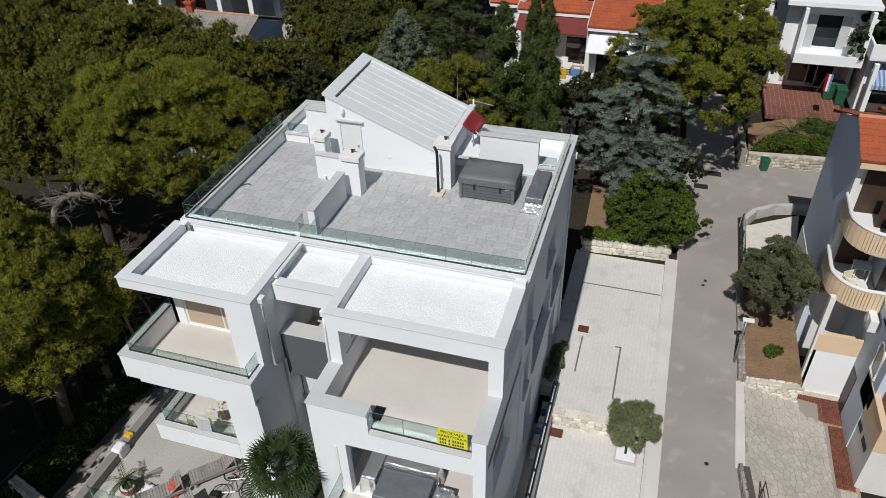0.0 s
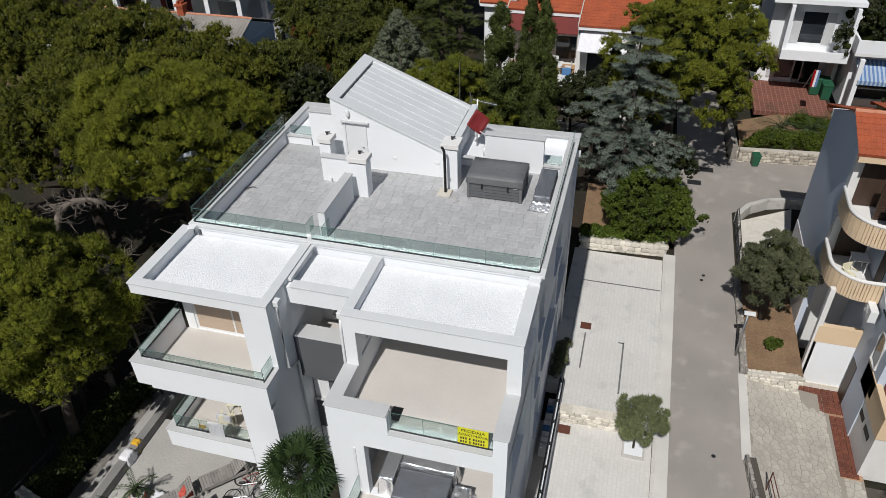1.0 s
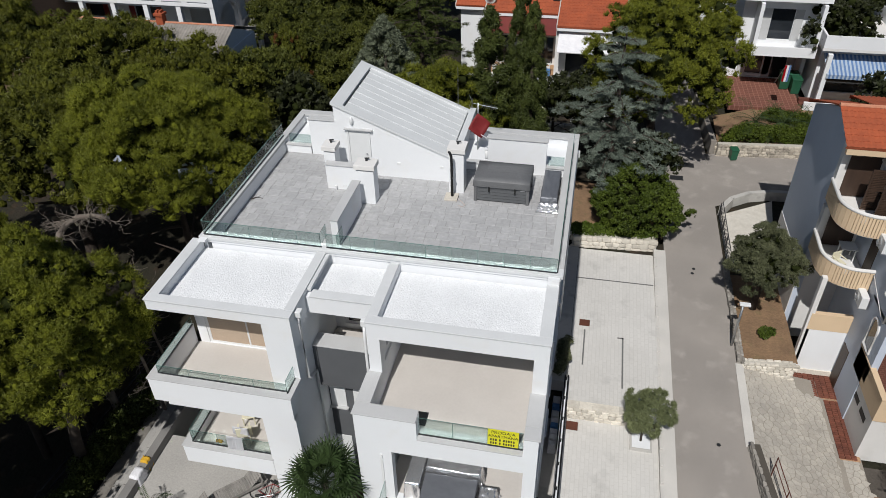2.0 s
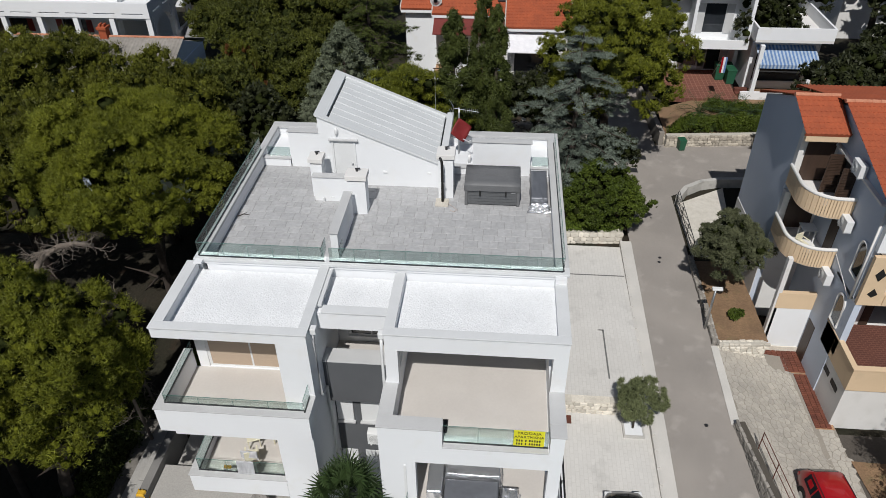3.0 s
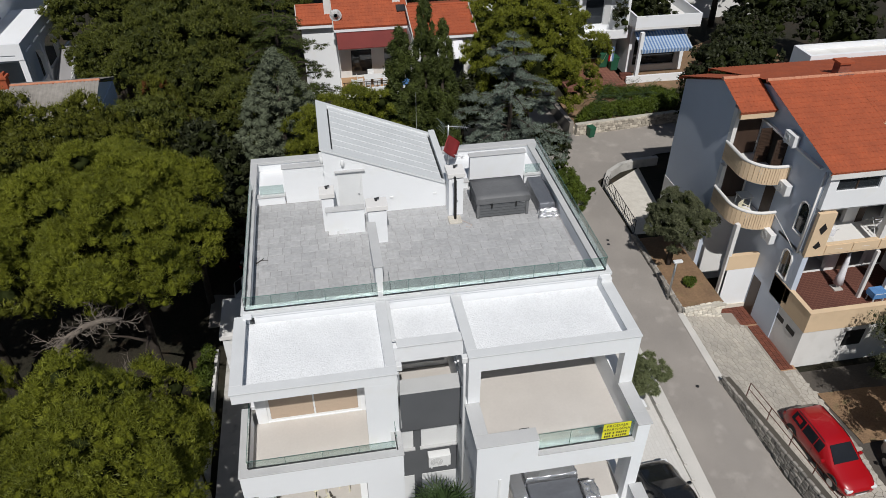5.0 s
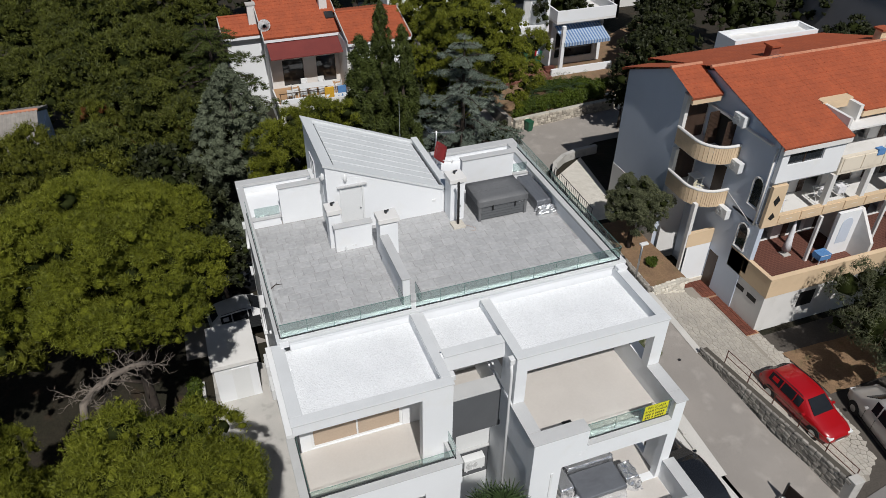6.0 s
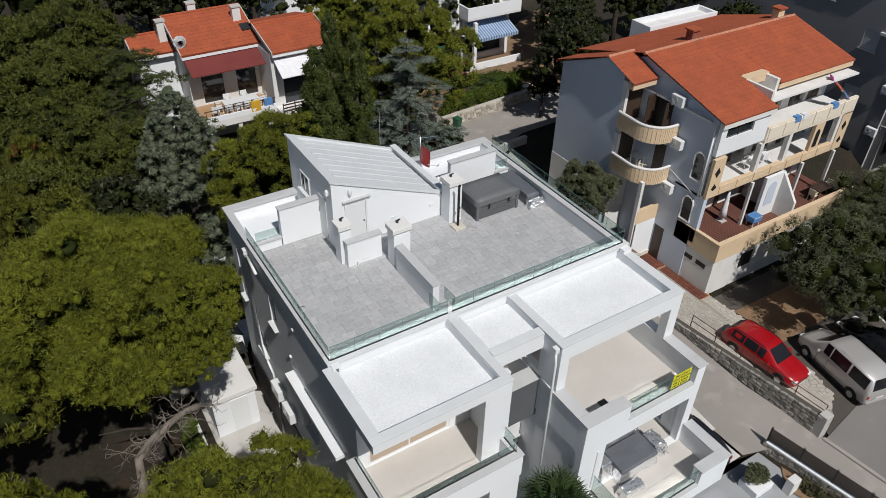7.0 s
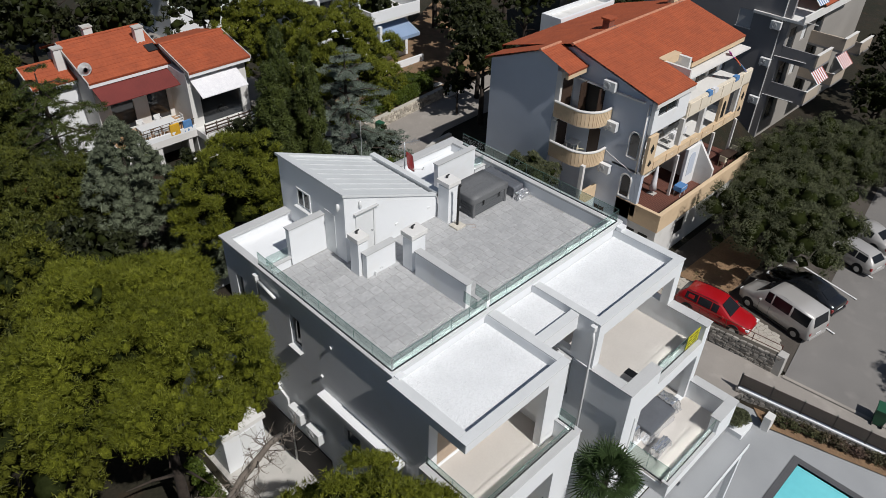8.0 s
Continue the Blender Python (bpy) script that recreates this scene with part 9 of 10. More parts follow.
for q in ((14.5, 14.8, 34.8, 41.0, 0.0, 6.8), (10.5, 14.5, 40.7, 41.0, 0.0, 6.8)):
    rp("wall", boxes(q), OFFWHITE)
for q in ((2.2, 4.9, 39.9, 40.2, 0.0, 6.3), (2.2, 2.5, 40.2, 43.0, 0.0, 6.3), (2.5, 4.9, 42.7, 43.0, 0.0, 6.3)):
    rp("wall", boxes(q), WHITE)
for x0, x1, ends in ((4.65, 10.45, ((36.85, 6.85), (41.1, 8.35), (45.0, 6.95))), (10.25, 15.05, ((34.0, 6.95), (37.7, 7.9), (41.3, 6.95))), (1.9, 4.85, ((39.4, 6.35), (41.4, 7.2), (43.4, 6.35)))):
    tiled_roof("tiles", x0, x1, ends[0], ends[1], rh, ROOFRED, 0.26, 0.4)
    tiled_roof("tiles", x0, x1, ends[2], ends[1], rh, ROOFRED, 0.26, 0.4)
    ridge_caps(x0, x1, ends[1][0], ends[1][1] + 0.04, rh, ROOFRED)
    for x in (x0 - 0.06, x1 + 0.0):
        bm = bmesh.new()
        prism(bm, [(ends[0][0], ends[0][1] - 0.18), (ends[1][0], ends[1][1] - 0.18), (ends[1][0], ends[1][1] + 0.09), (ends[0][0], ends[0][1] + 0.09)], "x", x, x + 0.07)
        rp("rake_board", bm, CONCRETE, "pale mortared rake edge")
    rp("eave_board", boxes((x0, x1, ends[0][0] + 0.06, ends[0][0] + 0.2, ends[0][1] - 0.34, ends[0][1] - 0.1)), WHITE)
for x, y, z in ((9.7, 39.6, 8.0), (4.4, 40.6, 7.5), (7.0, 41.6, 8.1)):
    c = rp("chimney", boxes((x - 0.3, x + 0.3, y - 0.25, y + 0.25, z - 0.8, z + 0.75)), OFFWHITE, "small pale chimney")
    part("chimney_cap", boxes((x - 0.36, x + 0.36, y - 0.31, y + 0.31, z + 0.751, z + 0.85)), CONCRETE, c)
bm = bmesh.new()
prism(bm, [(38.2, 7.38), (38.9, 7.63), (38.86, 7.72), (38.16, 7.47)], "x", 9.6, 10.3)
rp("roof_hatch", bm, STEEL, "small dark roof hatch")
bm = bmesh.new()
prism(bm, [(35.35, 5.75), (37.28, 6.5), (37.28, 6.56), (35.35, 5.81)], "x", 4.8, 10.15)
rp("awning", bm, AWNRED, "dark red awning over the terrace")
bm = bmesh.new()
prism(bm, [(32.9, 5.45), (34.48, 6.35), (34.48, 6.41), (32.9, 5.51)], "x", 10.4, 14.0)
rp("awning", bm, CLOTHW, "white awning over the side terrace")
rp("terrace_slab", boxes((4.8, 10.19, 34.3, 37.29, 2.2, 2.7)), OFFWHITE, "raised terrace on posts")
rp("terrace_slab", boxes((10.2, 14.8, 33.0, 34.49, 2.2, 2.7)), OFFWHITE)
rp("terrace_floor", boxes((4.9, 10.18, 34.46, 37.28, 2.701, 2.715)), surf("ochre_tile", (0.42, 0.26, 0.14), big=1, rough=0.8))
rp("terrace_parapet", boxes((5.0, 10.19, 34.3, 34.45, 2.701, 3.05)), WHITE, "white terrace parapet")
for k in range(5):
    rp("post", boxes((4.9 + k * 2.3, 5.2 + k * 2.3, 34.4 if k < 3 else 33.2, 34.7 if k < 3 else 33.5, 0.0, 2.2)), OFFWHITE)
rp("rail", boxes((4.9, 10.19, 34.36, 34.4, 3.5, 3.55)), DARKWOOD, "brown terrace rail")
for k in range(7):
    rp("rail_post", boxes((5.0 + k * 0.83, 5.04 + k * 0.83, 34.36, 34.4, 3.051, 3.5)), DARKWOOD)
for z in (2.85, 3.1, 3.35):
    rp("rail", boxes((10.25, 14.8, 33.02, 33.06, z, z + 0.09)), DARKWOOD, "brown terrace rail")
for k in range(6):
    rp("rail_post", boxes((10.25 + k * 0.9, 10.32 + k * 0.9, 33.07, 33.12, 2.7, 3.5)), DARKWOOD)
stone_wall("terrace_foot_wall", (9.0, 29.6), (16.5, 29.4), 0.2, 1.3, 0.4, LIME, 0.45, "pale stone wall below the red-roofed house", 27, JOINT, None, "", 120)
rh.location += Vector((0, -1.6, 0.45))
bm = bmesh.new()
rad = 0.46
rows = [[bm.verts.new((4.9 + f * rad * math.cos(a), 36.0 - 0.15 * (1 - f * f), 8.05 + f * rad * math.sin(a))) for a in [2 * math.pi * k / 16 for k in range(16)]] for f in (0.3, 0.7, 1.0)]
for a, b in zip(rows, rows[1:]):
    for k in range(16):
        bm.faces.new((a[k], a[(k + 1) % 16], b[(k + 1) % 16], b[k]))
bm.faces.new(rows[0])
bmesh.ops.solidify(bm, geom=bm.faces[:], thickness=0.02)
tube(bm, [(4.9, 36.3, 7.3), (4.9, 36.1, 8.05)], 0.03, 6)
solo("satellite_dish", bm, PVC, "round white satellite dish on the red roof", "satellite dish", smooth=True)
simple_table((7.9, 33.9, 3.166), 2.6, 0.9, 0.74, PVC, "long white table on the shaded terrace")
wc = plastic_chair((6.8, 33.25, 3.166), 180, PVC, "white plastic armchair at the long table", "white terrace chairs")
for x, y, tn in ((7.6, 34.25, 185), (8.3, 34.3, 175), (9.0, 34.3, 180), (6.4, 35.0, 90), (9.7, 35.0, -90), (7.3, 35.8, 0), (8.6, 35.8, 0), (6.0, 34.4, 150)):
    copy_thing(wc, pose(x - 0.1, y - 1.05, 3.166, 0, 0, tn))
for x0, x1, m, lab in ((8.3, 9.0, CLOTHY, "yellow towel over the terrace rail"), (9.3, 9.95, CLOTHB, "blue towel over the terrace rail")):
    bm = bmesh.new()
    lump(bm, rect(x0, x1, 32.70, 32.86), 3.25, 4.03, 0.97, 3, 0.04, x0, 0.0, 4)
    solo("towel", bm, m, lab, "towel", "rail towels")

# ---- the old house and the white house to the back left ----
oh = thing("old_house", (-13, 23, 0.3), "old house with a weathered grey corrugated roof", "house")
for q in ((-18.5, -8.6, 18.9, 19.2, 0.0, 9.2), (-8.9, -8.6, 19.2, 23.6, 0.0, 9.2), (-18.5, -18.2, 19.2, 23.6, 0.0, 9.2)):
    part("wall", boxes(q), PALEBLUE, oh)
tiled_roof("sheet", -19.0, -8.55, (18.4, 9.3), (21.0, 10.35), oh, ROOFOLD, 0.2, 1.4, depth=0.07)
tiled_roof("sheet", -19.0, -8.55, (23.8, 9.3), (21.0, 10.35), oh, ROOFOLD, 0.2, 1.4, depth=0.07)
ridge_caps(-19.0, -8.55, 21.0, 10.4, oh, RIDGE, "x", 0.075, 0.5)
part("gable", prism(bmesh.new(), [(18.9, 9.2), (23.5, 9.2), (21.0, 10.25)], "x", -8.95, -8.65), PALEBLUE, oh)
part("chimney", boxes((-13.55, -13.1, 20.75, 21.2, 9.9, 10.85), (-13.62, -13.03, 20.68, 21.27, 10.85, 11.0), (-13.5, -13.38, 20.8, 21.15, 11.0, 11.15), (-13.27, -13.15, 20.8, 21.15, 11.0, 11.15)), ROOFRED, oh, "small red brick chimney")
wh = thing("white_house", (-16, 38, 0.5), "large white house with a broad upper terrace", "house")
WH_HOLES = [(-24, -22, 9.4, 11.0), (-14.2, -12.6, 9.2, 10.9), (-20, -18, 6.2, 7.9), (-15, -13, 6.2, 7.9)]
part("wall", wall_with_holes(bmesh.new(), "y", 36, 36.3, -27, -9.9, 0, 11.3, WH_HOLES), WHITE, wh)
for x0, x1, z0, z1 in WH_HOLES:
    w = part("window", boxes((x0, x1, 36.12, 36.16, z0, z1)), WINGLASS, wh, "dark window")
    for q in ((x0 - 0.5, x0 - 0.02), (x1 + 0.02, x1 + 0.5)):
        part("shutter", boxes((*q, 35.94, 35.99, z0, z1)), REDDISH, w)
WH_SIDE = [(37.3, 38.1, 9.5, 10.8), (40.6, 41.6, 8.55, 10.8)]
part("wall", wall_with_holes(bmesh.new(), "x", -10.2, -9.9, 36.3, 46, 0, 11.3, WH_SIDE), WHITE, wh)
for y0, y1, z0, z1 in WH_SIDE:
    part("window", boxes((-10.1, -10.06, y0, y1, z0, z1)), WINGLASS, wh, "dark opening in the side wall")
part("downpipe", tube(bmesh.new(), [(-9.84, 37.0, 11.2), (-9.84, 37.0, 8.6)], 0.05, 6), STEEL, wh)
part("wall", boxes((-27, -26.7, 36.3, 46, 0, 11.3)), WHITE, wh)
# terrace with slotted parapets on an arcade
part("terrace_parapet", wall_with_holes(bmesh.new(), "y", 33.0, 33.3, -24, -6.0, 8.45, 9.6, [(-23.6 + 2.2 * k, -21.9 + 2.2 * k, 8.72, 8.82) for k in range(8)]), WHITE, wh, "white slotted terrace parapet")
part("terrace_parapet", wall_with_holes(bmesh.new(), "x", -6.3, -6.0, 33.3, 44.0, 8.45, 9.6, [(33.7 + 1.9 * k, 35.1 + 1.9 * k, 8.72, 8.86) for k in range(5)]), WHITE, wh, "white slotted terrace parapet")
for q in ((-24, -6.3, 33.3, 36.0, 8.2, 8.5), (-9.9, -6.3, 36.0, 44.0, 8.2, 8.5)):
    part("terrace_slab", boxes(q), WHITE, wh)
part("roof", boxes((-27.5, -9.4, 35.5, 46.4, 11.3, 11.5)), OFFWHITE, wh)
tiled_roof("tiles", -27.6, -9.3, (35.4, 11.5), (41.0, 13.4), wh, ROOFRED, 0.3, 0.45)
for k in range(7):
    part("column", boxes((-23.8 + k * 2.9, -23.4 + k * 2.9, 33.05, 33.4, 0.3, 8.449)), WHITE, wh)
# arches of the side arcade
for k in range(3):
    y0 = 33.6 + 3.4 * k
    bm = bmesh.new()
    arch = [(y0 + 0.3, 8.449), (y0 + 0.3, 7.2)] + [(y0 + 1.7 - 1.4 * math.cos(math.pi * i / 12), 7.2 + 0.95 * math.sin(math.pi * i / 12)) for i in range(1, 12)] + [(y0 + 3.1, 7.2), (y0 + 3.1, 8.449)]
    prism(bm, arch, "x", -6.35, -6.02)
    part("arch", bm, WHITE, wh, "round arch of the arcade")
    part("column", boxes((-6.37, -6.0, y0 - 0.1, y0 + 0.3, 0.3, 8.449)), WHITE, wh)
    part("balustrade", boxes((-6.3, -6.1, y0 + 0.301, y0 + 3.1, 4.9, 5.9)), WHITE, wh)
stair = part("stair", prism(bmesh.new(), [(34.2, 4.0), (40.4, 6.6), (40.4, 6.2), (34.2, 3.6)], "x", -5.9, -4.5), GREYWALL, wh, "outside stair with a white railing")
for k in range(20):
    f = k / 19
    part("baluster", boxes((-4.56, -4.5, 34.2 + 6.2 * f, 34.32 + 6.2 * f, 4.0 + 2.6 * f, 4.75 + 2.6 * f)), PVC, stair)
wh.location += Vector((-10.6, 0.2, -1.3))
# ochre block at the far left
ob = thing("ochre_block", (-36, 34, 0), "dull ochre apartment block beyond the wood", "house")
for q in ((-48, -30, 28, 42, 0, 17),):
    part("wall", boxes(q), surf("dull_ochre", (0.15, 0.095, 0.065), (0.13, 0.085, 0.06), big=0.3, rough=0.9), ob)
for z in (3, 6, 9, 12):
    for x in (-46, -42.5, -39, -35.5, -32.5):
        part("window", boxes((x, x + 1.2, 27.96, 27.99, z, z + 1.5)), PVC, ob)

# ---- the far white house with the striped awning ----
fh = thing("far_white_house", (29, 38, 1.0), "white terraced house with a blue striped awning", "house")


def fp(name, bm, material, label=""):
    return part(name, bm, material, fh, label)


fp("wall", wall_with_holes(bmesh.new(), "y", 37.3, 37.6, 23.6, 29.0, 4.3, 8.2, [(25.7, 27.3, 5.0, 7.3)]), WHITE)
fp("wall", wall_with_holes(bmesh.new(), "y", 38.9, 39.2, 23.6, 29.0, 0.8, 4.3, [(25.0, 26.2, 1.6, 3.4), (26.9, 28.0, 1.3, 3.6)]), WHITE)
fp("floor_slab", boxes((23.9, 28.7, 37.6, 38.9, 4.1, 4.3)), WHITE)
for x0, x1, z0, z1, fy in ((25.0, 26.2, 1.6, 3.4, 38.9), (25.7, 27.3, 5.0, 7.3, 37.3), (26.9, 28.0, 1.3, 3.6, 38.9)):
    fp("window", boxes((x0, x1, fy + 0.12, fy + 0.16, z0, z1)), WINGLASS, "dark window with grey shutters")
    for q in ((x0 - 0.6, x0 - 0.02), (x1 + 0.02, x1 + 0.6)):
        fp("shutter", boxes((*q, fy - 0.06, fy - 0.01, z0, z1)), COPING)
for q in ((23.6, 23.9, 37.6, 45, 4.3, 8.2), (23.6, 23.9, 39.2, 45, 0.8, 4.3), (28.7, 29.0, 37.6, 45, 0.8, 8.2)):
    fp("wall", boxes(q), WHITE)
fp("roof", boxes((23.3, 29.3, 36.0, 45.3, 8.2, 8.5)), WHITE)
fp("balcony", boxes((24.5, 29.0, 35.6, 37.29, 4.3, 4.5), (24.5, 29.0, 35.6, 35.75, 4.5, 5.0), (24.5, 24.75, 35.75, 37.29, 4.5, 8.1), (28.75, 29.0, 35.75, 37.29, 4.5, 8.1)), WHITE, "white framed balcony")
fp("wing", wall_with_holes(bmesh.new(), "y", 35.6, 35.9, 29.3, 34.4, 1.0, 5.4, [(29.8, 33.6, 1.8, 4.1)]), WHITE)
fp("wing_glass", boxes((29.8, 33.6, 35.75, 35.78, 1.8, 4.1)), WINGLASS)
for q in ((29.3, 29.6, 35.9, 43, 1.0, 5.4), (34.1, 34.4, 35.9, 43, 1.0, 5.4)):
    fp("wing_side", boxes(q), WHITE)
fp("wing_roof", boxes((29.0, 34.7, 34.3, 43.3, 5.4, 5.6)), OFFWHITE)
for q in ((29.0, 34.7, 34.3, 34.45, 5.6, 6.5), (29.0, 29.15, 34.45, 43.3, 5.6, 6.5), (34.55, 34.7, 34.45, 43.3, 5.6, 6.5)):
    fp("roof_parapet", boxes(q), WHITE)
fp("chimney", boxes((31.2, 31.6, 38, 38.5, 5.6, 7.6)), STEEL, "dark flue pipe")
for q in ((28.6, 34.6, 33.6, 33.8, 0.6, 1.7), (28.6, 34.6, 33.8, 35.6, 0.6, 1.0)):
    fp("terrace_wall", boxes(q), WHITE)
fp("plinth", boxes((28.4, 34.8, 33.3, 33.59, 0.3, 1.0)), LIME)
fp("red_terrace", boxes((23.3, 28.5, 33.2, 38.88, 0.9, 1.25)), BRIGHTFLOOR, "red clay tiled terrace")
for q in ((28.4, 29.4, 34.0, 34.4, 1.0, 1.4), (28.4, 29.4, 34.4, 34.8, 1.0, 1.6)):
    fp("stairs", boxes(q), REDTILE)
STRIPE = surf("blue_stripe", (0.12, 0.21, 0.40), rough=0.9)
PALESTRIPE = surf("pale_blue_stripe", (0.38, 0.46, 0.56), rough=0.9)
for k in range(33):
    x0 = 29.5 + k * 0.135
    bm = bmesh.new()
    prism(bm, [(33.5, 3.95), (35.55, 4.75), (35.55, 4.80), (33.5, 4.0)], "x", x0, x0 + 0.135)
    prism(bm, [(33.48, 3.7), (33.5, 3.7), (33.5, 3.99), (33.48, 3.99)], "x", x0, x0 + 0.135)
    fp("awning_stripe", bm, STRIPE if k % 2 else PALESTRIPE)
fp("post", boxes((29.3, 29.6, 33.6, 33.9, 1.7, 5.4)), WHITE)
fl = thing("flag", (25.9, 34.8, 4.0), "red white and blue flag on a slanted pole", "flag")
part("pole", tube(bmesh.new(), [(26.2, 34.9, 3.2), (26.5, 34.2, 4.9)], 0.02, 6), INOX, fl)
for k, m in enumerate((REDCAR, CLOTHW, STRIPE)):
    part("cloth", lump(bmesh.new(), rect(26.44 + k * 0.14, 26.58 + k * 0.14, 34.2, 34.28), 3.6, 4.8, 0.95, 3, 0.05, k, 0.0, 3), m, fl)
fh.location += Vector((0, 1.3, 0.1))
solo("garden_steps", boxes((31.5, 32.6, 30.2, 33.2, 0.6, 1.0), (32.6, 34.0, 29.6, 30.2, 0.6, 0.95)), LIME, "pale stone garden path", "path", kind="structure")
solo("garden_gate", boxes((31.7, 33.0, 28.7, 28.85, 0.4, 1.4)), WHITE, "low white gate piers", "wall", kind="structure")

# ---- grey house at the far right and the flat white roof behind ----
# front wall colour lowered so that it carries the shade on the front
GREYFRONT = surf("front_shade_grey", (0.33, 0.31, 0.285), (0.29, 0.272, 0.25), big=0.4, rough=0.9, fine_amt=0.08)
gh = thing("grey_house", (54, 16, 0), "grey apartment house with cream balconies and striped awnings", "house")
part("side_wall", wall_with_holes(bmesh.new(), "x", 48.3, 48.6, 8.0, 30, -1.5, 13.5, [(11.0, 12.2, 7.6, 9.0), (15.2, 17.4, 10.2, 11.6), (11.0, 12.2, 3.4, 4.8)]), GREYWALL, gh, "shaded grey side wall")
for y0, y1, z0, z1 in ((11.0, 12.2, 7.6, 9.0), (15.2, 17.4, 10.2, 11.6), (11.0, 12.2, 3.4, 4.8)):
    w = part("window", boxes((48.34, 48.38, y0, y1, z0, z1)), COPING, gh, "closed pale grey shutter")
    part("sill", boxes((48.22, 48.33, y0 - 0.08, y1 + 0.08, z0 - 0.08, z0)), OFFWHITE, w)
part("front_wall", wall_with_holes(bmesh.new(), "y", 8.0, 8.3, 48.6, 66, -1.5, 9.0, [(49.0, 50.4, z, z + 2.1) for z in (0.2, 3.1, 6.1)] + [(51.6, 52.6, z + 0.5, z + 1.9) for z in (3.1, 6.1)] + [(54.2, 56.0, z, z + 2.1) for z in (0.2, 3.1, 6.1)]), GREYFRONT, gh, "front wall in grey-brown darkened for its shade")
for z in (0.2, 3.1, 6.1):
    for x0, x1 in ((49.0, 50.4), (54.2, 56.0)):
        part("balcony_door", boxes((x0 + 0.01, x1 - 0.01, 8.1, 8.15, z + 0.01, z + 2.09)), WINGLASS, gh)
for z in (3.1, 6.1):
    w = part("window", boxes((51.61, 52.59, 8.1, 8.15, z + 0.51, z + 1.89)), PVC, gh)
part("back_wall", boxes((48.6, 66, 29.7, 30, -1.5, 13.5)), GREYWALL, gh)
part("end_wall", boxes((65.7, 66, 8.3, 29.7, -1.5, 13.5)), GREYWALL, gh)
part("upper_wall", boxes((50.5, 65.7, 11.0, 11.3, 9.2, 13.5)), OFFWHITE, gh)
part("roof", boxes((48.0, 66.3, 10.5, 30.4, 13.5, 13.8)), OFFWHITE, gh)
part("terrace_slab", boxes((48.1, 60, 6.9, 11.0, 8.95, 9.15)), OFFWHITE, gh, "white slab of the roof terrace")
part("terrace_parapet", boxes((48.1, 60, 6.9, 7.05, 9.151, 9.6)), OFFWHITE, gh)
tiled_roof("tiles", 51.6, 60.5, (6.8, 9.75), (11.0, 11.4), gh, ROOFRED, 0.3, 0.5)
TANBOARD = surf("sand_render", (0.46, 0.39, 0.32), (0.41, 0.35, 0.285), big=0.6, rough=0.9)
REDSTRIPE = surf("faded_red_stripe", (0.42, 0.13, 0.11), (0.36, 0.11, 0.10), rough=0.9)
for x, z in ((48.3, 6.0), (48.3, 3.0), (53.8, 6.0), (53.8, 3.0), (58.6, 4.5)):
    b = part("balcony", boxes((x, x + 2.7, 5.1, 7.99, z - 0.18, z)), GREYWALL, gh, "balcony with a sand-coloured parapet")
    part("parapet", boxes((x, x + 2.7, 5.1, 5.25, z + 0.001, z + 1.0)), TANBOARD, b)
    # first balconies: west side painted darker grey as the shaded side
    part("parapet", boxes((x, x + 0.12, 5.251, 7.98, z + 0.001, z + 1.0)), GREYWALL if x < 50 else TANBOARD, b)
    part("parapet_cap", boxes((x - 0.03, x + 2.75, 5.06, 5.3, z + 1.002, z + 1.05)), OFFWHITE, b)
for x, z, m, n in ((48.5, 5.75, REDSTRIPE, 12), (53.9, 5.5, REDSTRIPE, 12), (49.4, 11.2, STRIPE, 10)):
    y0 = 7.6 if z > 9 else 5.6
    for k in range(n):
        bm = bmesh.new()
        prism(bm, [(y0 - 1.0, z - 0.95), (y0, z), (y0, z + 0.03), (y0 - 1.03, z - 0.95)], "x", x + k * 0.18, x + k * 0.18 + 0.178)
        part("awning_stripe", bm, m if k % 2 else CLOTHW, gh)
for z in (8.2, 5.2, 1.9):
    tagged(copy_thing(ac, pose(48.0, 8.9, z, 0, 0, -90)), "air conditioner on the grey side wall", "air conditioner", "air conditioners of the grey house")
    part("pipe", tube(bmesh.new(), [(48.27, 8.4, z + 0.65), (48.27, 8.45, z + 0.9), (48.27, 5.9, z + 1.0)], 0.035, 6), OFFWHITE, gh)
part("downpipe", tube(bmesh.new(), [(48.25, 8.6, -1.0), (48.25, 8.6, 13.0)], 0.05, 8), OFFWHITE, gh)
fw = thing("flat_roof_house", (41, 22, 0.4), "white flat-roofed house behind the apartment house", "house")
part("wall", boxes((32.2, 38.9, 18.15, 19.95, 0.0, 9.6)), WHITE, fw)
for q in ((32.2, 38.9, 18.15, 18.35, 9.6, 10.0), (32.2, 38.9, 19.75, 19.95, 9.6, 10.0), (32.2, 32.4, 18.35, 19.75, 9.6, 10.0), (38.7, 38.9, 18.35, 19.75, 9.6, 10.0)):
    part("parapet", boxes(q), WHITE, fw)
part("roof", boxes((32.4, 38.7, 18.35, 19.75, 9.601, 9.7)), OFFWHITE, fw)
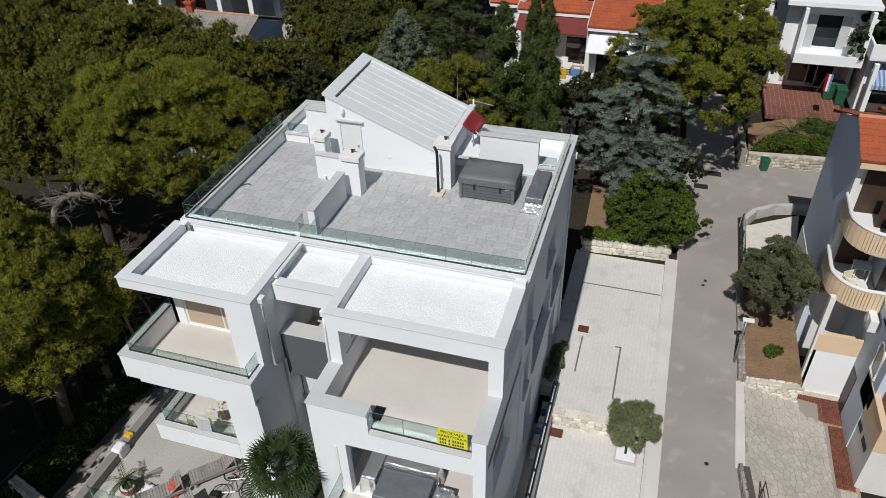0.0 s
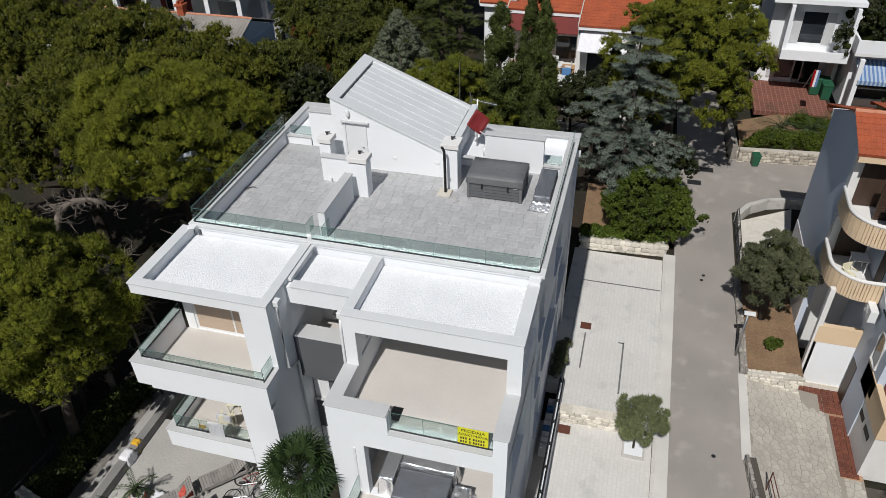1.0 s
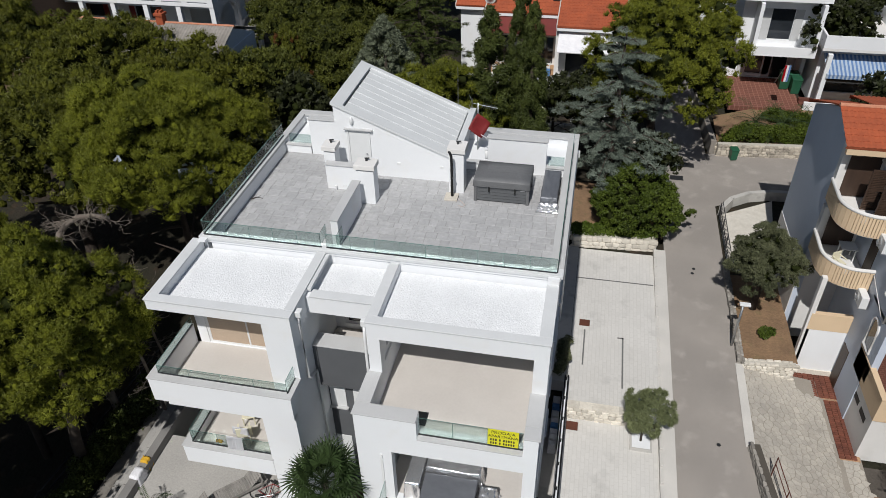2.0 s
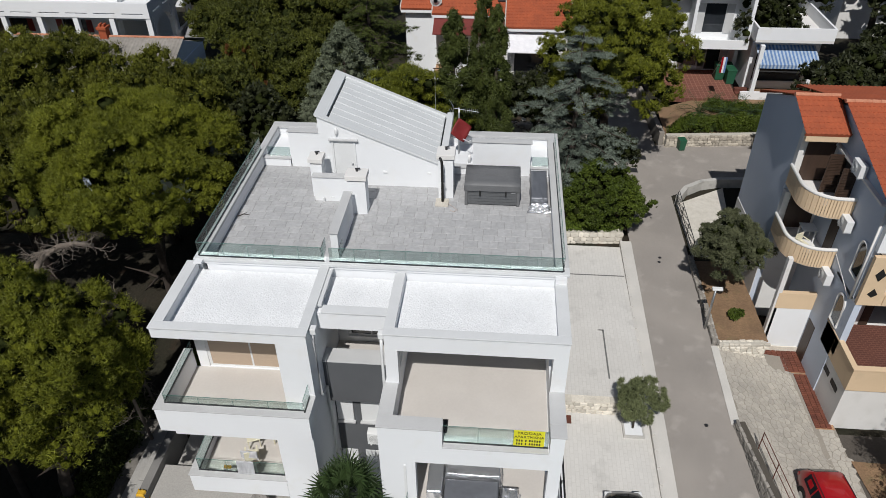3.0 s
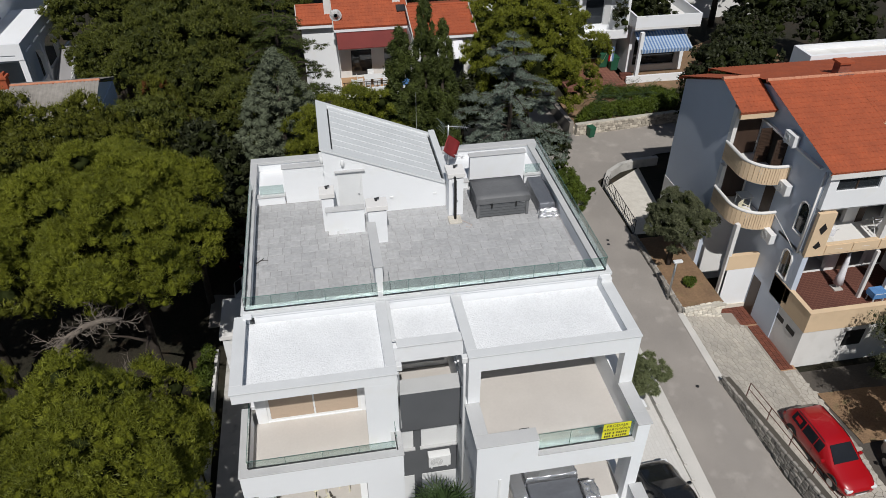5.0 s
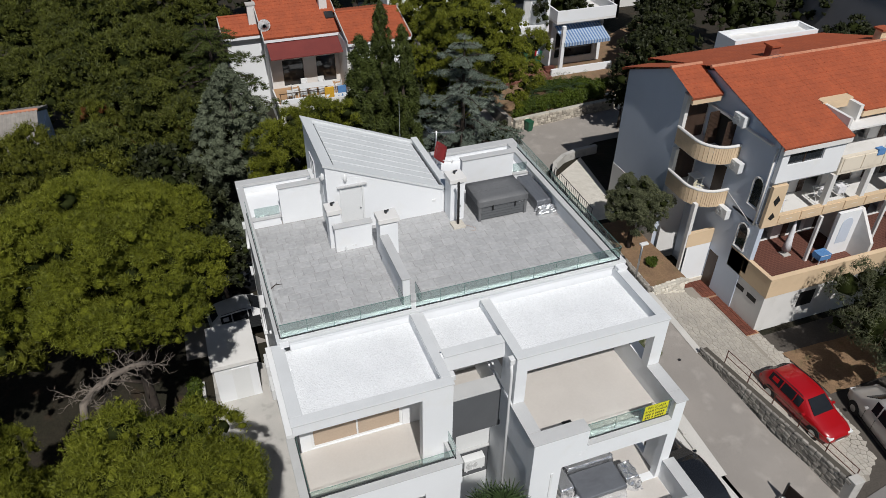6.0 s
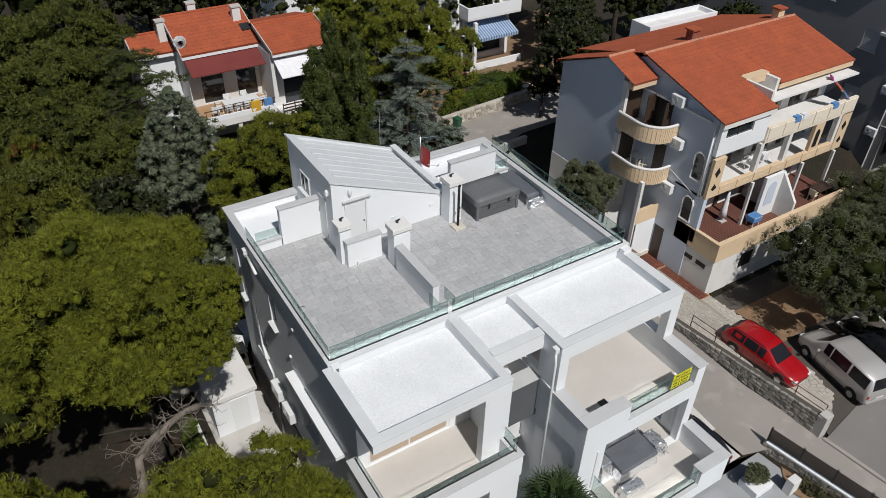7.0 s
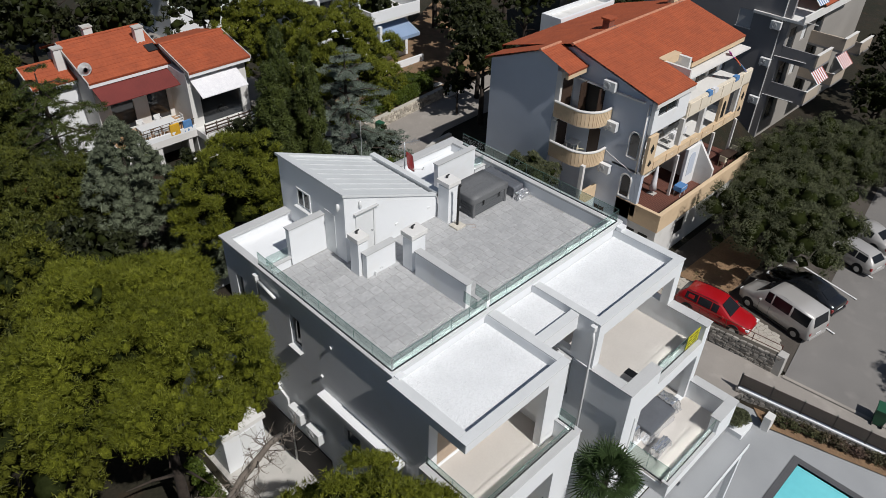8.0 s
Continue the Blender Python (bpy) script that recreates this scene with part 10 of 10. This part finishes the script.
# far houses beyond the wood
for x, y, w, d, h, m in ((24, 58, 9, 8, 7, WHITE), (-30, 60, 12, 9, 8, WHITE), (46, 55, 10, 9, 7, OFFWHITE)):
    v = thing("village_house", (x, y, 0.5), "pale village house beyond the trees", "house", "village houses")
    part("wall", boxes((x - w / 2, x + w / 2, y - d / 2, y + d / 2, 0, h)), m, v)
    tiled_roof("tiles", x - w / 2 - 0.3, x + w / 2 + 0.3, (y - d / 2 - 0.3, h), (y, h + 1.8), v, ROOFRED, 0.4, 0.6)
    tiled_roof("tiles", x - w / 2 - 0.3, x + w / 2 + 0.3, (y + d / 2 + 0.3, h), (y, h + 1.8), v, ROOFRED, 0.4, 0.6)
    for k in range(3):
        part("window", boxes((x - w / 2 + 1 + k * 2.6, x - w / 2 + 2.2 + k * 2.6, y - d / 2 - 0.03, y - d / 2 - 0.004, h - 2.4, h - 1.0)), WINGLASS, v)

# ---- terrace tiles, one by one ----
def tile_outline(w, d, r):
    """A slate-look piece: a rectangle whose edges wander by a finger's width."""
    pts = []
    for (ax, ay), (bx, by) in zip(((-1, -1), (1, -1), (1, 1), (-1, 1)), ((1, -1), (1, 1), (-1, 1), (-1, -1))):
        for k in range(3):
            f = k / 3
            x, y = (ax + (bx - ax) * f) * w / 2, (ay + (by - ay) * f) * d / 2
            pts.append((x * (1 - r.uniform(0.0, 0.017) / w * 2), y * (1 - r.uniform(0.0, 0.017) / d * 2)))
    return pts


def tile_mesh(w, d, r):
    bm = bmesh.new()
    pts = tile_outline(w, d, r)
    low = [bm.verts.new((x, y, -0.012)) for x, y in pts]
    mid = [bm.verts.new((x, y, 0.006)) for x, y in pts]
    top = [bm.verts.new((x * (1 - 0.012 / w), y * (1 - 0.012 / d), 0.012)) for x, y in pts]
    for lo, hi in ((low, mid), (mid, top)):
        for k in range(len(pts)):
            bm.faces.new((lo[k], lo[(k + 1) % len(pts)], hi[(k + 1) % len(pts)], hi[k]))
    bm.faces.new(top)
    mesh = finish(bm, bpy.data.meshes.new("tile"))
    mesh.materials.append(TILE)
    return mesh


terrace = hp("terrace_floor", boxes((0.14, 12.3, 0.318, 7.45, FLOOR - 0.03, FLOOR + 0.002)), GROUT, "slate-look porcelain terrace floor")
tr = random.Random(6)
WIDTHS = (0.32, 0.42, 0.52, 0.62)
DEPTHS = (0.44, 0.36, 0.44, 0.52)
shapes = {(w, d, k): tile_mesh(w, d, tr) for w in WIDTHS for d in sorted(set(DEPTHS)) for k in range(3)}
spots = []
y, row = 0.33, 0
while y < 7.3:
    d = DEPTHS[row % 4]
    if y + d > 7.46:
        d = 0.36
    x = 0.15 + (row % 2) * 0.17
    while x < 12.25:
        w = tr.choice(WIDTHS[:3] + WIDTHS[1:])
        if x + w > 12.29:
            w = max((v for v in WIDTHS if x + v <= 12.31), default=0)
        if not w:
            break
        spots.append((x + w / 2, y + d / 2, shapes[w, d, tr.randrange(3)], tr.choice((0, 180)), tr.uniform(-0.0012, 0.0012)))
        x += w
    y += d
    row += 1
rest = bmesh.new()
for k, (x, y, mesh, turn, dz) in enumerate(sorted(spots, key=lambda p: p[1])):
    m = pose(x, y, FLOOR - 0.001 + dz, 0, 0, turn)
    if k < 300:
        ob = new("tile", mesh)
        ob.parent = terrace
        ob.matrix_basis = Matrix.Translation(-ORIGIN["house"]) @ m
    else:
        n0 = len(rest.verts)
        rest.from_mesh(mesh)
        rest.verts.ensure_lookup_table()
        bmesh.ops.transform(rest, matrix=m, verts=rest.verts[n0:])
far_tiles = hp("tiles", rest, TILE, "slate-look tiles towards the stair house")
far_tiles["kind"] = "stuff"
